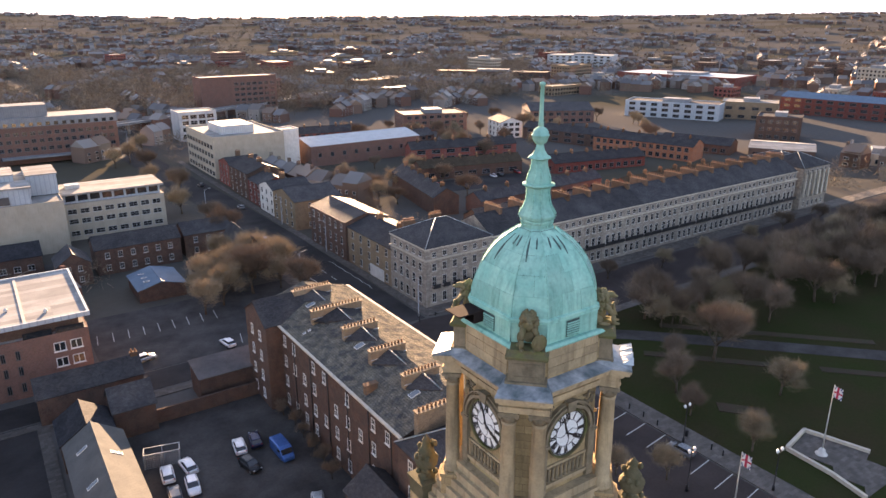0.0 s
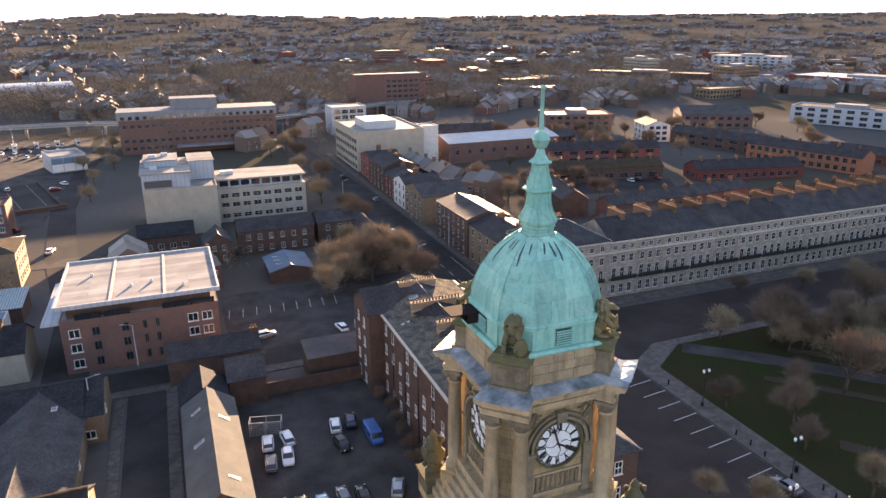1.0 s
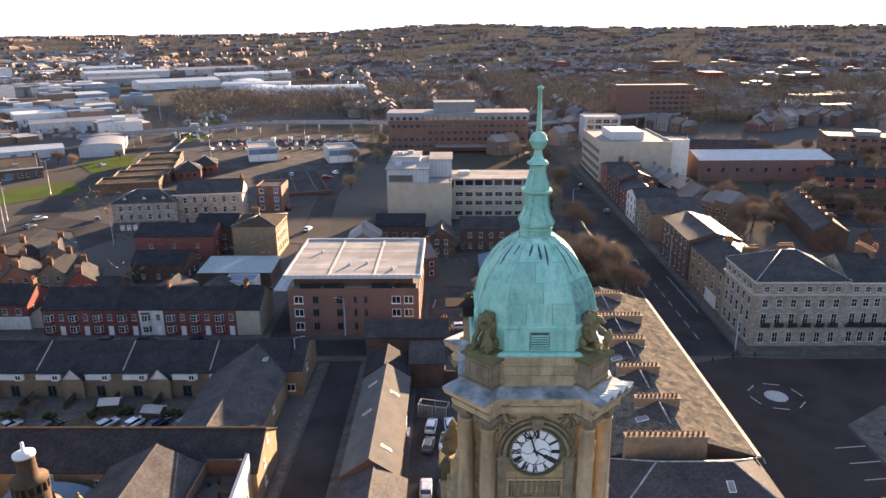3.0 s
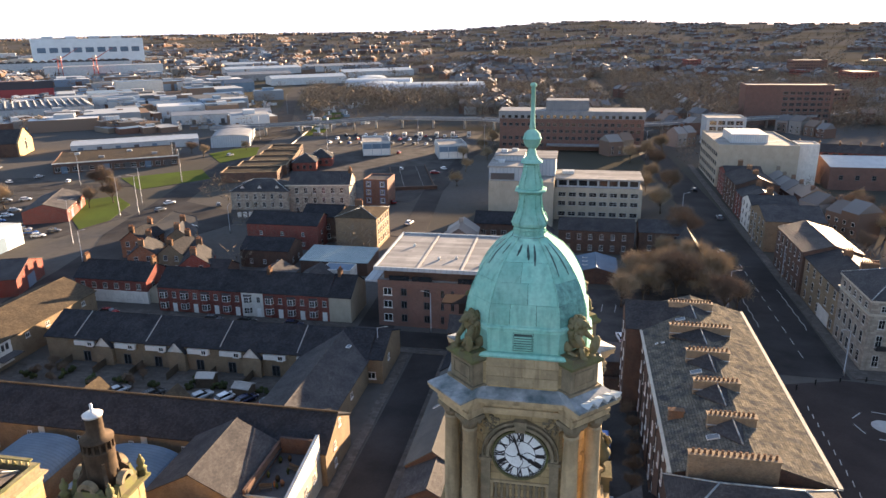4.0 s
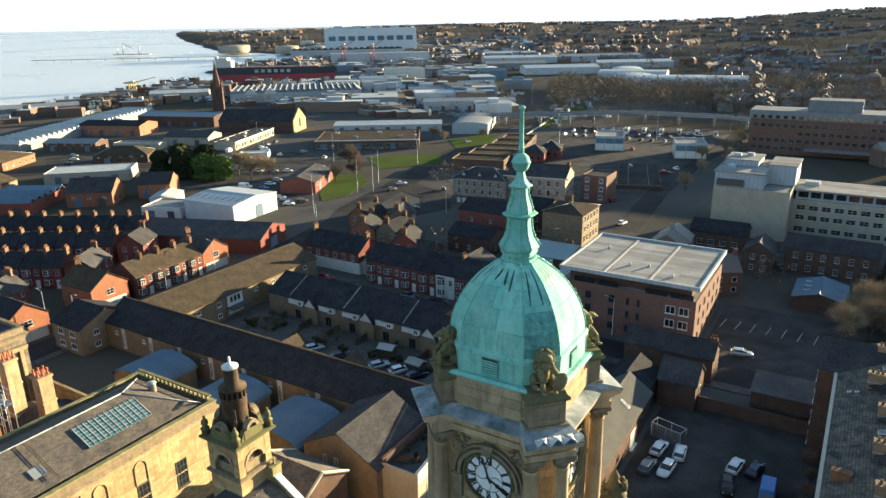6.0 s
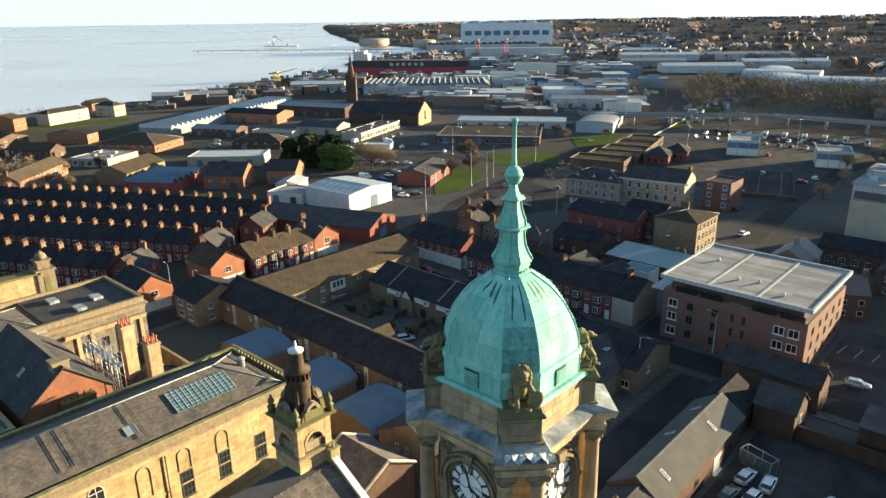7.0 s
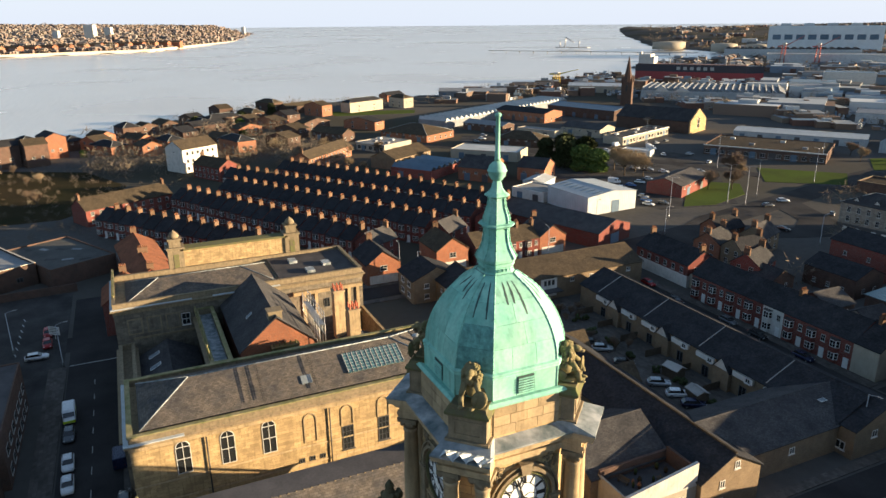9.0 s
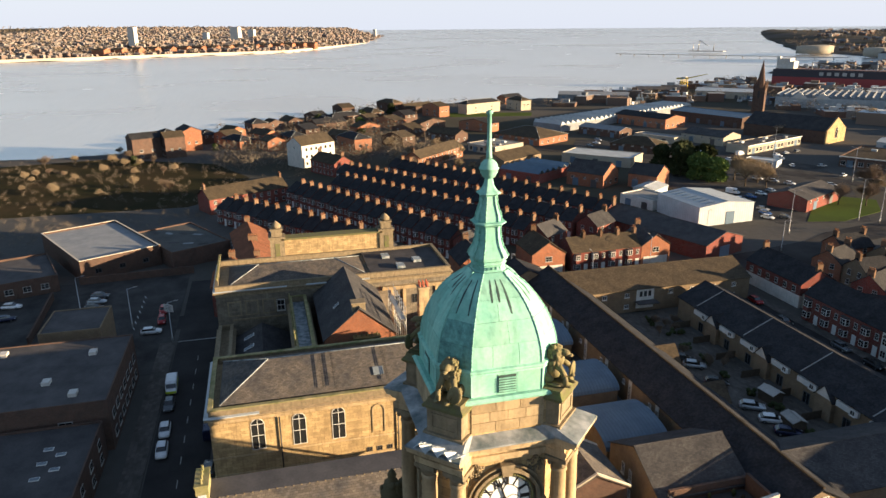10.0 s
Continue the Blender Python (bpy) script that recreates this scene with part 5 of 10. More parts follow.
# hipped halls round the tower's foot
stone_block(-21.5, 7.0, 33.0, 41.0, 10.6, 0.0, name="fore_hall")
hall_roof(6.2, 7.5, 32.5, 40.5, 10.8, 3.2, "hip", SLATE)
g = Shape()
for y0, y1 in ((6.0, 6.6), (38.0, 38.6)):
    g.rings([[(-21, y0, 10.6), (6, y0, 10.6), (-9.0, y0, 19.7), (-12.4, y0, 19.7)], [(-21, y1, 10.6), (6, y1, 10.6), (-9.0, y1, 19.7), (-12.4, y1, 19.7)]][::-1])
part("hall_gable", g, SANDSTONE, hall, at=pose(30, -26, 0))
r = Shape()
slab(r, [(6.3, 6.5, 10.5), (6.3, 38.1, 10.5), (-9.2, 38.1, 19.5), (-9.2, 6.5, 19.5)])
part("great_roof_front", r, SLATE_PALE, hall, "tan weathered slate slope", at=pose(30, -26, 0))
r = Shape()
slab(r, [(-12.2, 6.5, 19.5), (-12.2, 38.1, 19.5), (-21.3, 38.1, 10.7), (-21.3, 6.5, 10.7)])
part("great_roof_back", r, SLATE, hall, at=pose(30, -26, 0))
part("roof_flat", Shape().box(-12.3, 6.5, 19.3, -9.1, 38.1, 19.54), FELT_DARK, hall, "dark leaded flat along the roof's crest", at=pose(30, -26, 0))
r = Shape()
for i in range(40):
    r.box(-9.15, 6.95 + 0.79 * i, 19.45, -9.02, 7.1 + 0.79 * i, 19.56)
part("crest_clips", r, STONE_CARVED, hall, at=pose(30, -26, 0))
r = Shape()
for y0 in (5.9, 37.95):
    for pa, pb in (((6.4, 10.75), (-9.0, 19.9)), ((-12.4, 19.9), (-21.4, 10.75))):
        r.rings([[(pa[0], y0, pa[1]), (pa[0], y0 + 0.75, pa[1]), (pa[0], y0 + 0.75, pa[1] + 0.2), (pa[0], y0, pa[1] + 0.2)], [(pb[0], y0, pb[1]), (pb[0], y0 + 0.75, pb[1]), (pb[0], y0 + 0.75, pb[1] + 0.2), (pb[0], y0, pb[1] + 0.2)]])
part("gable_coping", r, LEAD_WHITE, hall, at=pose(30, -26, 0))
for y in (6.3, 38.4):
    part("chimney", chimney_shape(3.0, 1.2, 1.3, 4), [COPING_MOSS, COPING_MOSS], hall, "mossy stone chimney with four short pots", at=pose(-10.5 + 30, y - 26, 19.7))
stone_block(-30, 38.8, -18, 48.0, 4.6, 0.3, name="corner_block")
hall_roof(-29.2, 39.4, -18.8, 47.2, 4.9, 1.4, "hip", SLATE)

# small cupola turret
turret = thing("cupola_turret", -12.0, 36.6, 0, 0, "stone ventilation turret, arched sides, sooty drum and pale metal cap", "turret")
TB = 2.1
SOOT = mat("stone_blackened", (0.085, 0.06, 0.04), (0.045, 0.034, 0.025), 1.2, 8, 0.92, 0.5, streak=0.4)
s = Shape().box(-TB, -TB, 0, TB, TB, 21.2)
for sx in (-1, 1):
    for sy in (-1, 1):
        s.box(sx * 1.72 - 0.38, sy * 1.72 - 0.38, 21.202, sx * 1.72 + 0.38, sy * 1.72 + 0.38, 24.6)
part("turret_base", s, SANDSTONE, turret)
# black block added to paint the darkness behind the open arches
part("inner_core", Shape().box(-1.3, -1.3, 21.202, 1.3, 1.3, 24.6), INK, turret)
ring4 = lambda e, z: [(-e, -e, z), (e, -e, z), (e, e, z), (-e, e, z)]
part("ledge", Shape().rings([ring4(TB + 0.02, 21.0), ring4(TB + 0.25, 21.2), ring4(TB + 0.28, 21.45), ring4(TB + 0.04, 21.55)]), STONE_CARVED, turret)
part("turret_cornice", Shape().rings([ring4(TB, 24.602), ring4(TB + 0.1, 24.75), ring4(TB + 0.45, 24.95), ring4(TB + 0.5, 25.2), ring4(TB + 0.1, 25.32)]), STONE_DARK, turret)
for q in range(4):
    m = pose(0, 0, 0, 0, 0, 90 * q)
    s = Shape()
    arc_band(s, 1.02, 1.34, -1.75, -2.16, 0, math.pi, 14)
    part("arch_moulding", s, STONE_PALE, turret, at=m @ pose(0, 0, 22.6))
    s = Shape()
    for i in range(8):
        t0, t1 = math.pi * i / 8, math.pi * (i + 1) / 8
        q0 = [(1.34 * math.cos(t0), 22.6 + 1.34 * math.sin(t0)), (1.34 * math.cos(t1), 22.6 + 1.34 * math.sin(t1)), (1.34 * math.cos(t1), 24.59), (1.34 * math.cos(t0), 24.59)]
        s.rings([[(x, -2.08, z) for x, z in q0], [(x, -1.75, z) for x, z in q0]][::-1])
    part("spandrel", s, SANDSTONE, turret, at=m)
    s = Shape().box(-1.02, -1.9, 22.45, 1.02, -1.7, 22.62).box(-1.02, -1.8, 21.56, 1.02, -1.7, 22.45)
    for i in range(5):
        t = math.pi * (i + 0.5) / 5
        s.tube((0, -1.75, 22.6), (1.0 * math.cos(t), -1.75, 22.6 + 1.0 * math.sin(t)), 0.035, n=5)
    part("fanlight", s, STONE_CARVED, turret, at=m)
    s = Shape()
    arc_band(s, 0.45, 0.8, -1.7, -2.3, 0, math.pi, 12)
    arc_band(s, 0.001, 0.44, -1.7, -2.0, 0, math.pi, 10)
    part("pediment", s, STONE_CARVED, turret, at=m @ pose(0, 0, 26.3))
    s = Shape().box(-1.05, -2.2, 25.3, 1.05, -1.65, 26.28)
    s.rings([[(-1.5, -2.15, 25.32), (-1.06, -2.15, 25.32), (-1.06, -2.15, 26.2)], [(-1.5, -1.7, 25.32), (-1.06, -1.7, 25.32), (-1.06, -1.7, 26.2)]][::-1])
    s.rings([[(1.06, -2.15, 25.32), (1.5, -2.15, 25.32), (1.06, -2.15, 26.2)], [(1.06, -1.7, 25.32), (1.5, -1.7, 25.32), (1.06, -1.7, 26.2)]][::-1])
    part("gable_scroll", s, STONE_DARK, turret, at=m)
    s = Shape().lathe([(0.4, 25.3), (0.4, 25.9), (0.48, 25.95), (0.22, 26.15), (0.36, 26.5), (0.3, 26.8), (0.12, 27.0), (0.16, 27.15), (0.03, 27.35)], 10)
    part("corner_finial", s, STONE_DARK, turret, at=m @ pose(-2.1, -2.1, 0))
    part("scroll_buttress", Shape().rings([[(-0.16, -2.2, 25.4), (0.16, -2.2, 25.4), (0.16, -1.2, 25.4), (-0.16, -1.2, 25.4)], [(-0.16, -2.0, 26.6), (0.16, -2.0, 26.6), (0.16, -1.2, 26.6), (-0.16, -1.2, 26.6)], [(-0.14, -1.5, 27.2), (0.14, -1.5, 27.2), (0.14, -1.1, 27.2), (-0.14, -1.1, 27.2)], [(-0.12, -1.4, 28.2), (0.12, -1.4, 28.2), (0.12, -1.1, 28.2), (-0.12, -1.1, 28.2)]]), SOOT, turret, at=m @ pose(0, 0, 0, 0, 0, 45))
part("drum", Shape().lathe([(1.45, 25.3), (1.28, 25.7), (1.24, 28.9), (1.3, 29.0), (1.3, 29.15), (0.95, 29.2), (0.95, 29.9), (1.34, 29.95), (1.34, 30.12), (0.72, 30.2), (0.68, 31.9), (0.72, 31.95), (0.7, 32.1)], 24), SOOT, turret)
for i in range(16):
    part("bracket", Shape().box(-0.07, -1.3, 29.16, 0.07, -0.95, 29.94), SOOT, turret, at=Matrix.Rotation(2 * math.pi * i / 16, 4, "Z"))
part("cap", Shape().lathe([(0.78, 32.1), (0.8, 32.28), (0.6, 32.4), (0.2, 32.46), (0.13, 32.5), (0.11, 33.2), (0.03, 33.25)], 20), plain("cap_pale_metal", (0.62, 0.62, 0.6), 0.4, 0.2), turret)

# ---- brick terrace beside the town hall, with its row of stacks ----
tt = building("terrace_block", "long brick terrace, weathered slate roof, row of chimney stacks", "terrace", 46.5, 86.15, 16.6, 48.7, 15.0, "gy", 2.5, BRICK_DARK, SLATE_PAINTED_SHEEN, along=0.1)
windows(tt, "W", 12, (1.2, 4.6, 8.2, 11.8), 1.0, 1.8, "sash", 2, skip={(1, 0), (1, 2), (3, 1), (4, 3), (6, 0), (6, 2), (7, 3), (9, 1), (9, 3), (11, 0), (11, 2)})
for y in (-21.5, -15.6, -9.4, -3.2, 3.0, 9.2, 15.0):
    part("soil_pipe", Shape().tube((-8.42, y, 0.5), (-8.42, y, 14.8), 0.075, n=6), BLACK_METAL, tt)
    part("pipe_head", Shape().box(-8.55, y - 0.16, 14.3, -8.3, y + 0.16, 14.7), BLACK_METAL, tt)
pot = Shape().lathe([(0.17, 0), (0.18, 0.06), (0.14, 0.12), (0.13, 0.4), (0.17, 0.45), (0.14, 0.5)], 8).mesh("pot", STACK)
for k, (x0, x1, y, n) in enumerate(((39.4, 48.6, 60.8, 15), (42.7, 48.1, 69.3, 10), (42.4, 48.0, 77.8, 10), (42.7, 48.4, 86.7, 10), (41.5, 50.2, 95.4, 15), (42.4, 49.2, 105.0, 14))):
    a = (x1 - x0) / 2
    st = Shape().box(-a, -0.45, -4.0, a, 0.45, 0.62).box(-a - 0.06, -0.52, 0.622, a + 0.06, 0.52, 0.72).box(-a - 0.12, -0.58, 0.722, a + 0.12, 0.58, 0.86)
    c = part("chimney", st, STACK_TAN, tt, "long brick stack with a row of clay pots", at=pose((x0 + x1) / 2 - 46.5, y - 86.15, 17.65))
    for i in range(n):
        part("pot", pot, None, c, at=pose((i + 0.5 - n / 2) * (2 * a - 0.2) / n, 0, 0.86))
    if k:
        # a saddle of slate behind each stack, with lead on its crest
        s, m = Shape(), pose((x0 + x1) / 2 - 46.5, y - 86.15 - 0.46, 0)
        top, tail, lft, rgt = (0, 0, 18.25), (0.35, -4.2, 17.55), (-a, 0, 16.75), (a, 0, 16.95)
        s.add([top, tail, lft, rgt, (0, 0, 16.2), (0.35, -4.2, 16.4)], [(0, 2, 1), (0, 1, 3), (2, 4, 5, 1), (1, 5, 4, 3), (0, 3, 4, 2)])
        part("roof_cricket", s, SLATE, tt, at=m)
        part("cricket_lead", Shape().tube((0, 0, 18.27), (0.35, -4.2, 17.58), 0.1, n=5), LEADFLASH, tt, at=m)
        part("stack_flashing", Shape().box(-a - 0.1, -0.12, 16.9, a + 0.1, -0.02, 17.02), LEADFLASH, tt, at=pose(0, 0, 0.3) @ m)
for x, y in ((-3.4, -19.0), (-2.6, 15.2), (-2.9, -3.0)):
    skylight(tt, 0, 0, 0, 0, 0, 1.5, 1.0).matrix_basis = pose(x, y, 17.5 - 2.5 * abs(x) / 8.3 + 0.16) @ pose(0, 0, 0, 0, -16.8, 0)
for x, y in ((-6.9, 8.0), (-6.0, 8.0)):
    skylight(tt, 0, 0, 0, 0, 0, 0.5, 0.4).matrix_basis = pose(x, y, 17.5 - 2.5 * abs(x) / 8.3 + 0.16) @ pose(0, 0, 0, 0, -16.8, 0)
part("chimney", Shape().box(-0.9, -0.35, -1, 0.9, 0.35, 1.0).box(-1.0, -0.45, 1.002, 1.0, 0.45, 1.15), STACK, tt, "small red brick stack low on the slope", at=pose(-6.8, -13.5, 15.6))
s = Shape().box(-8.9, -24.5, 14.85, -8.5, 24.5, 15.08).box(8.5, -24.5, 14.85, 8.95, 24.5, 15.12)
part("gutter", s, COPING, tt, "pale stone gutter")
nb = building("terrace_return", "brick return wing of the terrace with a slate roof", "house", 40.2, 105.4, 9.2, 9.6, 15.2, "gx", 2.8, BRICK_DARK, SLATE)
windows(nb, "W", 2, (1.2, 4.6, 8.2, 11.8), 1.0, 1.7)
windows(nb, "S", 1, (8.2, 11.8), 0.8, 0.9)
ann = building("terrace_annexe", "low brick annexe with a slate roof", "outbuilding", 35.6, 62.0, 6.2, 9, 7.0, "gy", 2.2, BRICK_DARK, SLATE)
window(ann, "W", 0, 2.6, 1.1, 1.6)
ep = building("terrace_end_pavilion", "end pavilion of the terrace with a hipped slate roof", "house", 46.1, 57.2, 17.4, 9.2, 14.6, "hip", 2.7, BRICK_DARK, SLATE)
windows(ep, "S", 5, (1.2, 4.6, 8.2, 11.8), 1.1, 1.8)
windows(ep, "W", 2, (8.2, 11.8), 1.0, 1.8)
skylight(ep, 3.2, -2.4, 16.0, 30)

# ---- sheds and walls round the car yard ----
shed = building("workshop", "long brick workshop with a grey asbestos roof", "workshop", 8.7, 86.5, 7.6, 28, 4.7, "gy", 2.6, BRICK_DARK, ASBESTOS, along=0.1)
part("ridge_cap", Shape().box(-0.16, -14.0, 7.27, 0.16, 14.0, 7.36), LEADFLASH, shed)
for sx, y in ((-1, 9.0), (-1, 0.0), (1, 5.8), (1, -9.6)):
    k = skylight(shed, 0, 0, 0, 0, 0, 0.7, 1.7)
    k.matrix_basis = pose(sx * 1.9, y, 6.1) @ pose(0, 0, 0, 0, sx * 34.4, 0) @ pose(0, 0, 0, 0, 0, 90)
for y in (-9.0, -3.0, 9.0):
    window(shed, "E", y, 1.4, 1.3, 1.2, "dark")
door(shed, "E", 4.2, 2.4, 2.8, True)
building("workshop_end", "low brick store with a dark mossy slate roof", "workshop", 9.4, 69.0, 8.4, 6.6, 4.2, "gy", 2.2, BRICK_DARK, SLATE)
# charcoal cover stands in for dark mossy slate lying in shade
building("old_store", "old brick store with a patched slate roof", "workshop", 8.2, 104.6, 7.2, 7.8, 4.7, "gy", 2.4, BRICK_DARK, TILE_DARK)
sh3 = building("gabled_store", "small brick store, sagging slate roof", "workshop", 15.4, 108.6, 6.2, 6.4, 5.0, "gx", 2.6, BRICK_DARK, SLATE)
window(sh3, "E", 0, 2.4, 1.1, 1.4)
sh4 = building("lean_to_store", "narrow brick store with a slate roof", "workshop", 11.0, 119.5, 16, 6.0, 5.0, "gx", 2.2, BRICK_DARK, SLATE)
chimney(sh4, 7.4, 0, 6.6, 1.2, 0.6, 1.2, 2)
building("yard_garage", "low brick garage with a dark felt roof", "garage", 31.8, 112.3, 10.6, 6.0, 4.6, "mono", 0.9, BRICK_DARK, FELT_DARK)
s = Shape().box(0, 0, 0, 20, 0.3, 2.4).box(-0.05, -0.05, 2.402, 20.05, 0.35, 2.52)
solid("yard_wall", s, BRICK_DARK, "dark brick yard wall with a flat coping", "wall", at=pose(18.5, 107.0, 0))
cage = thing("mesh_cage", 16.8, 95.6, 0, -14, "open steel mesh cage for bins in the yard", "cage")
s = Shape().box(-2.5, -1.0, 2.4, 2.5, -0.9, 2.5).box(-2.5, 0.9, 2.4, 2.5, 1.0, 2.5).box(-2.5, -0.9, 2.4, -2.4, 0.9, 2.5).box(2.4, -0.9, 2.4, 2.5, 0.9, 2.5)
part("top_frame", s, STEEL, cage)
for x in (-2.45, 0, 2.45):
    for y in (-0.95, 0.95):
        part("post", Shape().tube((x, y, 0), (x, y, 2.39), 0.05, n=6), STEEL, cage)
s = Shape()
for i in range(16):
    s.tube((-2.35 + 0.31 * i, -0.95, 0.1), (-2.35 + 0.31 * i, -0.95, 2.39), 0.02, n=4)
for i in range(7):
    s.tube((-2.4, -0.95, 0.2 + 0.33 * i), (2.4, -0.95, 0.2 + 0.33 * i), 0.02, n=4)
part("mesh_panel", s, STEEL, cage)

# ---- flats with the pale flat roof ----
wr = building("brick_flats", "red brick block of flats with a pale flat roof", "flats", -0.8, 141.2, 27.6, 25.4, 10.6, "flat", 0, BRICK_OFFICE, FELT, parapet=0.0)
s = Shape().box(-12.6, -11.5, 10.6, 12.6, 11.5, 13.1)
part("top_floor", s, BRICK_DARK, wr)
part("roof_plate", Shape().box(-14.2, -13.2, 13.102, 14.2, 13.2, 13.5), FELT, wr)
s = Shape()
for a in ((-14.4, -13.4, 14.4, -13.0), (-14.4, 13.0, 14.4, 13.4), (-14.4, -13.0, -14.0, 13.0), (14.0, -13.0, 14.4, 13.0)):
    s.box(a[0], a[1], 13.0, a[2], a[3], 13.8)
part("roof_fascia", s, CLADDING, wr)
for x in (-5.0, 4.5):
    part("roof_rib", Shape().box(-0.25, -12.9, 13.502, 0.25, 12.9, 13.62), CONCRETE, wr, at=pose(x, 0, 0))
for x, y in ((-1.5, -6), (2.2, -5), (8, -9), (-9, 3)):
    part("roof_vent", Shape().lathe([(0.35, 13.5), (0.35, 13.9), (0.15, 14.2), (0.02, 14.25)], 10), RENDER_WHITE, wr, at=pose(x, y, 0))
for z in (1.2, 4.3, 7.2):
    for x, w in ((-11.6, 1.9), (-8.0, 1.3), (-3.0, 1.3), (0.4, 0.7), (2.6, 0.7), (9.0, 1.9), (11.6, 1.9)):
        window(wr, "S", x, z, w, 1.7, "casement" if w > 1.5 else "dark")
    for y in (-9, -4.5, 0, 4.5, 9):
        window(wr, "E", y, z, 1.3, 1.7, "dark")
for x in (-9, -4, 6, 11):
    k = part("balcony_glass", Shape().box(-2.2, -0.05, 0, 2.2, 0.0, 1.1), GLASS, wr, at=pose(x, -12.66, 10.6))
part("side_canopy", Shape().box(-17.0, -11.5, 9.6, -13.9, 11.5, 10.0), CLADDING, wr)

# ---- courtyard housing of buff brick ----
def mews(name, x, y, w, d, h, roof, rise, cover, label, turn=0.0):
    return building(name, label, "housing block", x, y, w, d, h, roof, rise, BRICK_BUFF, cover, turn, "courtyard housing", over=0.4)


ma = mews("mews_range", -49.5, 77.6, 86, 10.6, 5.6, "gx", 3.0, TILE_DARK, "long buff brick housing range with a dark tiled roof")
for i in range(10):
    u = -39 + 8.6 * i
    window(ma, "S", u, 3.4, 0.8, 0.8, "casement")
    part("white_stair_panel", Shape().box(-0.5, -0.08, 0.6, 0.5, 0, 5.2), RENDER_WHITE, ma, at=side_pose(ma, "S", u + 2.2, 0))
    window(ma, "S", u + 2.2, 1.0, 0.7, 3.2, "casement", out=0.08)
    window(ma, "N", -u, 3.4, 1.2, 1.1, "casement")
part("verge_coping", Shape().box(-43.3, -0.14, 8.9, 43.3, 0.14, 9.1), TILE_BROWN, ma)
for z in (1.0, 3.8, 6.2):
    window(ma, "E", 0.8 if z > 6 else -1.6, z, 0.9, 1.2, "casement")
for x in (-2.0, 12.5):
    porch_gable(ma, x, 8.0, 3.9, 5.0, 2.6, 4.5, TILE_BROWN, BRICK_BUFF, 180)
mf = mews("mews_cross_wing", -19.6, 66.0, 13.0, 13.0, 6.0, "gy", 3.4, SLATE, "buff brick cross wing with a dark slate gable roof")
for u in (-1.6, 0.4):
    window(mf, "S", u - 1.0, 3.6, 0.7, 1.7, "casement")
    window(mf, "S", u - 1.0, 0.9, 0.7, 1.3, "casement")
skylight(mf, 1.8, 4.5, 8.2, 0, 0)
wt = building("roof_terrace_block", "white rendered block with a walled roof terrace", "housing block", -10.3, 66.5, 6.0, 11.5, 5.2, "flat", 0, RENDER_CREAM, FELT_DARK, parapet=1.1)
windows(wt, "E", 3, (2.6,), 1.0, 1.3, "casement")
part("terrace_screen", Shape().rings([[(2.6, -5.72, 4.9), (3.04, -5.72, 4.9), (3.04, 5.72, 4.9), (2.6, 5.72, 4.9)], [(2.6, -5.72, 6.6), (3.04, -5.72, 6.6), (3.04, 5.72, 8.4), (2.6, 5.72, 8.4)]]), RENDER_WHITE, wt)
part("terrace_back_wall", Shape().box(-2.98, -5.72, 5.21, -2.6, 5.72, 7.0), BRICK_DARK, wt)
part("terrace_end_wall", Shape().box(-2.59, 5.3, 5.21, 2.59, 5.72, 7.6), BRICK_DARK, wt)
rng = random.Random(2)
for i in range(10):
    u, v, q = rng.uniform(-2.1, 1.9), rng.uniform(-4.6, 4.6), rng.uniform(0.2, 0.4)
    part("planter", Shape().lathe([(q * 0.6, 0), (q * 0.8, 0.4), (q, 0.45), (q * 0.7, 0.8), (q * 0.2, 1.0)], 9), (SOIL, LEAF, TERRACOTTA, LEAF)[i % 4], wt, at=pose(u, v, 5.21))
for u, v, q in ((-1.2, -3.0, 15), (0.8, 1.5, -20)):
    part("bench", Shape().box(-0.8, -0.25, 0.38, 0.8, 0.25, 0.46).box(-0.75, -0.2, 0, -0.65, 0.2, 0.38).box(0.65, -0.2, 0, 0.75, 0.2, 0.38).box(-0.8, 0.22, 0.46, 0.8, 0.28, 0.9), BARK, wt, at=pose(u, v, 5.21, 0, 0, q))
mb = mews("mews_range", -42.5, 108.5, 66, 12.6, 5.0, "gx", 2.9, TILE_DARK, "buff brick houses with dark tiled roof and white panels")
for i in range(4):
    x = -26.5 + 15.4 * i
    part("party_ridge", Shape().box(-0.09, -6.8, 0, 0.09, 0, 0.14), KERB, mb, at=pose(x, 0, 8.0) @ pose(0, 0, 0, 24.7, 0, 0))
    porch_gable(mb, x + 6.6, -7.15, 3.9, 3.6, 2.1, 4.5, TILE_DARK, RENDER_WHITE)
    part("gable_wall", Shape().box(-1.8, -7.15, 0, 1.8, -6.32, 3.9), BRICK_BUFF, mb, at=pose(x + 6.6, 0, 0))
    for u, kind in ((2.2, 1), (11.0, 1)):
        part("white_panel", Shape().box(-2.2, -0.5, 0, 2.2, 0.0, 0.95), FRAME_WHITE, mb, at=pose(x + u, -6.3, 3.6))
        window(mb, "S", x + u + 1.2, 3.6, 1.0, 0.9, "casement", out=0.5)
        window(mb, "S", x + u, 0.1, 1.6, 2.2, "dark")
    window(mb, "S", x + 6.2, 2.2, 0.7, 0.7, "casement")
    window(mb, "S", x + 7.8, 1.6, 0.7, 0.7, "casement")
mc = mews("mews_range", -88.3, 101.0, 15.0, 47, 5.6, "gy", 2.7, TILE_BROWN, "buff brick housing range with a brown tiled roof")
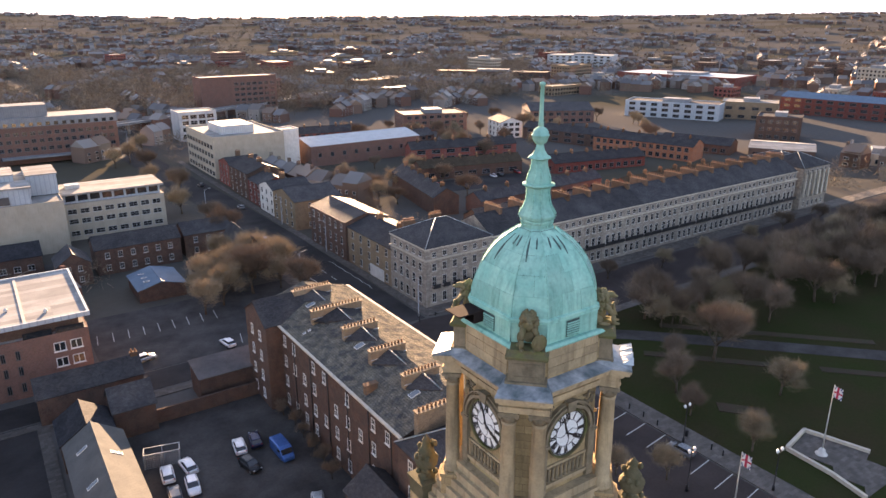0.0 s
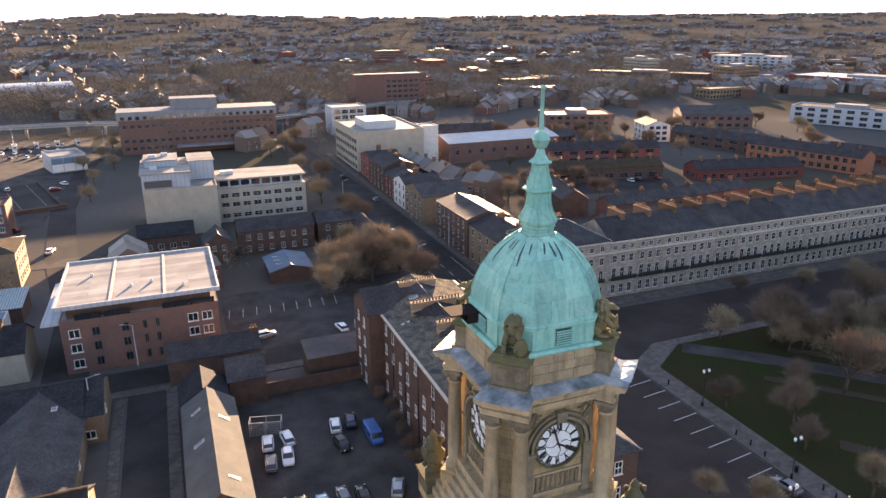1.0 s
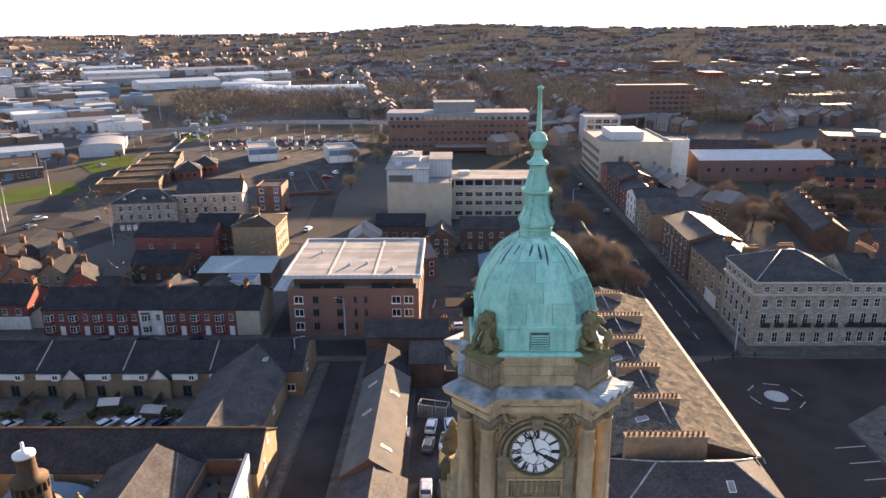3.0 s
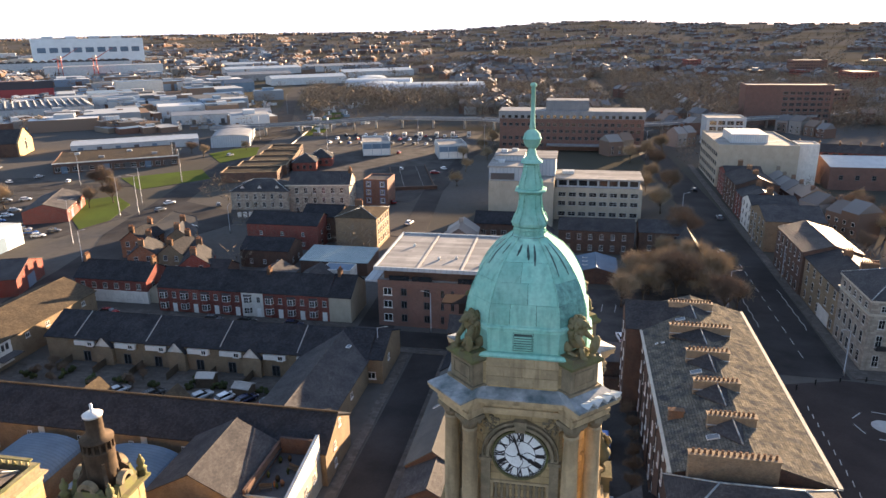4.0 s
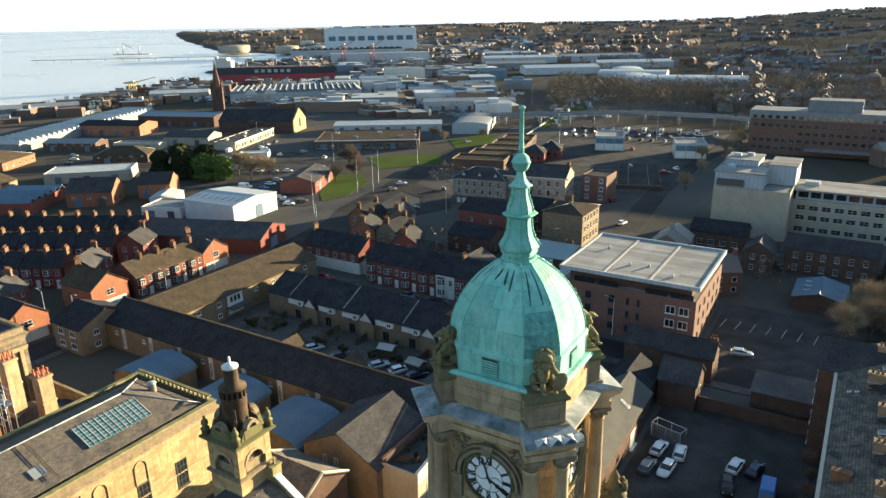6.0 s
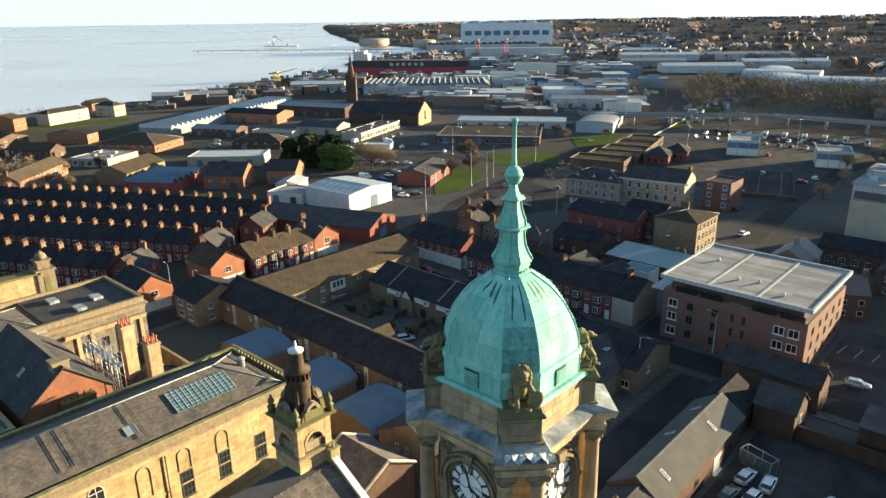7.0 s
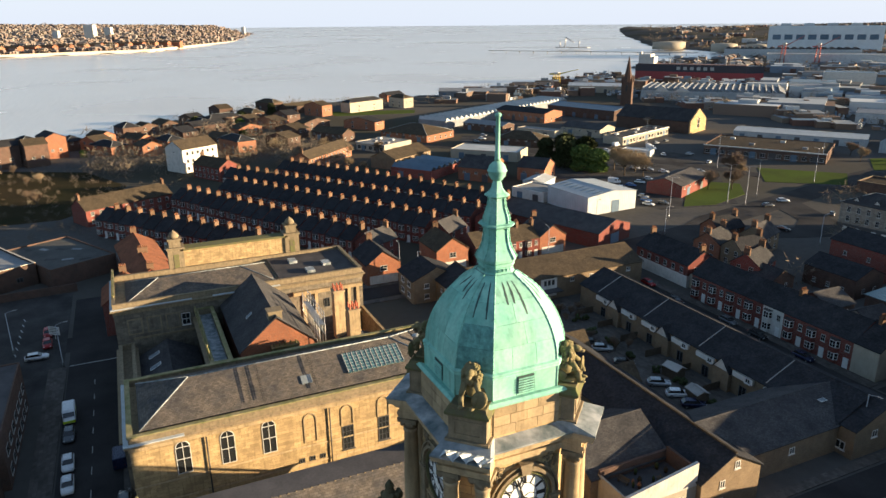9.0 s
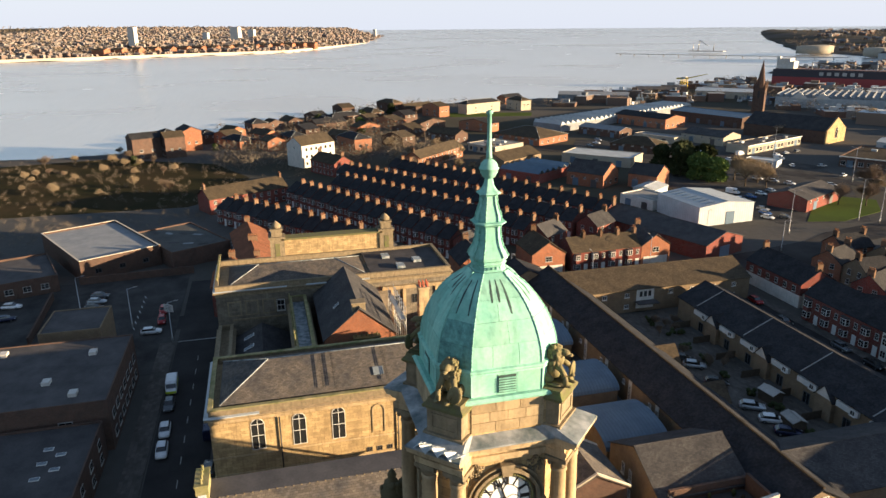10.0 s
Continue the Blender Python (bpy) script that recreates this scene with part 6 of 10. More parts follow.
for i in range(8):
    for z in (1.0, 3.7):
        if not (i in (3, 4) and z < 2):
            window(mc, "E", -20 + 5.6 * i, z, 1.1, 1.0, "casement")
s = Shape().box(-0.08, -2.2, 0.2, 0.1, 2.2, 5.0)
part("white_stair_front", s, RENDER_WHITE, mc, at=pose(7.5, -4.2, 0.6))
for u in (-5.3, -4.2, -3.1):
    window(mc, "E", u, 3.6, 0.7, 1.3, "dark", out=0.1)
part("entrance_canopy", Shape().box(0, -2.6, 2.5, 2.4, 2.6, 2.7), FELT_DARK, mc, at=pose(7.5, -4.2, 0))
s = Shape().box(-0.04, -2.2, 0, 0.04, 2.2, 1.5)
for i in range(8):
    solid("garden_fence", s, BARK, "weathered board fence between small gardens", "fence", "garden fences", at=pose(-70 + 7.7 * i, 99.6, 0))
rng = random.Random(12)
for i in range(9):
    w, q = rng.uniform(2.0, 4.5), rng.uniform(0.9, 1.6)
    s = Shape()
    for n in range(14):
        blob(s, (rng.uniform(-w / 2, w / 2), rng.uniform(-0.35, 0.35), rng.uniform(0.3, q)), (0.45, 0.4, 0.4), n=6, k=5)
    solid("garden_hedge", s, LEAF, "dark clipped evergreen garden hedge", "hedge", "garden hedges", at=pose(-73 + 6.4 * i + rng.uniform(-1, 1), 95.6 + rng.uniform(-1.5, 1.5), 0, 0, 0, rng.choice((0, 90))))
for x, y, q in ((-38.5, 97.0, 8), (-30.0, 94.5, -6)):
    k = thing("garden_shed", x, y, 0, q, "small garden shed with a pale felt roof", "shed", "garden sheds")
    part("wall", wall_shape("gx", 3.2, 2.4, 2.0, 0.5), BARK, k)
    part("roof", roof_shape("gx", 3.2, 2.4, 2.0, 0.5, 0.15, 0.15), [CONCRETE, LEADFLASH], k)
me_ = mews("mews_corner", -96.5, 72.5, 9.5, 12, 5.8, "gx", 2.6, TILE_DARK, "buff brick corner block with white bays")
windows(me_, "S", 2, (1.0, 3.6), 1.8, 1.3, "casement", 0.8)
windows(me_, "E", 2, (1.0, 3.6), 1.2, 1.2, "casement", 0.8)
md = mews("mews_link", -15.6, 93.2, 12.4, 30.6, 4.8, "gy", 2.8, SLATE, "brown brick link range with a grey slate roof")
skylight(md, 2.6, 9.8, 6.9, 0, 0)
mg = mews("mews_corner", -11.0, 109.3, 8.6, 13.2, 5.0, "gx", 2.7, TILE_DARK, "buff brick end block with a tiled gable roof")
window(mg, "E", -2.2, 2.9, 1.2, 1.2, "casement")
window(mg, "S", 2.2, 0.9, 1.6, 1.4, "casement")
window(md, "E", -0.4, 2.4, 1.1, 1.1, "casement")
for x, y, l, w in ((-67.5, 65.5, 9.0, 11.0), (-48.6, 65.5, 9.0, 10.5), (-33.2, 64.8, 10.0, 11.5)):
    v = building("barrel_roof_block", "low brick block under a blue-grey barrel roof", "housing block", x, y, l, w, 3.6, "barrel", 1.9, BRICK_BUFF, SHEET_BLUE, 90, "barrel-roofed blocks", over=0.2)
    window(v, "E", 0, 1.0, 1.2, 1.6, "casement")
gb2 = building("coped_gable_block", "slate roof between tall white coped gables", "outbuilding", -20.5, 52.0, 9.5, 9.0, 6.6, "gx", 2.4, BRICK_DARK, SLATE_PALE)
for sx in (-1, 1):
    s = Shape()
    for sg in (1, -1):
        s.rings([[(-0.17, sg * 4.9, 6.5), (0.17, sg * 4.9, 6.5), (0.17, sg * 4.9, 6.7), (-0.17, sg * 4.9, 6.7)], [(-0.17, 0, 9.15), (0.17, 0, 9.15), (0.17, 0, 9.4), (-0.17, 0, 9.4)]])
    part("gable_coping", s, COPING, gb2, at=pose(sx * 4.75, 0, 0))

# ---- red terraces and street houses ----
BAYS = []


def bay_window():
    """White sashes that wrap the three sides of a canted bay."""
    if not BAYS:
        s = Shape().prism([(-1.0, 0.02), (-0.63, -0.79), (0.63, -0.79), (1.0, 0.02)], 0, 1.45)
        for x0, x1 in ((-0.53, -0.05), (0.05, 0.53)):
            s.box(x0, -0.805, 0.12, x1, -0.79, 0.68, 1).box(x0, -0.805, 0.76, x1, -0.79, 1.34, 1)
        for sg in (-1, 1):
            k = len(s.v)
            s.box(-0.3, -0.015, 0.12, 0.3, 0.0, 0.68, 1).box(-0.3, -0.015, 0.76, 0.3, 0.0, 1.34, 1)
            s.turned(pose(sg * 0.815, -0.385, 0, 0, 0, sg * 65.5), k)
        BAYS.append(s.mesh("window", [FRAME_WHITE, GLASS]))
    return BAYS[0]


def terrace_house(w=5.0, d=9.0, h=5.6, rise=2.9, front=BRICK_RED, bay=FRAME_WHITE, cover=TILE_DARK, label="red brick terraced house with white bay windows", group="terraced houses", yard=True, white=False, stack=True, back=True):
    """One house of a row; its front looks towards -y."""
    b = thing("terraced_house", 0, 0, 0, 0, label, "house", group)
    b["w"], b["d"] = w, d
    part("wall", wall_shape("gx", w, d, h, rise), front, b)
    part("roof", roof_shape("gx", w, d, h, rise, 0.25, 0.0), [cover, LEADFLASH], b)
    if stack:
        chimney(b, w / 2 - 0.02, 0.0, h + rise, 0.75, 1.5, 1.25 if yard else 0.8, 4)
    s = Shape()
    s.prism([(-0.95, 0.02), (-0.6, -0.75), (0.6, -0.75), (0.95, 0.02)], 0.4, 5.1)
    k = part("bay", s, front if not white else RENDER_WHITE, b, at=pose(-1.1, -d / 2, 0))
    for z in (1.0, 3.5):
        part("window", bay_window(), None, k, at=pose(0, 0, z))
    s = Shape().prism([(-1.05, 0.02), (-0.68, -0.85), (0.68, -0.85), (1.05, 0.02)], 5.1, 5.3)
    part("bay_roof", s, FELT_DARK, k)
    window(b, "S", 1.5, 3.5, 0.9, 1.4, "far")
    door(b, "S", 1.5, 0.9, 2.1, True)
    if yard and back:
        part("back_addition", wall_shape("mono", 2.6, 4.2, 3.6, 1.4).turned(pose(1.1, d / 2 + 2.1, 0, 0, 0, 180), 0), BRICK_DARK, b)
        part("back_roof", roof_shape("mono", 2.6, 4.2, 3.6, 1.4, 0.1, 0.1).turned(pose(1.1, d / 2 + 2.1, 0, 0, 0, 180), 0), [cover, LEADFLASH], b)
    return b


def row(first, a, b_, n, flip=False):
    """Lines up n copies of a house from point a to point b_."""
    ax_, ay, bx, by = *a, *b_
    turn = math.degrees(math.atan2(by - ay, bx - ax_)) + (180 if flip else 0)
    out = []
    for i in range(n):
        t = (i + 0.5) / n
        m = pose(ax_ + (bx - ax_) * t, ay + (by - ay) * t, 0, 0, 0, turn)
        if first.get("placed"):
            out.append(copy_thing(first, m))
        else:
            first.matrix_basis = m
            first["placed"] = 1
            out.append(first)
    return out


t1 = terrace_house(5.0, 8.6, 5.6, 2.7, BRICK_RED, cover=TILE_DARK, back=False)
row(t1, (-190, 1.5), (-139.5, 40.0), 12)
row(t1, (-209, 25.5), (-131.6, 67.5), 16)
row(t1, (-217, 42.5), (-135, 91.0), 18)
row(t1, (-238.5, 47), (-140, 108.5), 22)
row(t1, (-245, 70), (-147, 123.5), 21)


def gable_house(x, y, w, d, h, rise, wall, cover, turn, label, kind="gy", group="street houses", shop=False, stacks=1, cat="house"):
    b = building("house", label, cat, x, y, w, d, h, kind, rise, wall, cover, turn, group)
    if shop:
        part("shop_front", Shape().box(-w * 0.42, -0.12, 0.3, w * 0.42, 0, 2.5), RENDER_WHITE, b, at=pose(0, -d / 2, 0))
        window(b, "S", 0, 3.6, 1.9, 1.4, "far")
        windows(b, "E", max(2, int(d / 4)), (0.9, 3.5), 1.0, 1.4, "far")
    else:
        windows(b, "S", max(1, int(w / 3)), (0.9, 3.5), 1.1, 1.4, "far", 0.6)
        windows(b, "E", max(1, int(d / 3.5)), (0.9, 3.5), 1.1, 1.4, "far", 0.6)
    for i in range(stacks):
        if kind == "gy":
            chimney(b, 0, d / 2 - 0.5 - i * (d - 1), h + rise, 1.5, 0.7, 1.2, 4)
        else:
            chimney(b, w / 2 - 0.5 - i * (w - 1), 0, h + rise, 0.7, 1.5, 1.2, 4)
    return b


# corner shops whose gables face the street, houses between them
gable_house(-113.6, 65.0, 9.0, 11.5, 5.6, 3.2, BRICK_ORANGE, TILE_DARK, 90, "orange-red corner house with a white shop front", shop=True)
gable_house(-115.6, 85.2, 9.4, 12.0, 5.8, 3.2, BRICK_ORANGE, TILE_BROWN, 90, "orange-red corner house with a white shop front", shop=True)
t2 = terrace_house(5.2, 9.0, 5.6, 2.8, BRICK_RED, cover=TILE_BROWN, label="red brick terraced house with a brown tiled roof", group="street houses")
row(t2, (-113.5, 91.5), (-114.0, 112.0), 4)
gable_house(-115.0, 116.6, 8.6, 11.0, 5.6, 3.0, BRICK_ORANGE, SLATE, 90, "orange brick gabled corner house with a shop", shop=True)
for x, y, n in ((-126, 42.5, 1), (-129, 70.5, 1), (-131, 93.5, 1), (-136.5, 112, 1)):
    gable_house(x, y, 7.5, 9.5, 5.4, 2.8, BRICK_RED, SLATE, 30, "brick end-of-terrace house with a rendered gable")
gable_house(-109.4, 5.4, 11.2, 9.2, 7.2, 3.4, BRICK_RED, TILE_RED, 0, "dark red corner house with white windows and a red tiled roof", "gx", stacks=2)
gable_house(-124.0, 10.4, 15.0, 10.5, 6.4, 3.2, BRICK_RED, TILE_RED, 6, "red brick house with a red tiled roof and tall stacks", "gx", stacks=2)
gable_house(-143.5, 9.5, 21.0, 10.0, 5.8, 3.0, BRICK_RED, TILE_RED, 6, "long red brick house with a red tiled roof", "gx", stacks=2)
gable_house(-211, 6.5, 31, 10, 5.6, 3.2, BRICK_RED, TILE_BROWN, 117, "long red brick house row with a brown tiled roof", "gx", stacks=2)
gable_house(-262, 44, 18, 10, 5.8, 3.0, BRICK_RED, TILE_BROWN, 30, "red brick house with a tiled roof", "gx", stacks=2)
gable_house(-274, 95, 40, 9, 5.4, 2.8, BRICK_ORANGE, TILE_BROWN, 135, "orange brick house row with a tiled roof", "gx", stacks=2)

# red row facing the courtyard housing
t3 = terrace_house(5.2, 9.6, 6.0, 3.2, BRICK_RED, cover=TILE_DARK, label="red brick terraced house with white windows", group="red street row", yard=False, stack=False)
row(t3, (-67.5, 133.2), (-46.7, 133.2), 4)
row(t3, (-41.5, 133.2), (-25.9, 133.2), 3)
t4 = terrace_house(5.2, 9.6, 6.0, 3.2, RENDER_WHITE, cover=TILE_DARK, label="white painted terraced house with white windows", group="red street row", white=True, yard=False)
row(t4, (-46.7, 133.2), (-41.5, 133.2), 1)
eg = building("end_gable_wall", "grey rendered end house of the red row", "house", -23.4, 134.0, 5.0, 11.4, 6.0, "gx", 3.2, RENDER_CREAM, TILE_DARK)
chimney(eg, -1.5, 0, 9.2, 0.75, 1.5, 1.2, 4)
wg = gable_house(-82.0, 136.5, 19, 9.5, 5.8, 3.0, BRICK_RED, TILE_DARK, 0, "red brick house over a white painted ground floor", "gx", stacks=2)
part("white_ground_floor", Shape().box(-9.55, -0.1, 0, 9.55, 0, 3.0).box(9.5, 0, 0, 9.6, 9.5, 3.0), RENDER_WHITE, wg, at=pose(0, -4.75, 0))
part("low_wing", roof_shape("gy", 7, 7, 3.0, 2.4).turned(pose(0, 0, 0), 0), [SLATE, LEADFLASH], wg, at=pose(12.5, -0.5, 0))
part("low_wing_wall", wall_shape("gy", 7, 7, 3.0, 2.4), RENDER_CREAM, wg, at=pose(12.5, -0.5, 0))
for i, (x, y) in enumerate(((-88, 156), (-79, 158), (-70, 151), (-97, 168), (-87, 172))):
    gable_house(x, y, 7.5, 10, 5.2, 2.8, (BRICK_ORANGE, BRICK_BUFF, BRICK_RED)[i % 3], (SLATE, TILE_DARK)[i % 2], 0 if i % 2 else 20, "small brick house with a tall gable and stacks", stacks=2)
for i, (x, y, w, d, h, wall, cov, kind) in enumerate(((-56, 166, 14, 10, 5.0, BRICK_DARK, TILE_DARK, "gx"), (-58, 184, 22, 12, 7.5, BRICK_RED, TILE_DARK, "gx"), (-66, 150, 12, 8, 3.4, BRICK_DARK, SLATE, "gx"), (-47, 148, 9, 8, 3.4, BRICK_DARK, SLATE, "gy"), (-36, 147, 8, 8, 3.6, RENDER_CREAM, SLATE, "gy"))):
    b = building("outbuilding", "dark brick back building with a pitched roof", "outbuilding", x, y, w, d, h, kind, 2.2, wall, cov)
    windows(b, "E", 2, (1.2,) if h < 6 else (1.2, 4.2), 0.9, 1.2, "far")
    windows(b, "S", 3, (1.2,) if h < 6 else (1.2, 4.2), 0.9, 1.2, "far")

# ---- pale hotel row on the main junction ----
h1 = building("hotel_wing", "grey stone hotel wing with a dark shop front and dormers", "hotel", -80.5, 216.5, 20.0, 13, 9.6, "hip", 3.0, STUCCO, SLATE, 8)
windows(h1, "S", 6, (4.0, 6.9), 1.1, 1.8, "far")
windows(h1, "W", 3, (4.0, 6.9), 1.1, 1.8, "far")
part("shop_front", Shape().box(-10.3, -0.2, 0.1, 10.3, 0, 3.2), FRAME_DARK, h1, at=pose(0, -6.5, 0))
for u in (-7.5, -5.5, -3.5, 1.0, 4.0):
    part("shop_window", Shape().box(-0.7, -0.26, 0.5, 0.7, -0.2, 2.4), RENDER_WHITE, h1, at=pose(u, -6.5, 0))
for u in (-6, 0, 6):
    k = porch_gable(h1, u, -5.4, 10.4, 1.8, 1.2, 2.4, SLATE, RENDER_WHITE)
h2 = building("hotel", "tall grey stone hotel with a plain gable", "hotel", -61.2, 222.6, 21, 14, 11.0, "gx", 3.4, STUCCO, SLATE, 9)
windows(h2, "S", 6, (1.2, 4.8, 8.2), 1.2, 2.0, "far")
windows(h2, "E", 2, (4.8,), 1.1, 1.7, "far")
part("cornice", Shape().box(-11.7, -0.35, 10.8, 11.7, 0, 11.2), COPING, h2, at=pose(0, -7, 0))
chimney(h2, 10.0, 0, 14.4, 0.9, 2.2, 1.0, 5)
h3 = building("corner_house", "brown stone corner house with white window bays", "house", -36.2, 188.5, 12.5, 14.0, 9.4, "hip", 1.6, BRICK_BUFF, TILE_BROWN)
windows(h3, "E", 5, (1.2, 4.2, 7.0), 1.2, 1.8, "far", 0.7)
chimney(h3, -2.0, 3.0, 10.2, 2.4, 0.8, 2.0, 5)
h4 = building("corner_house_wing", "dark brick wing beside the corner house", "house", -49.0, 192.0, 12, 11, 8.0, "gx", 2.4, BRICK_DARK, TILE_DARK)
windows(h4, "S", 2, (1.2, 4.2), 1.0, 1.6, "far")
building("glass_roof_shed", "low shed under a long blue-green glazed roof", "shed", -35.4, 164.0, 18.5, 11, 3.6, "mono", 0.8, BRICK_DARK, GLASSROOF)
building("white_annexe", "small white flat-roofed annexe", "annexe", -31.5, 152.0, 7.5, 5.5, 4.6, "flat", 0, RENDER_WHITE, SHEET_BLUE, parapet=0.1)

# ---- offices beyond the flats ----
wo = building("office_tower_wing", "cream office block with pale blue-grey upper storeys", "office", 9.4, 226.0, 21.0, 24, 14.5, "flat", 0, RENDER_CREAM, FELT, parapet=0.2)
part("plant_storey", Shape().box(-10.5, -11.5, 14.702, 3.0, 11.8, 19.0), CLADDING, wo)
part("plant_roof", Shape().box(-10.9, -11.9, 19.002, 3.4, 12.2, 19.5), FELT, wo)
part("lift_house", Shape().box(-9.5, -2, 19.502, 0, 10, 21.2), CLADDING, wo)
part("lift_house_roof", Shape().box(-9.8, -2.3, 21.202, 0.3, 10.3, 21.5), FELT, wo)
part("upper_block", Shape().box(3.002, -2.0, 14.702, 10.6, 11.9, 20.4), CLADDING, wo)
part("upper_roof", Shape().box(2.9, -2.3, 20.402, 10.9, 12.2, 20.75), FELT, wo)
part("louvre_band", Shape().box(-9.8, -12.12, 15.2, -2.2, -11.52, 17.2), FRAME_DARK, wo)
for x, y in ((-7, 4), (-3.5, 6), (-7, -5)):
    part("plant_unit", Shape().box(-1, -0.8, 0, 1, 0.8, 0.9), SHEET_WHITE, wo, at=pose(x, y, 21.5 if y > 0 else 19.5))
wl2 = building("office_wing", "cream office wing with a recessed top floor", "office", 34.2, 231.0, 28.4, 15, 11.0, "flat", 0, RENDER_CREAM, FELT, parapet=0.0)
windows(wl2, "S", 8, (1.4, 5.0, 8.0), 2.5, 1.5, "far", 0.8)
windows(wl2, "E", 3, (1.4, 5.0, 8.0), 1.7, 1.5, "far_dark", 0.8)
part("attic_storey", Shape().box(-13.6, -6.4, 11.002, 13.4, 7.2, 13.6), CLADDING, wl2)
part("attic_roof", Shape().box(-14.4, -7.7, 13.602, 14.4, 7.7, 14.1), FELT, wl2)
for x in range(8):
    part("attic_window", Shape().box(-1.3, -0.06, 0.3, 1.3, 0, 2.1), GLASS, wl2, at=pose(-11.6 + 3.3 * x, -6.42, 11.3))
part("rooftop_unit", Shape().box(-3, -1.6, 14.102, 1, 1.6, 15.2), SHEET_WHITE, wl2, at=pose(-9, 1, 0))
bo = building("brick_office", "long brown-brick office block with bands of dark windows", "office", 23.4, 372.0, 74, 17, 18.6, "flat", 0, BRICK_OFFICE, FELT_DARK, parapet=0.3)
windows(bo, "S", 22, (2.0, 5.6, 9.2, 12.6), 2.0, 1.6, "far_dark", 1.0, skip={(i, 2) for i in (0, 1, 2, 3, 4, 5)})
part("top_storey", Shape().box(-37.6, -9.0, 16.4, 37.6, 9.0, 20.4), SHEET_GREY, bo)
for x in range(22):
    part("clerestory_window", Shape().box(-0.85, -0.06, 0, 0.85, 0, 1.5), GLASS, bo, at=pose(-35 + 3.33 * x, -9.0, 16.7))
part("plant_room", Shape().box(-13, -6, 20.402, 9, 6, 25.6), SHEET_GREY, bo)
part("entrance_roof", Shape().box(-12, -6, 3.0, 36, 0, 3.6), SHEET_GREY, bo, at=pose(0, -8.6, 0))
# low rows before the offices
lr = building("cottage_row", "dark brick cottage row with white windows", "house", 4.0, 203.0, 15, 9, 4.6, "gx", 2.6, BRICK_DARK, TILE_DARK)
windows(lr, "S", 4, (1.0, ), 1.6, 1.5, "far")
rl = building("red_school_block", "long dark red brick block with a slate roof", "school", 33.0, 191.5, 21, 9.0, 6.8, "gx", 2.4, BRICK_DARK, SLATE)
windows(rl, "S", 6, (1.0, 4.2), 1.1, 1.6, "far")
rl2 = building("red_house", "dark red brick house with white windows", "house", 51.5, 193.5, 13, 9, 6.4, "gx", 2.4, BRICK_DARK, SLATE)
windows(rl2, "S", 3, (1.0, 4.0), 1.1, 1.6, "far")
rl3 = building("villa", "small red brick villa with a tall gable", "house", 17.0, 186.5, 7.5, 9, 5.6, "gy", 2.8, BRICK_DARK, SLATE)
windows(rl3, "S", 2, (1.0, 3.8), 1.0, 1.4, "far")
bs = building("blue_roof_shed", "small shed with a pale blue sheet roof", "shed", 32.6, 168.0, 10.5, 12.5, 3.0, "gy", 1.4, BRICK_DARK, SHEET_BLUE)
for y in (-3, 0, 3):
    skylight(bs, -2.6, y, 3.9, 0, 0, 1.6, 0.7)
building("golden_roof_house", "brick house whose steep slate roof catches the sun", "house", 57.2, 177.0, 6.4, 18, 4.8, "gy", 4.2, BRICK_DARK, SLATE)
pb = building("small_white_house", "small pale rendered house among trees", "house", 44.5, 170.0, 6.5, 5, 3.4, "gx", 1.6, RENDER_CREAM, SLATE)

# ---- Georgian terrace on the square and its corner pavilion ----
def bay_of(n, x, w, label, h=13.8, d=14.0, y=122.6, rise=3.6, style="far"):
    b = building("georgian_house", label, "house", x, y + d / 2, w, d, h, "gx", rise, STUCCO, SLATE, 0, "terrace on the square", over=0.2, along=0.0)
    windows(b, "S", n, (1.0, 5.0), 1.15, 2.3, style, 0.4)
    windows(b, "S", n, (8.6,), 1.15, 1.8, style, 0.4)
    windows(b, "S", n, (11.7,), 1.1, 1.2, style, 0.4)
    part("cornice", Shape().box(-w / 2, -0.5, 11.05, w / 2, 0, 11.35), COPING, b, at=pose(0, -d / 2, 0))
    part("eaves_cornice", Shape().box(-w / 2, -0.35, 13.45, w / 2, 0, 13.79), COPING, b, at=pose(0, -d / 2, 0))
    part("balcony", Shape().box(-w / 2 + 0.3, -1.0, 4.5, w / 2 - 0.3, 0, 4.62).box(-w / 2 + 0.3, -1.0, 4.62, w / 2 - 0.3, -0.95, 5.5), BLACK_METAL, b, "black iron balcony rail", at=pose(0, -d / 2, 0))
    part("chimney", chimney_shape(0.9, 6.0, 1.5, 9), [STACK, TERRACOTTA], b, "long brick stack with clay pots", at=pose(w / 2 - 0.5, 1.5, h + rise - 0.6))
    return b


cp = building("corner_pavilion", "grey stone corner pavilion of the square, hipped slate roof", "house", 89.5, 130.0, 18.5, 15.5, 14.2, "hip", 4.0, STUCCO, SLATE, group="terrace on the square", over=0.2)
windows(cp, "S", 6, (1.0, 5.0), 1.15, 2.3, "far", 0.8)
windows(cp, "S", 6, (8.6,), 1.15, 1.8, "far", 0.8)
windows(cp, "S", 6, (11.9,), 1.1, 1.2, "far", 0.8)
windows(cp, "W", 5, (1.0, 5.0), 1.15, 2.3, "far", 0.8)
windows(cp, "W", 5, (8.6,), 1.15, 1.8, "far", 0.8)
windows(cp, "W", 5, (11.9,), 1.1, 1.2, "far", 0.8)
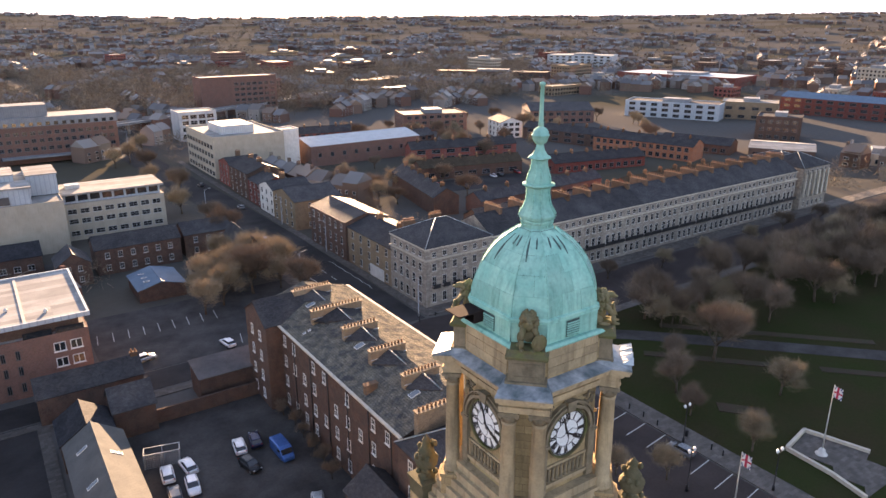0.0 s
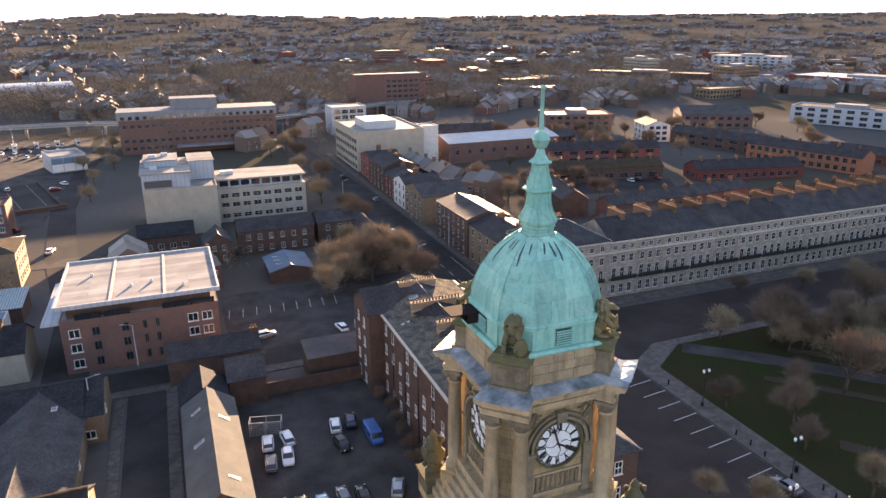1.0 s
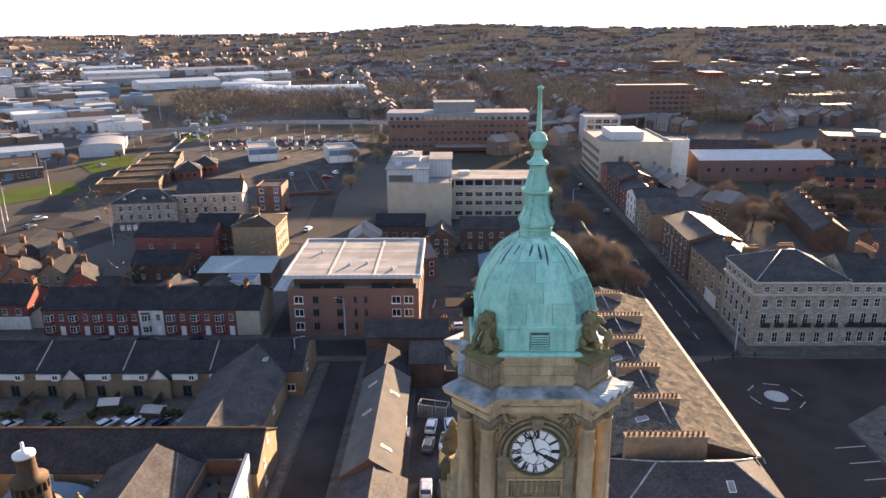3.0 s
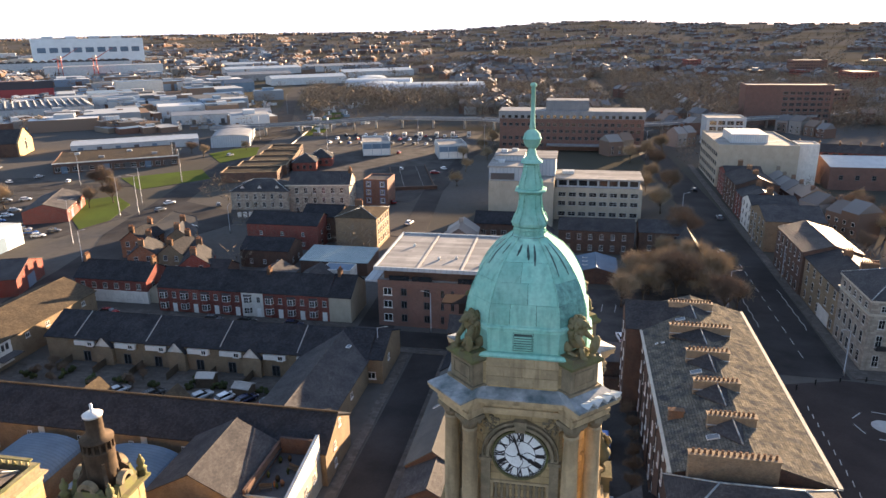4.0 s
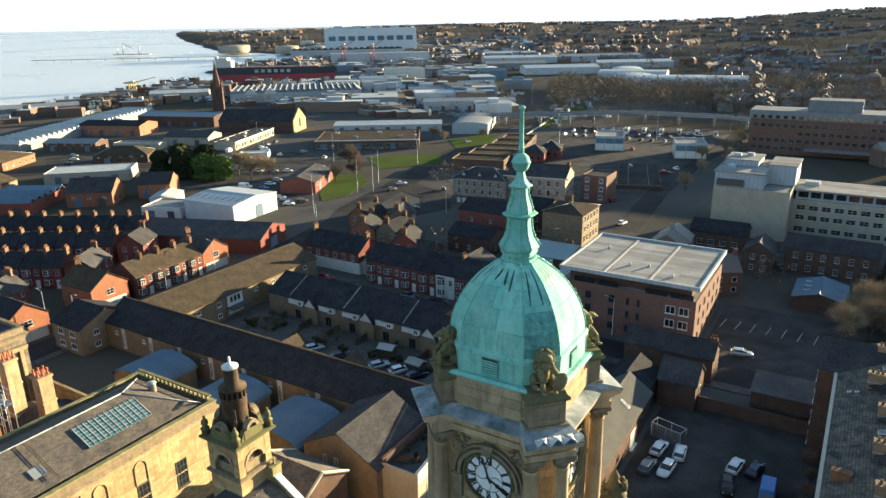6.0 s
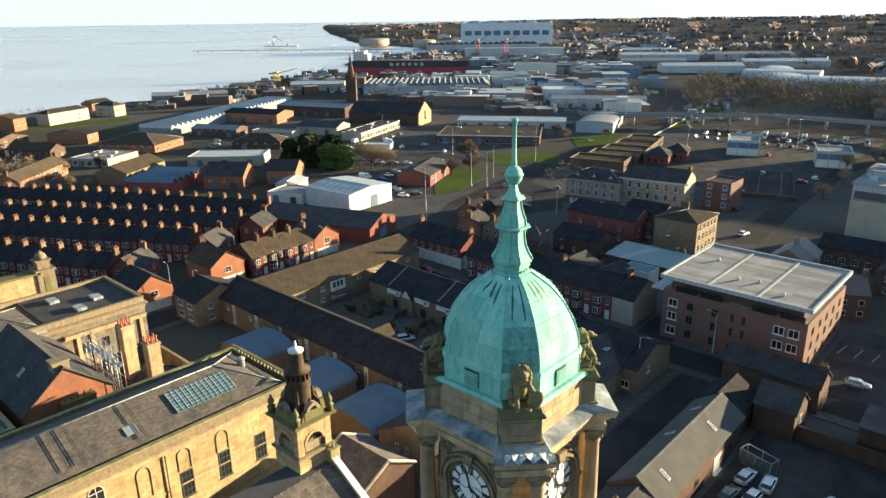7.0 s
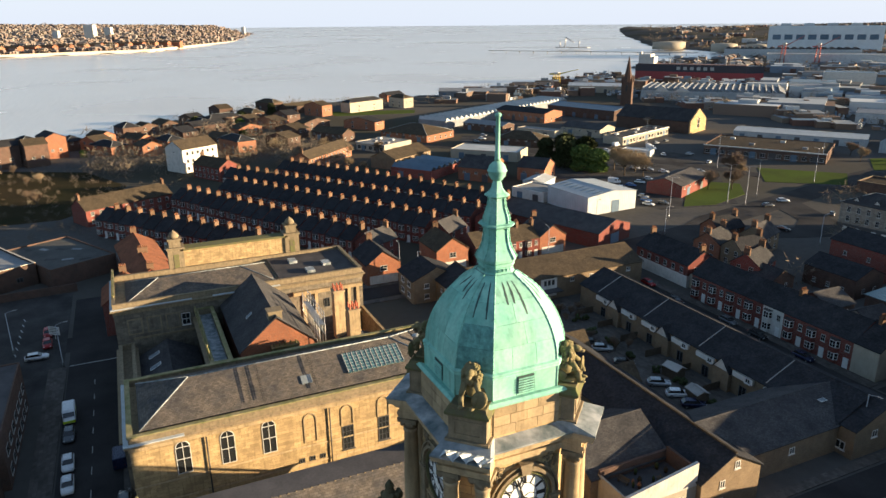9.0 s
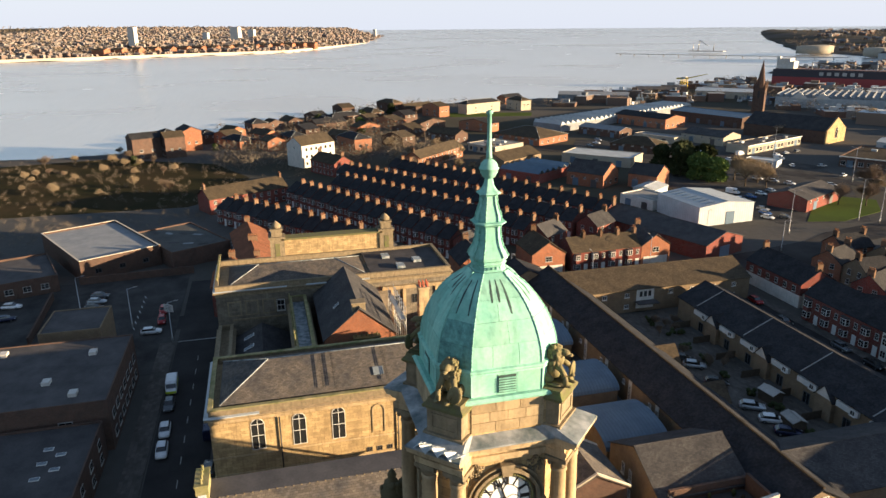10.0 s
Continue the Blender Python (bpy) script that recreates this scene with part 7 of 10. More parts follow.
for z, e in ((11.2, 0.45), (13.8, 0.35)):
    s = Shape()
    for a in ((-9.25 - e, -7.75 - e, 9.25, -7.75), (-9.25 - e, -7.75, -9.25, 7.75)):
        s.box(a[0], a[1], z, a[2], a[3], z + 0.3)
    part("cornice", s, COPING, cp)
for u in (-6.6, -3.9, -1.2, 1.5, 4.2, 6.9):
    part("balcony", Shape().box(-0.9, -0.7, 4.5, 0.9, 0, 4.62).box(-0.9, -0.7, 4.62, 0.9, -0.65, 5.5), BLACK_METAL, cp, at=pose(u, -7.75, 0))
chimney(cp, 2.0, 5.5, 14.4, 3.2, 0.9, 3.0, 8)
chimney(cp, -5.0, 6.5, 14.2, 3.2, 0.9, 2.4, 8)
first = bay_of(3, 102.6, 7.6, "grey stone Georgian terraced house with sash windows")
for i in range(1, 17):
    copy_thing(first, pose(102.6 + 7.6 * i, 129.6, 0))
endp = building("end_pavilion", "grey stone end pavilion with tall columns", "house", 239, 129.5, 16, 15, 14.4, "hip", 3.6, STUCCO, SLATE, group="terrace on the square")
windows(endp, "S", 5, (1.0, 5.0, 8.6, 11.9), 1.1, 1.7, "far")
for i in range(6):
    part("column", Shape().lathe([(0.5, 4.4), (0.42, 5.0), (0.36, 12.6), (0.5, 12.9)], 12), COPING, endp, at=pose(-7 + 2.8 * i, -7.9, 0))
farc = building("corner_shop", "stone corner shop building with white upper windows", "house", 262, 150, 14, 16, 10.5, "hip", 2.6, STUCCO, SLATE)
windows(farc, "S", 4, (1.0, 4.2, 7.4), 1.2, 1.7, "far")
windows(farc, "W", 4, (1.0, 4.2, 7.4), 1.2, 1.7, "far")

# ---- street of mixed brick fronts ----
def front_house(x0, y0, x1, y1, h, roof, rise, wall, cover, label, cols=4, style="far", stacks=0, floors=3):
    b = building("street_house", label, "house", (x0 + x1) / 2, (y0 + y1) / 2, x1 - x0, y1 - y0, h, roof, rise, wall, cover, 0, "street fronts")
    fl = h / floors
    windows(b, "W", cols, [0.8 + fl * i for i in range(floors)], 1.1, min(2.0, fl * 0.58), style, 0.6)
    windows(b, "S", 2, [0.8 + fl * i for i in range(floors)], 1.0, 1.5, style, 2.0)
    for i in range(stacks):
        chimney(b, 0.5, (y1 - y0) * (0.3 - 0.45 * i), h + rise * 0.8, 1.8, 0.8, 1.6, 4)
    return b


front_house(80, 161.5, 93, 184, 10.8, "gy", 1.8, BRICK_DARK, SLATE, "tall red brick street house with white windows", 6)
fh = front_house(80.5, 137.5, 94, 161, 9.8, "gy", 2.2, BRICK_BUFF, SLATE, "buff brick shop house with a slate roof", 5, stacks=2)
part("shop_front", Shape().box(-0.15, -7.5, 0.2, 0, -0.5, 3.2), RENDER_WHITE, fh, at=pose(-6.75, 0, 0))
front_house(82, 131.5, 92, 137.0, 5.0, "flat", 0, STUCCO, FELT_DARK, "low stone link house", 2, floors=1)
fs = front_house(80, 196, 96, 214, 9.0, "gx", 2.6, BRICK_BUFF, SLATE, "buff brick shop house with a blue painted front", 4)
part("advert_board", Shape().box(2.2, -0.1, 3.8, 8.4, 0, 7.2), plain("board_pale_teal", (0.3, 0.5, 0.52), 0.5), fs, at=pose(0, -9, 0))
front_house(80.5, 214.2, 94, 228, 8.6, "gx", 2.2, RENDER_WHITE, SLATE, "white rendered shop house", 3, stacks=1)
front_house(81, 228.2, 93, 241, 8.0, "gy", 2.2, BRICK_RED, SLATE, "red brick shop house", 3, stacks=1)
front_house(81, 241.2, 95, 262, 9.6, "gy", 2.6, BRICK_DARK, SLATE, "dark brick house with large stacks", 4, stacks=2)
front_house(82, 262.2, 95, 278, 8.6, "gx", 2.2, BRICK_RED, SLATE, "red brick shop house", 4, stacks=1)
w78 = building("white_office", "white office block with strip windows and roof plant", "office", 97, 303, 30, 40, 16.5, "flat", 0, RENDER_CREAM, FELT, parapet=0.5)
windows(w78, "W", 9, (1.0, 4.6, 8.2, 11.8), 2.6, 1.7, "far_dark", 1.0)
part("plant_room", Shape().box(-9, -12, 16.5, 5, 6, 20), SHEET_WHITE, w78)
building("white_stair_tower", "tall white stair tower", "office", 116, 290, 8, 8, 17, "flat", 0, RENDER_WHITE, FELT, parapet=0.3)
bh = building("market_hall", "low brick hall with a pale sheet roof", "hall", 152, 296, 56, 26, 9.0, "gx", 2.2, BRICK_OFFICE, SHEET_WHITE)
windows(bh, "S", 9, (4.0,), 1.6, 1.8, "far_dark")
b2 = building("blue_glass_office", "small office with pale blue glass front", "office", 104, 392, 20, 16, 15, "flat", 0, SHEET_WHITE, FELT, parapet=0.4)
windows(b2, "S", 4, (1.5, 5, 8.5, 11.6), 3.6, 2.2, "far")
sl = building("brown_slab", "brown brick slab office with bands of windows", "office", 158, 484, 52, 18, 25, "flat", 0, BRICK_OFFICE, FELT, parapet=0.5)
windows(sl, "S", 12, (2, 5.5, 9, 12.5, 16, 19.5), 3.0, 1.8, "far_dark", 1.0, skip={(i, r) for i in range(5) for r in range(6)})

# ---- quarter behind the terrace on the square ----
QUARTER = [
    ("banded_block", "brown brick block with pale bands and flat roof", 230, 350, 38, 24, 9.5, "flat", 0, BRICK_OFFICE, FELT_DARK, -18, 3, 8),
    ("white_corner_house", "white painted corner house over a dark shop", 249, 303, 13, 18, 8.6, "gy", 2.4, RENDER_WHITE, SLATE, -16, 3, 3),
    ("brick_hall", "large brick hall with a slate roof and roof light", 316, 333, 40, 30, 7.6, "gx", 3.6, BRICK_OFFICE, SLATE, -30, 2, 8),
    ("market_row", "long low brick row with a white front and slate roof", 226, 213, 46, 12, 4.4, "gx", 2.8, BRICK_RED, SLATE, -12, 1, 12),
    ("brick_row", "orange brick row under a long slate roof", 270, 221, 50, 13, 6.8, "gx", 2.8, BRICK_ORANGE, SLATE, -74, 2, 14),
    ("grey_office", "pale grey office with bands of white windows", 390, 300, 60, 20, 10.0, "flat", 0, CLADDING, FELT_DARK, -65, 3, 16),
    ("buff_block", "plain buff office block with a flat pale roof", 428, 270, 34, 26, 10.5, "flat", 0, BRICK_BUFF, FELT, -60, 2, 7),
    ("red_institute", "long red brick building with white window bays", 482, 228, 92, 18, 11.0, "gx", 3.0, BRICK_RED, SHEET_BLUE, -83, 3, 26),
    ("shopping_hall", "wide red brick hall under a pale sheet roof", 612, 462, 124, 56, 8.5, "flat", 0, BRICK_RED, SHEET_WHITE, -79, 1, 12),
    ("civic_block", "white modern block with ribbon windows", 704, 700, 86, 44, 15.0, "flat", 0, SHEET_WHITE, SHEET_GREY, -56, 4, 20),
    ("brick_store", "long dark brick store with a flat roof", 470, 600, 122, 28, 9.0, "flat", 0, BRICK_DARK, FELT_DARK, -50, 2, 24),
    ("pale_roof_unit", "low unit with a pale sheet roof", 320, 182, 28, 24, 4.6, "gx", 1.2, BRICK_DARK, FELT, -60, 1, 6),
    ("pale_roof_unit", "low unit with a pale sheet roof", 340, 148, 24, 20, 4.6, "flat", 0, RENDER_CREAM, FELT, -62, 1, 5),
    ("brown_block", "plain brown brick block with a flat roof", 366, 212, 22, 20, 12.0, "flat", 0, BRICK_DARK, FELT_DARK, -62, 3, 5),
    ("workshop_row", "low brick workshops with slate roofs", 300, 214, 34, 14, 4.4, "gx", 2.6, BRICK_DARK, SLATE, -70, 1, 8),
    ("brick_terrace", "plain brick terrace with slate roof and stacks", 152, 160, 62, 9, 6.0, "gx", 2.6, BRICK_DARK, SLATE, 0, 2, 7),
    ("brick_terrace", "plain brick terrace with slate roof and stacks", 214, 164, 50, 9, 6.2, "gx", 2.6, BRICK_RED, TILE_BROWN, 0, 2, 6),
    ("mews_row", "low brick mews row with slate roof", 168, 184, 60, 8, 4.6, "gx", 2.4, BRICK_OFFICE, SLATE, 3, 1, 9),
    ("brick_terrace", "plain brick terrace with slate roof and stacks", 133, 206, 44, 9, 6.4, "gx", 2.8, BRICK_DARK, SLATE, 78, 2, 6),
    ("brick_terrace", "plain brick terrace with slate roof and stacks", 190, 262, 52, 9, 6.4, "gx", 2.8, BRICK_RED, SLATE, -14, 2, 7),
    ("mews_row", "low brick mews row with slate roof", 172, 232, 46, 9, 5.0, "gx", 2.6, BRICK_DARK, TILE_BROWN, -12, 1, 7),
    ("brick_terrace", "plain brick terrace with slate roof and stacks", 262, 268, 48, 9, 6.2, "gx", 2.8, BRICK_DARK, SLATE, -74, 2, 6),
    ("brick_terrace", "plain brick terrace with slate roof and stacks", 176, 300, 44, 10, 6.0, "gx", 2.8, BRICK_DARK, SLATE, 8, 2, 11),
    ("brick_terrace", "plain brick terrace with slate roof and stacks", 150, 340, 50, 10, 6.0, "gx", 2.8, BRICK_RED, SLATE, -12, 2, 12),
]
for nm, lab, x, y, w, d, h, rf, rise, wall, cov, turn, floors, n in QUARTER:
    b = building(nm, lab, "building", x, y, w, d, h, rf, rise, wall, cov, turn, parapet=0.5)
    fl = h / floors
    if x > 380:
        n = max(4, n // 2)
    windows(b, "S", n, [0.9 + fl * i for i in range(floors)], min(4.0, w / n * 0.55), min(1.9, fl * 0.55), "far_dark")
    if x < 380 and nm not in ("brick_terrace", "mews_row"):
        windows(b, "W", max(2, int(d / 5)), [0.9 + fl * i for i in range(floors)], 1.5, min(1.8, fl * 0.55), "far_dark")
    if rf == "flat":
        part("plant_room", Shape().box(-w * 0.12, -d * 0.2, h, w * 0.16, d * 0.2, h + 2.2), SHEET_GREY, b)
    elif nm in ("brick_terrace", "brick_row", "market_row", "mews_row"):
        for i in range(6):
            chimney(b, -w / 2 + w * (i + 0.5) / 6, 0, h + rise, 0.7, 1.5, 1.0, 4)

# ---- police station and low blocks along the side street ----
ps = building("police_station", "dark flat-roofed brick office with white windows", "office", -65.5, -28.2, 25, 33.0, 8.6, "flat", 0, BRICK_DARK, FELT_DARK, parapet=0.2)
windows(ps, "E", 3, (1.2, 4.4), 2.0, 1.5, "far")
windows(ps, "N", 7, (1.2, 4.4), 1.8, 1.4, "far")
for x, y in ((-6, 11), (4, 6), (9, 11), (-9, -4), (2, -9)):
    part("roof_hatch", Shape().box(-0.8, -0.6, 8.6, 0.8, 0.6, 9.2), RENDER_WHITE, ps, at=pose(x, y, 0))
pw = building("police_annexe", "lower flat-roofed annexe with roof lights", "office", -42.3, -27.5, 19, 30, 5.8, "flat", 0, BRICK_DARK, FELT_DARK, parapet=0.3)
windows(pw, "N", 3, (1.2, 3.6), 1.6, 1.3, "far")
for i in range(5):
    skylight(pw, -3.5 + 1.8 * i, 9.0 + (i % 2) * 2, 5.8)
pt = building("stair_block", "brown brick stair tower on the flat roof", "office", -90.0, -24.0, 12, 11, 8.0, "flat", 0, BRICK_BUFF, FELT_DARK, parapet=0.2)
windows(pt, "E", 2, (1.2, 4.6), 1.6, 1.3, "far")
wh = building("low_warehouse", "low warehouse with a dark roof and white wall coping", "warehouse", -158, -33, 36, 21, 5.2, "flat", 0, BRICK_DARK, SHEET_GREY, 28, parapet=0.5, coping=COPING)
wh2 = building("low_warehouse", "low warehouse with a dark patched roof", "warehouse", -157, -10.5, 27, 17, 4.6, "flat", 0, BRICK_DARK, ASBESTOS, 28, parapet=0.4)
for i in range(7):
    part("roof_patch", Shape().box(-1.4, -0.6, 4.602, 1.4, 0.6, 4.66), SHEET_GREY if i % 2 else FELT_DARK, wh2, at=pose(-10 + 3.4 * i, -4 + 2.9 * (i % 4), 0, 0, 0, 12 * i))
s = Shape().box(-0.05, -0.05, 0, 0.05, 0.05, 1.6).box(-1.3, -0.12, 1.2, 1.3, -0.05, 3.0)
for i in range(4):
    s.box(-1.0, -0.135, 1.45 + 0.38 * i, 1.0 - 0.3 * (i % 2), -0.12, 1.6 + 0.38 * i, 1)
solid("sign_board", s, [RENDER_WHITE, FRAME_DARK], "white notice board on posts by the car park", "sign", at=pose(-107.1, -9.2, 0, 0, 0, 55))
windows(wh, "E", 3, (1.6,), 1.6, 1.3, "dark")

yb = building("yard_block", "low red brick block with a dark flat roof", "office", -139, -50, 22, 18, 4.0, "flat", 0, BRICK_DARK, FELT_DARK, 20, parapet=0.5)
windows(yb, "E", 4, (1.4,), 1.8, 1.4, "far")
windows(yb, "N", 4, (1.4,), 1.8, 1.4, "far")
s = Shape().box(-0.15, -14, 0, 0.15, 14, 1.9).box(-0.22, -14, 1.902, 0.22, 14, 2.02)
for x, y, t in ((-136, -20, 4), (-112, -37, 94)):
    solid("yard_wall", s, BRICK_DARK, "dark brick yard wall with a flat coping", "wall", "yard walls", at=pose(x, y, 0, 0, 0, t))

# ---- sheds, yards and blocks beyond the terraces ----
ds = building("dark_shed", "long dark-roofed brick shed with a blue door", "shed", -131, 131.5, 44, 17, 4.6, "gx", 2.6, BRICK_RED, FELT_DARK, 20)
part("blue_door", Shape().box(0, -2.2, 0, 0.15, 2.2, 3.2), plain("door_dull_blue", (0.12, 0.17, 0.24), 0.6), ds, at=pose(22.0, 0, 0))
ws = building("white_shed", "white steel shed with a grey ribbed roof", "shed", -150.3, 159.5, 22, 22, 6.4, "gx", 1.2, SHEET_WHITE, CLADDING, 5, over=0.1)
part("roller_door", Shape().box(0, -1.7, 0, 0.12, 1.7, 4.2), SHEET_BLUE, ws, at=pose(11.0, 1.5, 0))
for i in range(7):
    part("roof_light", Shape().box(-0.35, -2.0, 0, 0.35, 2.0, 0.06), SHEET_BLUE, ws, at=pose(-9 + 3 * i, -5.5, 7.16) @ pose(0, 0, 0, 6.2))
SHEDS = [
    ("arched_shed", -218, 832, 52, 34, 5.0, "barrel", 2.6, CLADDING, CLADDING, 112), ("arched_shed", -158, 700, 92, 44, 5.5, "barrel", 3.4, CLADDING, CLADDING, 126),
    ("white_unit", -185, 159.5, 9, 12, 3.0, "gy", 1.0, SHEET_WHITE, SHEET_WHITE, 35), ("white_unit", -170.5, 150, 15, 13, 3.4, "flat", 0, RENDER_WHITE, FELT, 20),
    ("works_unit", -208.8, 146.5, 16.4, 14, 5.5, "gx", 4.0, BRICK_ORANGE, SLATE, 37), ("works_unit", -198.5, 166.5, 12, 13, 5.5, "gx", 3.4, BRICK_ORANGE, SLATE, 37),
    ("works_hall", -251.5, 172.5, 34, 18, 4.2, "flat", 0, RENDER_CREAM, SHEET_WHITE, 43), ("brick_unit", -254, 127, 28, 14, 5.0, "gx", 3.0, BRICK_BUFF, TILE_BROWN, 122),
    ("shop_unit", -297, 134, 20, 21, 4.0, "flat", 0, RENDER_CREAM, FELT, 27), ("brick_unit", -323.5, 164, 33, 26, 4.0, "hip", 4.2, BRICK_ORANGE, TILE_BROWN, 30),
    ("brick_unit", -275.5, 205.5, 25, 16, 4.0, "hip", 3.4, BRICK_DARK, TILE_BROWN, 40), ("brick_unit", -362, 262, 41, 20, 6.0, "gx", 2.0, BRICK_ORANGE, TILE_DARK, 22),
    ("blue_store", -357, 309, 56, 24, 6.5, "gx", 1.6, BRICK_DARK, SHEET_BLUE, 18), ("brick_unit", -287.5, 257, 26, 17, 4.6, "gx", 2.4, RENDER_CREAM, SLATE, 23),
    ("shop_unit", -262, 272, 51, 12, 4.2, "flat", 0, RENDER_CREAM, FELT_DARK, 111.6), ("shop_unit", -196, 300, 54, 36, 4.6, "flat", 0, BRICK_DARK, TILE_BROWN, 32),
    ("low_store", -217, 347, 65, 20, 4.2, "gx", 1.0, SHEET_WHITE, SHEET_WHITE, 32), ("arched_shed", -171.5, 374, 46, 21, 5.2, "barrel", 1.6, CLADDING, SHEET_GREY, 111.6),
    ("long_store", -226, 464, 68, 26, 6.4, "gx", 1.4, SHEET_WHITE, SHEET_GREY, 30), ("brick_unit", -156, 205, 26, 14, 4.4, "gx", 2.2, BRICK_RED, SLATE, 115),
    ("white_unit", -222, 240, 14, 7, 2.8, "flat", 0, SHEET_WHITE, SHEET_WHITE, 33), ("brick_unit", -330, 214, 30, 12, 4.2, "gx", 1.6, BRICK_DARK, SHEET_GREY, 25),
    ("low_store", -300, 232, 26, 9, 3.4, "flat", 0, RENDER_CREAM, SHEET_GREY, 25), ("glass_roof_works", -230, 130, 21, 26, 3.6, "flat", 0, BRICK_RED, SHEET_GREY, 33),
    ("white_saw_shed", -393.5, 257.5, 157, 22, 4.2, "flat", 0, SHEET_GREY, SHEET_WHITE, 117.7), ("brick_unit", -338, 118, 24, 10, 4.6, "gx", 2.6, BRICK_DARK, TILE_BROWN, 30),
    ("saw_roof_works", -405, 470, 110, 62, 7.5, "flat", 0, SHEET_WHITE, SHEET_GREY, 42), ("quay_store", -520, 300, 60, 20, 5.0, "gx", 2.0, SHEET_GREY, SHEET_GREY, 60),
    ("quay_store", -548, 380, 40, 22, 5.0, "gx", 2.0, BRICK_DARK, FELT_DARK, 60), ("quay_store", -500, 420, 50, 22, 6.0, "gx", 2.0, RENDER_CREAM, SHEET_WHITE, 45),
    ("yard_office", -290, 590, 34, 14, 7.0, "gx", 2.0, RENDER_WHITE, SHEET_WHITE, 40), ("yard_office", -420, 660, 44, 24, 14.0, "flat", 0, RENDER_WHITE, SHEET_BLUE, 40),
    ("yard_office", -330, 700, 30, 20, 10.0, "gx", 3.0, SHEET_BLUE, SHEET_GREY, 40), ("plant_hall", -630, 900, 150, 40, 18.0, "flat", 0, SHEET_WHITE, SHEET_GREY, 40),
    ("retail_shed", -110, 690, 90, 50, 7.0, "barrel", 4.0, SHEET_WHITE, SHEET_WHITE, 10), ("retail_shed", -190, 760, 70, 40, 7.0, "barrel", 3.0, SHEET_WHITE, SHEET_WHITE, 10),
    ("trade_shed", -300, 820, 90, 40, 8.0, "gx", 2.5, SHEET_WHITE, SHEET_WHITE, 35), ("trade_shed", -390, 880, 80, 40, 8.0, "gx", 2.5, SHEET_GREY, SHEET_GREY, 35),
    ("trade_shed", -250, 950, 100, 40, 8.0, "gx", 2.5, SHEET_WHITE, SHEET_WHITE, 35), ("trade_shed", -440, 1000, 110, 44, 9.0, "gx", 2.5, SHEET_WHITE, SHEET_WHITE, 35),
    ("trade_shed", -340, 1080, 120, 44, 9.0, "gx", 2.5, SHEET_WHITE, SHEET_GREY, 35), ("trade_shed", -520, 1130, 90, 40, 9.0, "gx", 2.5, SHEET_WHITE, SHEET_WHITE, 35),
]
TRADE = {"works_unit": "tall orange brick workshop with a steep slate roof", "shop_unit": "low flat-roofed shop block with white windows", "arched_shed": "pale steel shed with a shallow arched roof", "glass_roof_works": "brick works under a striped glazed saw roof", "white_saw_shed": "very long white saw-roofed shed", "blue_store": "long brick store with a blue-grey sheet roof", "brick_unit": "brick workshop unit with a shallow roof", "works_hall": "low works hall with a pitched roof", "trade_shed": "large pale steel trade shed", "retail_shed": "large white curved-roof retail shed", "quay_store": "old quayside store shed"}
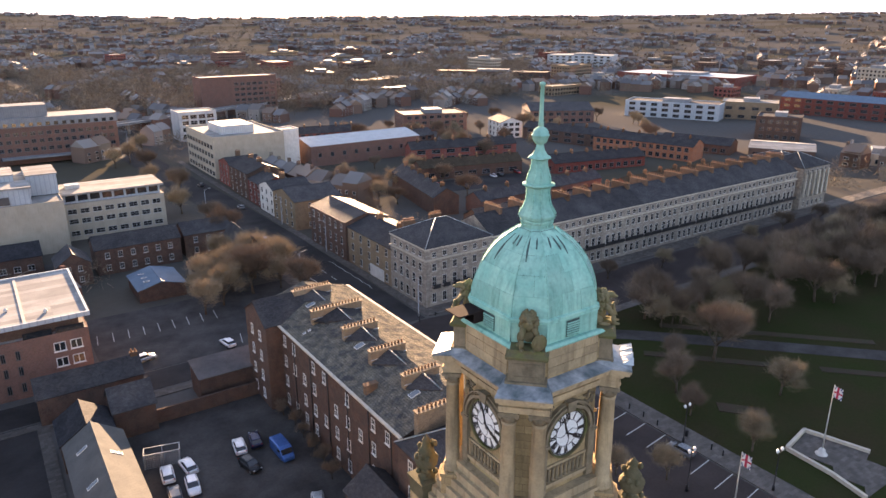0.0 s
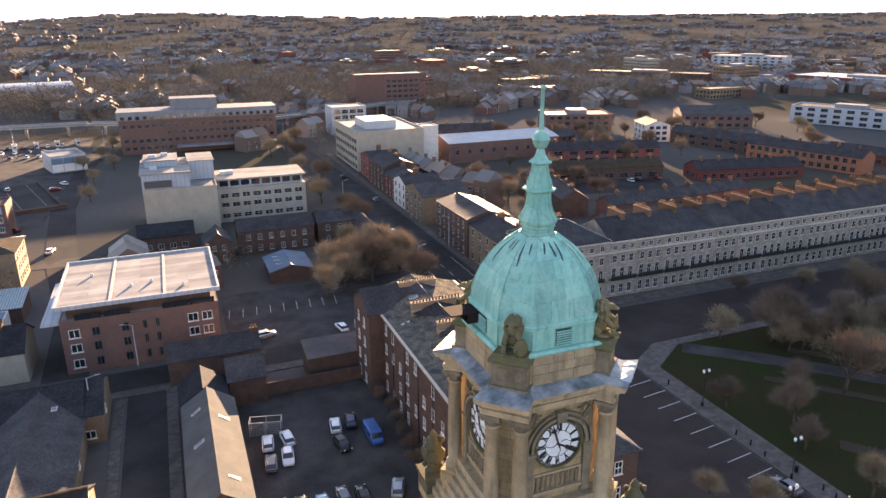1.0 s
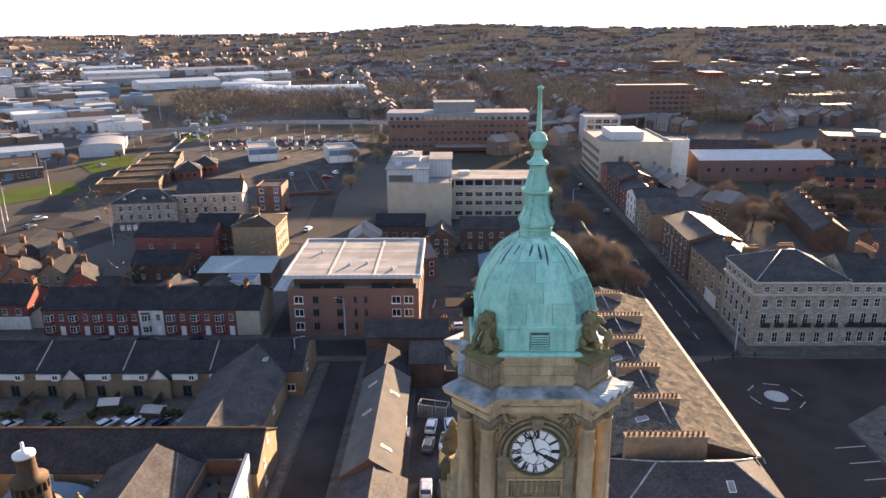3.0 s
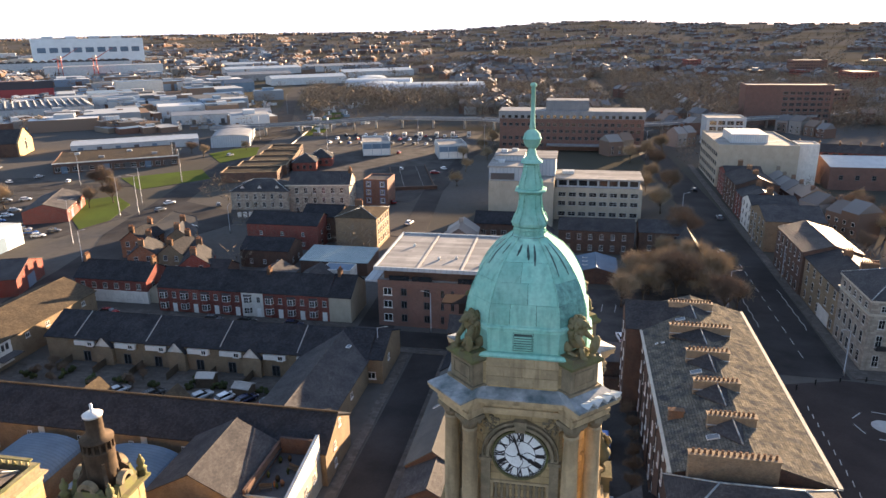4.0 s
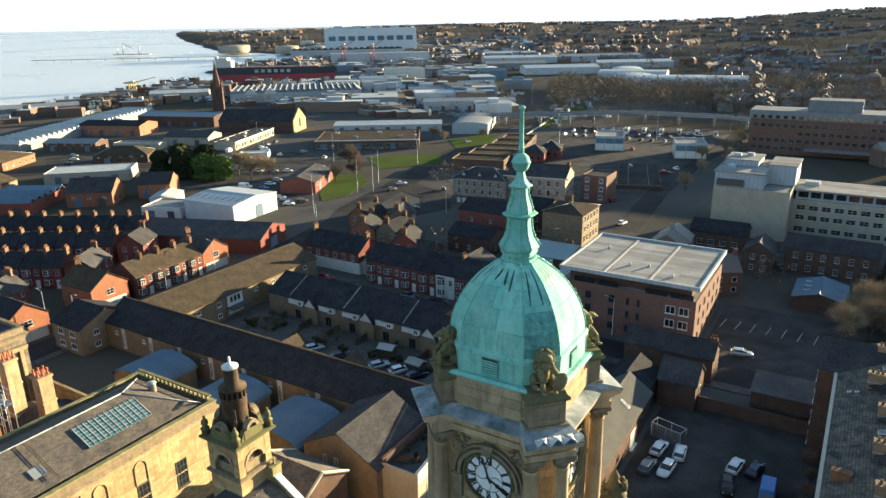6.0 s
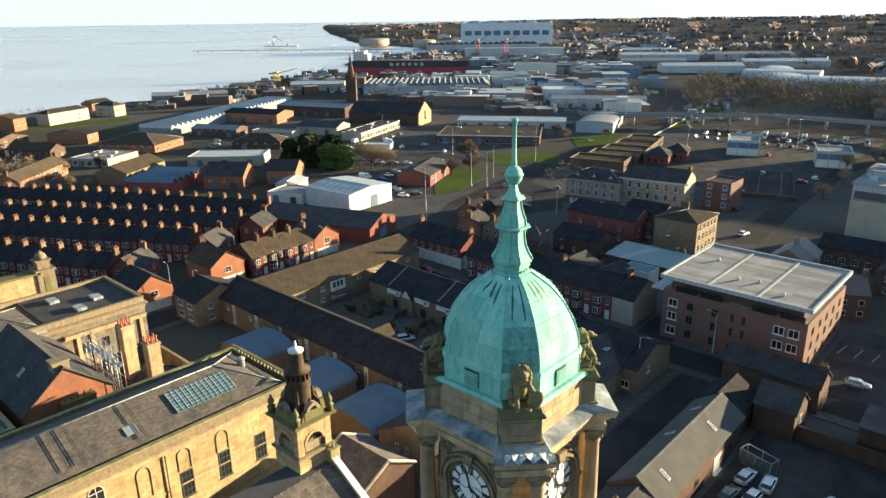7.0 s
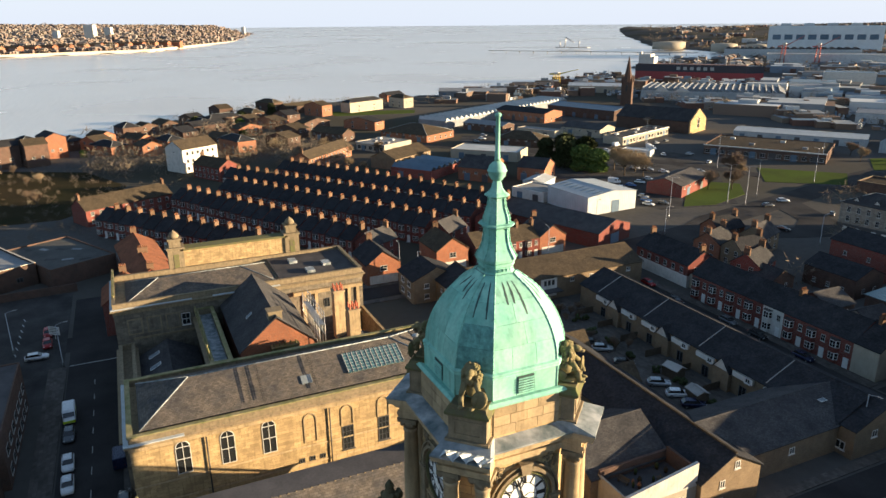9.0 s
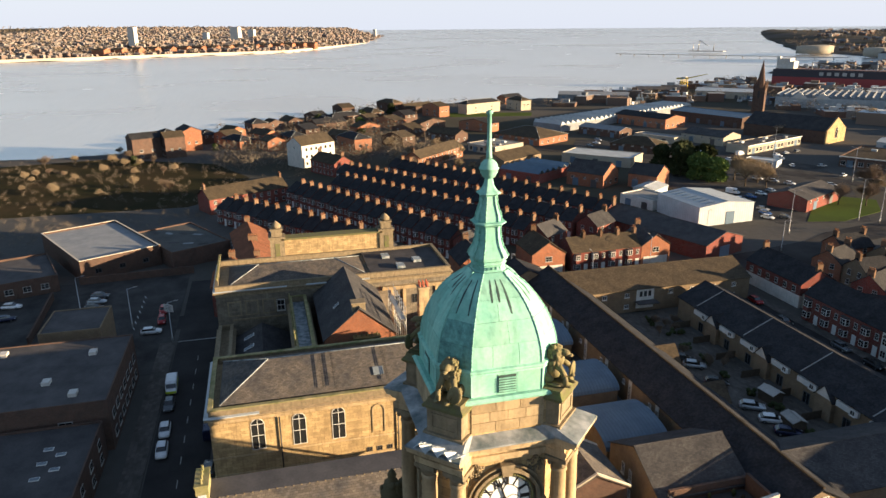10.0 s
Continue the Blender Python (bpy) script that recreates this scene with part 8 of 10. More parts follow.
for nm, x, y, w, d, h, rf, rise, wall, cov, turn in SHEDS:
    b = building(nm, TRADE.get(nm, "pale industrial shed with a shallow roof"), "shed", x, y, w, d, h, rf, rise, wall, cov, turn, parapet=0.3)
    if w < 90:
        for i in range(max(2, int(w / 9))):
            u = -w / 2 + w * (i + 0.5) / max(2, int(w / 9))
            part("shed_door", Shape().box(-1.3, -0.1, 0, 1.3, 0, min(3.2, h * 0.7)), FRAME_DARK if i % 2 else SHEET_BLUE, b, at=pose(u, -d / 2, 0))
    if nm == "glass_roof_works":
        for i in range(6):
            for k, (m, rise) in enumerate(((SHEET_BLUE, 1.5), (SHEET_WHITE, 1.5))):
                q = [(-10.3, 0, 0.0), (10.3, 0, 0.0), (10.3, 2.1, rise), (-10.3, 2.1, rise)]
                part("roof_strip", slab(Shape(), q if k == 0 else [(x, 4.2 - y, z) for x, y, z in reversed(q)], 0.08), m, b, at=pose(0, -12.8 + 4.25 * i, 3.9))
    if nm == "white_saw_shed":
        for i in range(31):
            k = Shape().rings([[(-2.4, -11, 0), (2.4, -11, 0), (-1.6, -11, 2.0)], [(-2.4, 11, 0), (2.4, 11, 0), (-1.6, 11, 2.0)]][::-1])
            part("saw_roof", k, SHEET_WHITE, b, at=pose(-75.5 + 5.03 * i, 0, 4.5))
            part("saw_glass", slab(Shape(), [(-1.2, -10, 1.9), (1.9, -10, 0.32), (1.9, 10, 0.32), (-1.2, 10, 1.9)], 0.04), SHEET_GREY, b, at=pose(-75.5 + 5.03 * i, 0, 4.56))
    if nm == "shop_unit":
        n = int(w / 3.4)
        for i in range(n):
            window(b, "S", -w / 2 + w * (i + 0.5) / n, 0.9, 2.2, 1.9, "far")
        part("roof_edge", Shape().box(-w / 2 - 0.3, -d / 2 - 0.35, h - 0.1, w / 2 + 0.3, -d / 2 - 0.02, h + 0.34), FRAME_WHITE, b)
        for i in range(4):
            part("roof_plant", Shape().box(-1.2, -0.8, h, 1.2, 0.8, h + 0.9), SHEET_GREY if i % 2 else SHEET_WHITE, b, at=pose(-w * 0.35 + w * 0.22 * i, (-1) ** i * d * 0.2, 0))
    if nm in ("brick_unit", "works_unit") and w < 42:
        for side in "SE":
            long = w if side == "S" else d
            for i in range(int(long / 4.5)):
                window(b, side, -long / 2 + long * (i + 0.5) / int(long / 4.5), 3.0 if side == "S" else 1.2, 1.3, 0.9 if side == "S" else 1.5, "far")
    if nm == "saw_roof_works":
        for i in range(22):
            s = Shape().rings([[(-2.4, -30, 0), (2.4, -30, 0), (-2.4, -30, 2.4)], [(-2.4, 30, 0), (2.4, 30, 0), (-2.4, 30, 2.4)]][::-1])
            part("saw_roof", s, SHEET_GREY, b, at=pose(-52 + 5 * i, 0, 7.8))
        for u in (-38, -22):
            part("end_gable", Shape().rings([[(-6, 0, 7), (6, 0, 7), (0, 0, 12)], [(-6, 2, 7), (6, 2, 7), (0, 2, 12)]][::-1]), RENDER_WHITE, b, at=pose(u, -31.4, 0))

# white tall house and riverside flats
wh3 = building("white_gable_house", "tall white house with a plain gable end", "house", -287, 37, 19, 12, 10.6, "gx", 3.4, RENDER_WHITE, TILE_BROWN, 122)
windows(wh3, "S", 6, (1.2, 4.4, 7.8), 1.2, 1.5, "dark")
windows(wh3, "W", 1, (8.6,), 1.0, 1.0)
rng = random.Random(21)
FLATS = [(-330, -44, 14), (-342, -34, 12), (-330, -30, 10), (-372, -16, 13), (-384, -2, 12), (-396, 12, 14), (-408, 22, 12), (-420, 34, 16), (-345, 2, 18), (-362, 16, 16), (-336, 20, 12), (-380, 40, 18), (-400, 56, 22), (-432, 70, 24), (-452, 92, 20), (-430, 112, 18), (-474, 130, 26), (-452, 140, 18), (-463, 177, 34), (-472, 212, 18), (-520, 222, 20), (-404, 96, 22), (-384, 118, 20), (-360, 100, 18), (-372, 148, 24), (-318, 62, 20), (-330, 88, 16), (-352, -24, 14), (-364, -4, 14), (-350, 32, 16), (-416, 54, 16), (-442, 52, 14), (-466, 74, 16), (-376, 76, 16), (-488, 112, 18), (-416, 84, 14), (-346, 58, 14)]
for i, (x, y, w) in enumerate(FLATS):
    pale = i in (18, 19)
    b = building("riverside_flats", "red brick riverside flats with a tiled roof" if not pale else "cream riverside flats with a tiled roof", "flats", x, y, w, 10, 10.4 if i in (0, 1, 2, 27) else rng.choice((5.2, 5.4, 7.6)), rng.choice(("gx", "hip", "gy")), 2.3, RENDER_CREAM if pale else rng.choice((BRICK_ORANGE, BRICK_DARK, BRICK_DARK)), rng.choice((TILE_BROWN, TILE_DARK)), rng.choice((20, 30, 115, 35)), "riverside flats")
    windows(b, "S", 2, (1.0, 3.6), 1.6, 1.3, "far")
    windows(b, "E", 2, (3.6,), 1.4, 1.3, "far")

# church with a dark spire
ch = building("church", "dark stone church with a steep roof", "church", -287.5, 310.5, 47, 22, 7.0, "gx", 6.0, BRICK_DARK, SLATE, 23)
part("west_gable", Shape().rings([[(0, -11, 0), (0, 11, 0), (0, 11, 7.2), (0, 0, 14), (0, -11, 7.2)], [(0.8, -11, 0), (0.8, 11, 0), (0.8, 11, 7.2), (0.8, 0, 14), (0.8, -11, 7.2)]]), SANDSTONE, ch, at=pose(23.5, 0, 0))
window(ch, "E", 0, 2.6, 3.0, 6.0, "arch", out=0.85)
sp = thing("church_spire", -396, 372, 0, 42, "dark red stone church tower with a thin spire", "church tower")
part("tower_wall", Shape().box(-4, -4, 0, 4, 4, 18), BRICK_DARK, sp)
part("spire", Shape().lathe([(3.8, 18), (3.0, 21), (0.1, 38)], 8, smooth=False), BRICK_DARK, sp)
for q in range(4):
    part("pinnacle", Shape().lathe([(0.8, 17), (0.8, 20), (0.05, 24)], 6), BRICK_DARK, sp, at=pose(3.6 * (1 if q % 2 else -1), 3.6 * (1 if q > 1 else -1), 0))
    # black panel on the solid wall paints the dark of an opening
    part("belfry_opening", Shape().box(-0.8, -4.06, 11, 0.8, -4.0, 16), INK, sp, at=pose(0, 0, 0, 0, 0, 90 * q))

# shipyard: construction hall, cranes, ship, tanks and jetty
HALL_WHITE = mat("hall_cladding_white", (0.56, 0.62, 0.65), (0.49, 0.55, 0.58), 0.1, 2, 0.5, 0.1, pattern="ribs", cell=(3.0, 1), joint=(0.6, 0.63, 0.65), rand=0.03)
hb = building("construction_hall", "huge white shipyard hall with a band of windows", "hall", -905, 1240, 190, 80, 50, "flat", 0, HALL_WHITE, HALL_WHITE, 41, parapet=1.0)
for i in range(9):
    part("hall_window", Shape().box(-7, -0.3, 0, 7, 0, 9), SHEET_BLUE, hb, at=pose(-80 + 20 * i, -40, 27))
for i in range(4):
    part("roof_unit", Shape().box(-9, -5, 51, 9, 5, 56), SHEET_WHITE, hb, at=pose(-66 + 40 * i, 10, 0))
hl = building("fabrication_hall", "long grey fabrication hall with a wavy roof edge", "hall", -790, 1020, 200, 46, 17, "flat", 0, SHEET_WHITE, FELT_DARK, 41, parapet=0.5)
for i in range(18):
    part("roof_wave", Shape().lathe([(5.4, -22), (5.4, 22)], 10).turned(pose(0, 0, 0, 90), 0), FELT_DARK, hl, at=pose(-94 + 11 * i, 0, 15))
FOOT.append((-560, 600, math.cos(radians(35)), math.sin(radians(35)), 78, 46))
ship = thing("cargo_ship", -560, 600, -3, 35, "dark blue and red cargo ship with white superstructure", "ship")
hull = Shape()
for zlo, zhi, slot in ((0, 11.5, 0), (11.5, 19, 1)):
    o = [(-66, -9.5), (52, -9.5), (66, -1.5), (69, 0), (66, 1.5), (52, 9.5), (-66, 9.5)]
    hull.prism(o, zlo + 0.002 * slot, zhi, slot)
part("hull", hull, [plain("hull_red", (0.28, 0.035, 0.04), 0.5), plain("hull_navy", (0.012, 0.018, 0.035), 0.4)], ship)
part("deck", Shape().box(-64, -8.5, 19.002, 52, 8.5, 19.6), plain("deck_red_brown", (0.12, 0.06, 0.05), 0.7), ship)
part("superstructure", Shape().box(-62, -8, 19.6, -46, 8, 27).box(-60, -9, 27.002, -50, 9, 30), RENDER_WHITE, ship)
part("funnel", Shape().box(-65, -2, 19.6, -62.1, 2, 32), RENDER_WHITE, ship)
for x in (-30, 0, 30):
    part("deck_crane", Shape().tube((x, 0, 19.6), (x, 0, 27), 0.8).tube((x, 0, 26), (x + 16, 0, 23), 0.4), plain("crane_grey", (0.35, 0.36, 0.37), 0.5), ship)
for i in range(6):
    part("name_mark", Shape().box(-2.0, -0.12, 0, 2.0, 0, 3.4), LINE, ship, "plain white painted mark", at=pose(-18 + 7.2 * i, -9.5, 13.6))
for x, y, r, h in ((-1255, 1178, 34, 15), (-1300, 1240, 24, 14), (-1090, 1182, 26, 15), (-1050, 1235, 26, 13), (-1010, 1180, 18, 13)):
    solid("storage_tank", Shape().lathe([(r, 0), (r, h), (r * 0.7, h + 1.5), (0.1, h + 2.5)], 32), RENDER_CREAM, "pale round storage tank by the river", "tank", "storage tanks", at=pose(x, y, 0))
jt = thing("jetty", -1180, 880, 0, 0, "long oil jetty with a loading head on piles", "jetty")
part("deck", Shape().box(-260, -3, 1.5, 190, 3, 2.6), CONCRETE, jt, at=pose(0, 60, 0, 0, 0, 38))
part("jetty_head", Shape().box(-40, -12, 1.5, 40, 12, 3), CONCRETE, jt, at=pose(-240, 150, 0, 0, 0, 38))
part("loading_arms", Shape().tube((-260, 140, 3), (-256, 140, 26), 1.2).tube((-256, 140, 26), (-236, 150, 14), 1.0).tube((-230, 160, 3), (-228, 160, 20), 1.0).tube((-262, 128, 3), (-262, 128, 18), 1.0), STEEL, jt)
for i in range(14):
    part("pile", Shape().lathe([(0.8, -5), (0.8, 1.5)], 8), CONCRETE, jt, at=pose(0, 60, 0, 0, 0, 38) @ pose(-250 + 32 * i, 0, 0))
for x, y, c in ((-660, 850, (0.4, 0.08, 0.06)), (-620, 868, (0.4, 0.08, 0.06)), (-575, 425, (0.55, 0.4, 0.05))):
    cr = thing("dock_crane", x, y, 0, 30, "tall dockyard crane with a lattice jib", "crane", "cranes")
    pm = plain("crane_paint", c, 0.5)
    s = Shape()
    H = 40 if c[1] < 0.2 else 16
    for sx in (-3, 3):
        for sy in (-3, 3):
            s.tube((sx, sy, 0), (sx * 0.6, sy * 0.6, H * 0.75), 0.5, n=5)
    for z in (0.25, 0.5, 0.74):
        s.tube((-3, -3, H * z), (3, 3, H * z * 0.9), 0.3, n=4).tube((3, -3, H * z), (-3, 3, H * z * 0.9), 0.3, n=4)
    part("tower", s, pm, cr)
    part("jib", Shape().tube((-8, 0, H * 0.7), (4, 0, H * 0.75), 1.0, 1.0, 4).tube((4, 0, H * 0.75), (24, 0, H * 1.05), 0.8, 0.3, 4), pm, cr)
    part("cab", Shape().box(-2.4, -2, H * 0.7, 2.4, 2, H * 0.82), RENDER_WHITE, cr)

# ---- streets, yards, square ----
road([(70.5, 118), (71, 150), (71, 200), (70, 250), (66, 330), (60, 480), (40, 900)], 13.5)
road([(-130, -1.6), (60, -1.6)], 9.0, ASPHALT)
road([(-102.5, -40), (-103, 50), (-104, 120), (-108, 150), (-114, 180)], 7.5)
road([(-97, 121.6), (40, 122.6)], 7.4)
road([(-1.2, 52), (-0.8, 118)], 6.5)
road([(-15, 126.5), (-16, 158), (-24, 205), (-29, 260), (-29, 330), (-20, 420)], 8.0)
road([(-70, 198), (-24, 199), (62, 203)], 7.0, ASPHALT_OLD)
road([(-96, 132), (-104, 160), (-116, 185), (-124, 225), (-139, 288), (-152, 360), (-170, 440), (-215, 560), (-262, 690), (-330, 900), (-380, 1200)], 12.0)
road([(-124, 225), (-100, 214), (-92, 201), (-97, 190), (-112, 176)], 12.0)
road([(-300, 150), (-240, 215), (-190, 245), (-135, 262)], 8.0)
sheet("square_road", [(57.5, 20), (84, 20), (84, 92), (92, 97), (300, 101), (300, 116.5), (84, 116.5), (76, 117.5), (57.5, 112)], -0.3, 0.05, ASPHALT_TAR, "dark asphalt road and parking round the square", "road")
sheet("square_forecourt", [(30, -40), (57.4, -40), (57.4, 56), (30, 56)], -0.3, 0.045, PAVING, "paved forecourt before the town hall", "pavement")
sheet("car_yard", rectangle(13.4, 58, 38.4, 107), -0.3, 0.05, ASPHALT_OLD, "worn asphalt car yard behind the terrace", "yard")
sheet("car_park", rectangle(14.5, 126.6, 62, 158), -0.3, 0.045, ASPHALT_OLD, "asphalt car park with marked bays", "car park")
sheet("side_car_park", rectangle(-136, -62, -78, -7), -0.3, 0.04, ASPHALT_OLD, "dark asphalt car park", "car park")
sheet("mews_court", rectangle(-80, 84, -22, 101), -0.3, 0.04, PAVING, "shaded parking court inside the housing", "yard")
sheet("rear_car_park", [(146, 212), (186, 204), (196, 222), (152, 228)], -0.3, 0.045, ASPHALT, "asphalt car park behind the terrace", "car park")
sheet("plaza", [(-128, 290), (-60, 240), (-33, 240), (-30, 430), (-120, 430)], -0.3, 0.04, ASPHALT_OLD, "wide asphalt toll plaza and car park", "plaza")
PAVES = [[(84.3, 20), (88.5, 20), (88.5, 89.9), (98, 96.4), (300, 96.4), (300, 100.7), (93.5, 98.6), (84.3, 92.4)], [(56, 60), (58.6, 60), (58.6, 111), (63, 116.5), (63, 200), (60.5, 200), (60.5, 119), (56, 115)], [(78, 118.4), (300, 117), (300, 122.4), (80.2, 122.4), (80.2, 330), (77.9, 330)], rectangle(-92, -6.4, -36, -9.6), rectangle(-98, 117.6, 38, 115.8), rectangle(-98, 125.6, -20, 128.2), rectangle(-4.6, 52, -6.2, 115), rectangle(2.2, 52, 4.0, 117), rectangle(-109, 45, -106.5, 122), [(-98.6, 45), (-96.6, 45), (-96.6, 122), (-98.6, 122)], rectangle(-93, 3.0, -44, 4.0)]
for p in PAVES:
    x = [q[0] for q in p]
    area = sum(a[0] * b[1] - b[0] * a[1] for a, b in zip(p, p[1:] + p[:1]))
    sheet("pavement", p if area > 0 else p[::-1], -0.3, 0.16, PAVING, "grey flagged pavement with a stone kerb", "pavement")
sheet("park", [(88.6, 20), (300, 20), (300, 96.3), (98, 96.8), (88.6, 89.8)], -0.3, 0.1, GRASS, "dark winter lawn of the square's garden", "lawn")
solid("garden_path", strip([(98, 95), (110, 84.5), (141, 52.5), (175, 20)], 4.4).turned(pose(0, 0, 0.1), 0), ASPHALT_OLD, "grey path across the garden", "path", kind="structure")
for p in ([(104, 80), (121, 62), (119.6, 60.7), (102.6, 78.7)], [(126, 57), (139, 43.6), (137.6, 42.3), (124.6, 55.7)], [(117, 87), (146, 57), (144.6, 55.7), (115.6, 85.7)], [(99, 60), (104, 54), (102, 52), (97, 58)]):
    sheet("flower_bed", p[::-1], 0.0, 0.24, SOIL, "bare dark flower bed in the lawn", "flower bed")
for p in ([(-172, 266), (-146, 290), (-131, 270), (-150, 246)], [(-164, 330), (-158, 347), (-147, 355), (-137, 329), (-145, 306)], [(-160, 226), (-152, 234), (-138, 222), (-131, 200), (-134, 188), (-146, 200)], [(-470, 140), (-440, 150), (-430, 206), (-448, 214)], [(-12, 212), (-4, 212), (-4, 196), (-12, 196)], [(-140, 400), (-128, 400), (-150, 520), (-166, 520)]):
    area = sum(a[0] * b[1] - b[0] * a[1] for a, b in zip(p, p[1:] + p[:1]))
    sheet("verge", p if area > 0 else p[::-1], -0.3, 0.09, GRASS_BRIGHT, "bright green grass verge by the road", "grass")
s = Shape().lathe([(2.0, 0.0), (1.9, 0.09), (0.2, 0.14)], 24)
solid("mini_roundabout", s, LINE, "white painted mini roundabout", "road marking", at=pose(77, 102, 0.05))


def line(x0, y0, x1, y1, w=0.14, z=0.105):
    d = Vector((x1 - x0, y1 - y0))
    nrm = Vector((-d.y, d.x)).normalized() * w / 2
    q = [(x0 + nrm.x, y0 + nrm.y), (x0 - nrm.x, y0 - nrm.y), (x1 - nrm.x, y1 - nrm.y), (x1 + nrm.x, y1 + nrm.y)]
    return solid("road_marking", Shape().rings([[(x, y, z - 0.05) for x, y in q], [(x, y, z) for x, y in q]]), LINE, "thin white painted road line", "road marking", "painted lines", kind="structure")


for i in range(14):
    line(79.0, 34 + 4.0 * i, 84.0, 34.6 + 4.0 * i, 0.16)
    line(58.8, 34 + 4.0 * i, 64.0, 34.6 + 4.0 * i, 0.16)
for i in range(9):
    line(15.5 + 3.0 * i, 143.5, 16.0 + 3.0 * i, 148.2, 0.14)
    line(40 + 2.8 * i, 128.5, 41 + 2.8 * i, 133, 0.14)
for a in range(6):
    t0, t1 = a * 1.047, a * 1.047 + 0.6
    line(77 + 4.6 * math.cos(t0), 102 + 4.6 * math.sin(t0), 77 + 4.6 * math.cos(t1), 102 + 4.6 * math.sin(t1), 0.18)
for i in range(10):
    line(66.6, 82 + 2.6 * i, 66.8, 83.4 + 2.6 * i, 0.14)
    line(71.4, 126 + 6 * i, 71.4, 129 + 6 * i, 0.12, 0.115)
for sg, x0 in ((-1, 66.4), (1, 76.0)):
    for i in range(10):
        line(x0 + 0.35 * (i % 2), 140 + 2.4 * i, x0 + 0.35 * ((i + 1) % 2), 142.4 + 2.4 * i, 0.12, 0.115)
for i in range(9):
    line(-84 + 6 * i, -1.4, -82 + 6 * i, -1.4, 0.1, 0.115)
line(-92, -6.0, -92, 3.0, 0.2, 0.115)
for i in range(7):
    line(-122 + 3.2 * i, -16.5, -120.4 + 3.2 * i, -16.0, 0.2, 0.1)


# ---- cars ----
TYRE, ALLOY = plain("tyre_rubber", (0.015, 0.015, 0.016), 0.8), plain("wheel_rim", (0.35, 0.36, 0.37), 0.35, 0.8)
CARGLASS = plain("car_glass", (0.018, 0.022, 0.026), 0.08, spec=0.9)
LAMP_RED, LAMP_CLEAR = plain("tail_lamp_red", (0.25, 0.01, 0.01), 0.3), plain("head_lamp_clear", (0.6, 0.6, 0.58), 0.15)


def section(x, hw, z0, z1, r=0.12):
    return [(x, -hw + r, z0), (x, hw - r, z0), (x, hw, z0 + r), (x, hw, z1 - r), (x, hw - r * 1.4, z1), (x, -hw + r * 1.4, z1), (x, -hw, z1 - r), (x, -hw, z0 + r)]


BODY = Shape().rings([section(-2.12, 0.7, 0.45, 0.85), section(-2.0, 0.84, 0.3, 0.98), section(-1.2, 0.88, 0.25, 1.0), section(0.6, 0.89, 0.25, 0.98), section(1.5, 0.87, 0.26, 0.9), section(2.05, 0.78, 0.32, 0.74), section(2.16, 0.64, 0.4, 0.62)], smooth=True)
CABIN = Shape().rings([[(-1.95, -0.74, 0.97), (-1.95, 0.74, 0.97), (1.0, 0.76, 0.97), (1.0, -0.76, 0.97)][::-1], [(-1.45, -0.6, 1.4), (-1.45, 0.6, 1.4), (0.25, 0.62, 1.42), (0.25, -0.62, 1.42)][::-1]][::1])
ROOF = Shape().rings([[(-1.5, -0.62, 1.39), (0.32, -0.64, 1.41), (0.32, 0.64, 1.41), (-1.5, 0.62, 1.39)], [(-1.4, -0.54, 1.46), (0.18, -0.56, 1.47), (0.18, 0.56, 1.47), (-1.4, 0.54, 1.46)]])
WHEEL = Shape().lathe([(0.2, -0.1), (0.3, -0.11), (0.31, 0.11), (0.2, 0.1)], 14).lathe([(0.19, -0.112), (0.19, 0.112)], 12, slot=1).turned(pose(0, 0, 0, 90), 0)
cabin_m, wheel_m = CABIN.mesh("cabin_glass", CARGLASS), WHEEL.mesh("wheel", [TYRE, ALLOY])
lampf, lampr = Shape().box(2.0, -0.12, 0.6, 2.1, 0.12, 0.72).mesh("headlight", LAMP_CLEAR), Shape().box(-2.12, -0.1, 0.7, -2.03, 0.1, 0.86).mesh("tail_light", LAMP_RED)
CARS = {}
PAINT = {"white": (0.72, 0.73, 0.74), "silver": (0.4, 0.42, 0.44), "black": (0.015, 0.016, 0.018), "blue": (0.04, 0.12, 0.34), "red": (0.3, 0.02, 0.02), "grey": (0.13, 0.14, 0.15), "pale blue": (0.25, 0.4, 0.52), "navy": (0.015, 0.022, 0.06)}


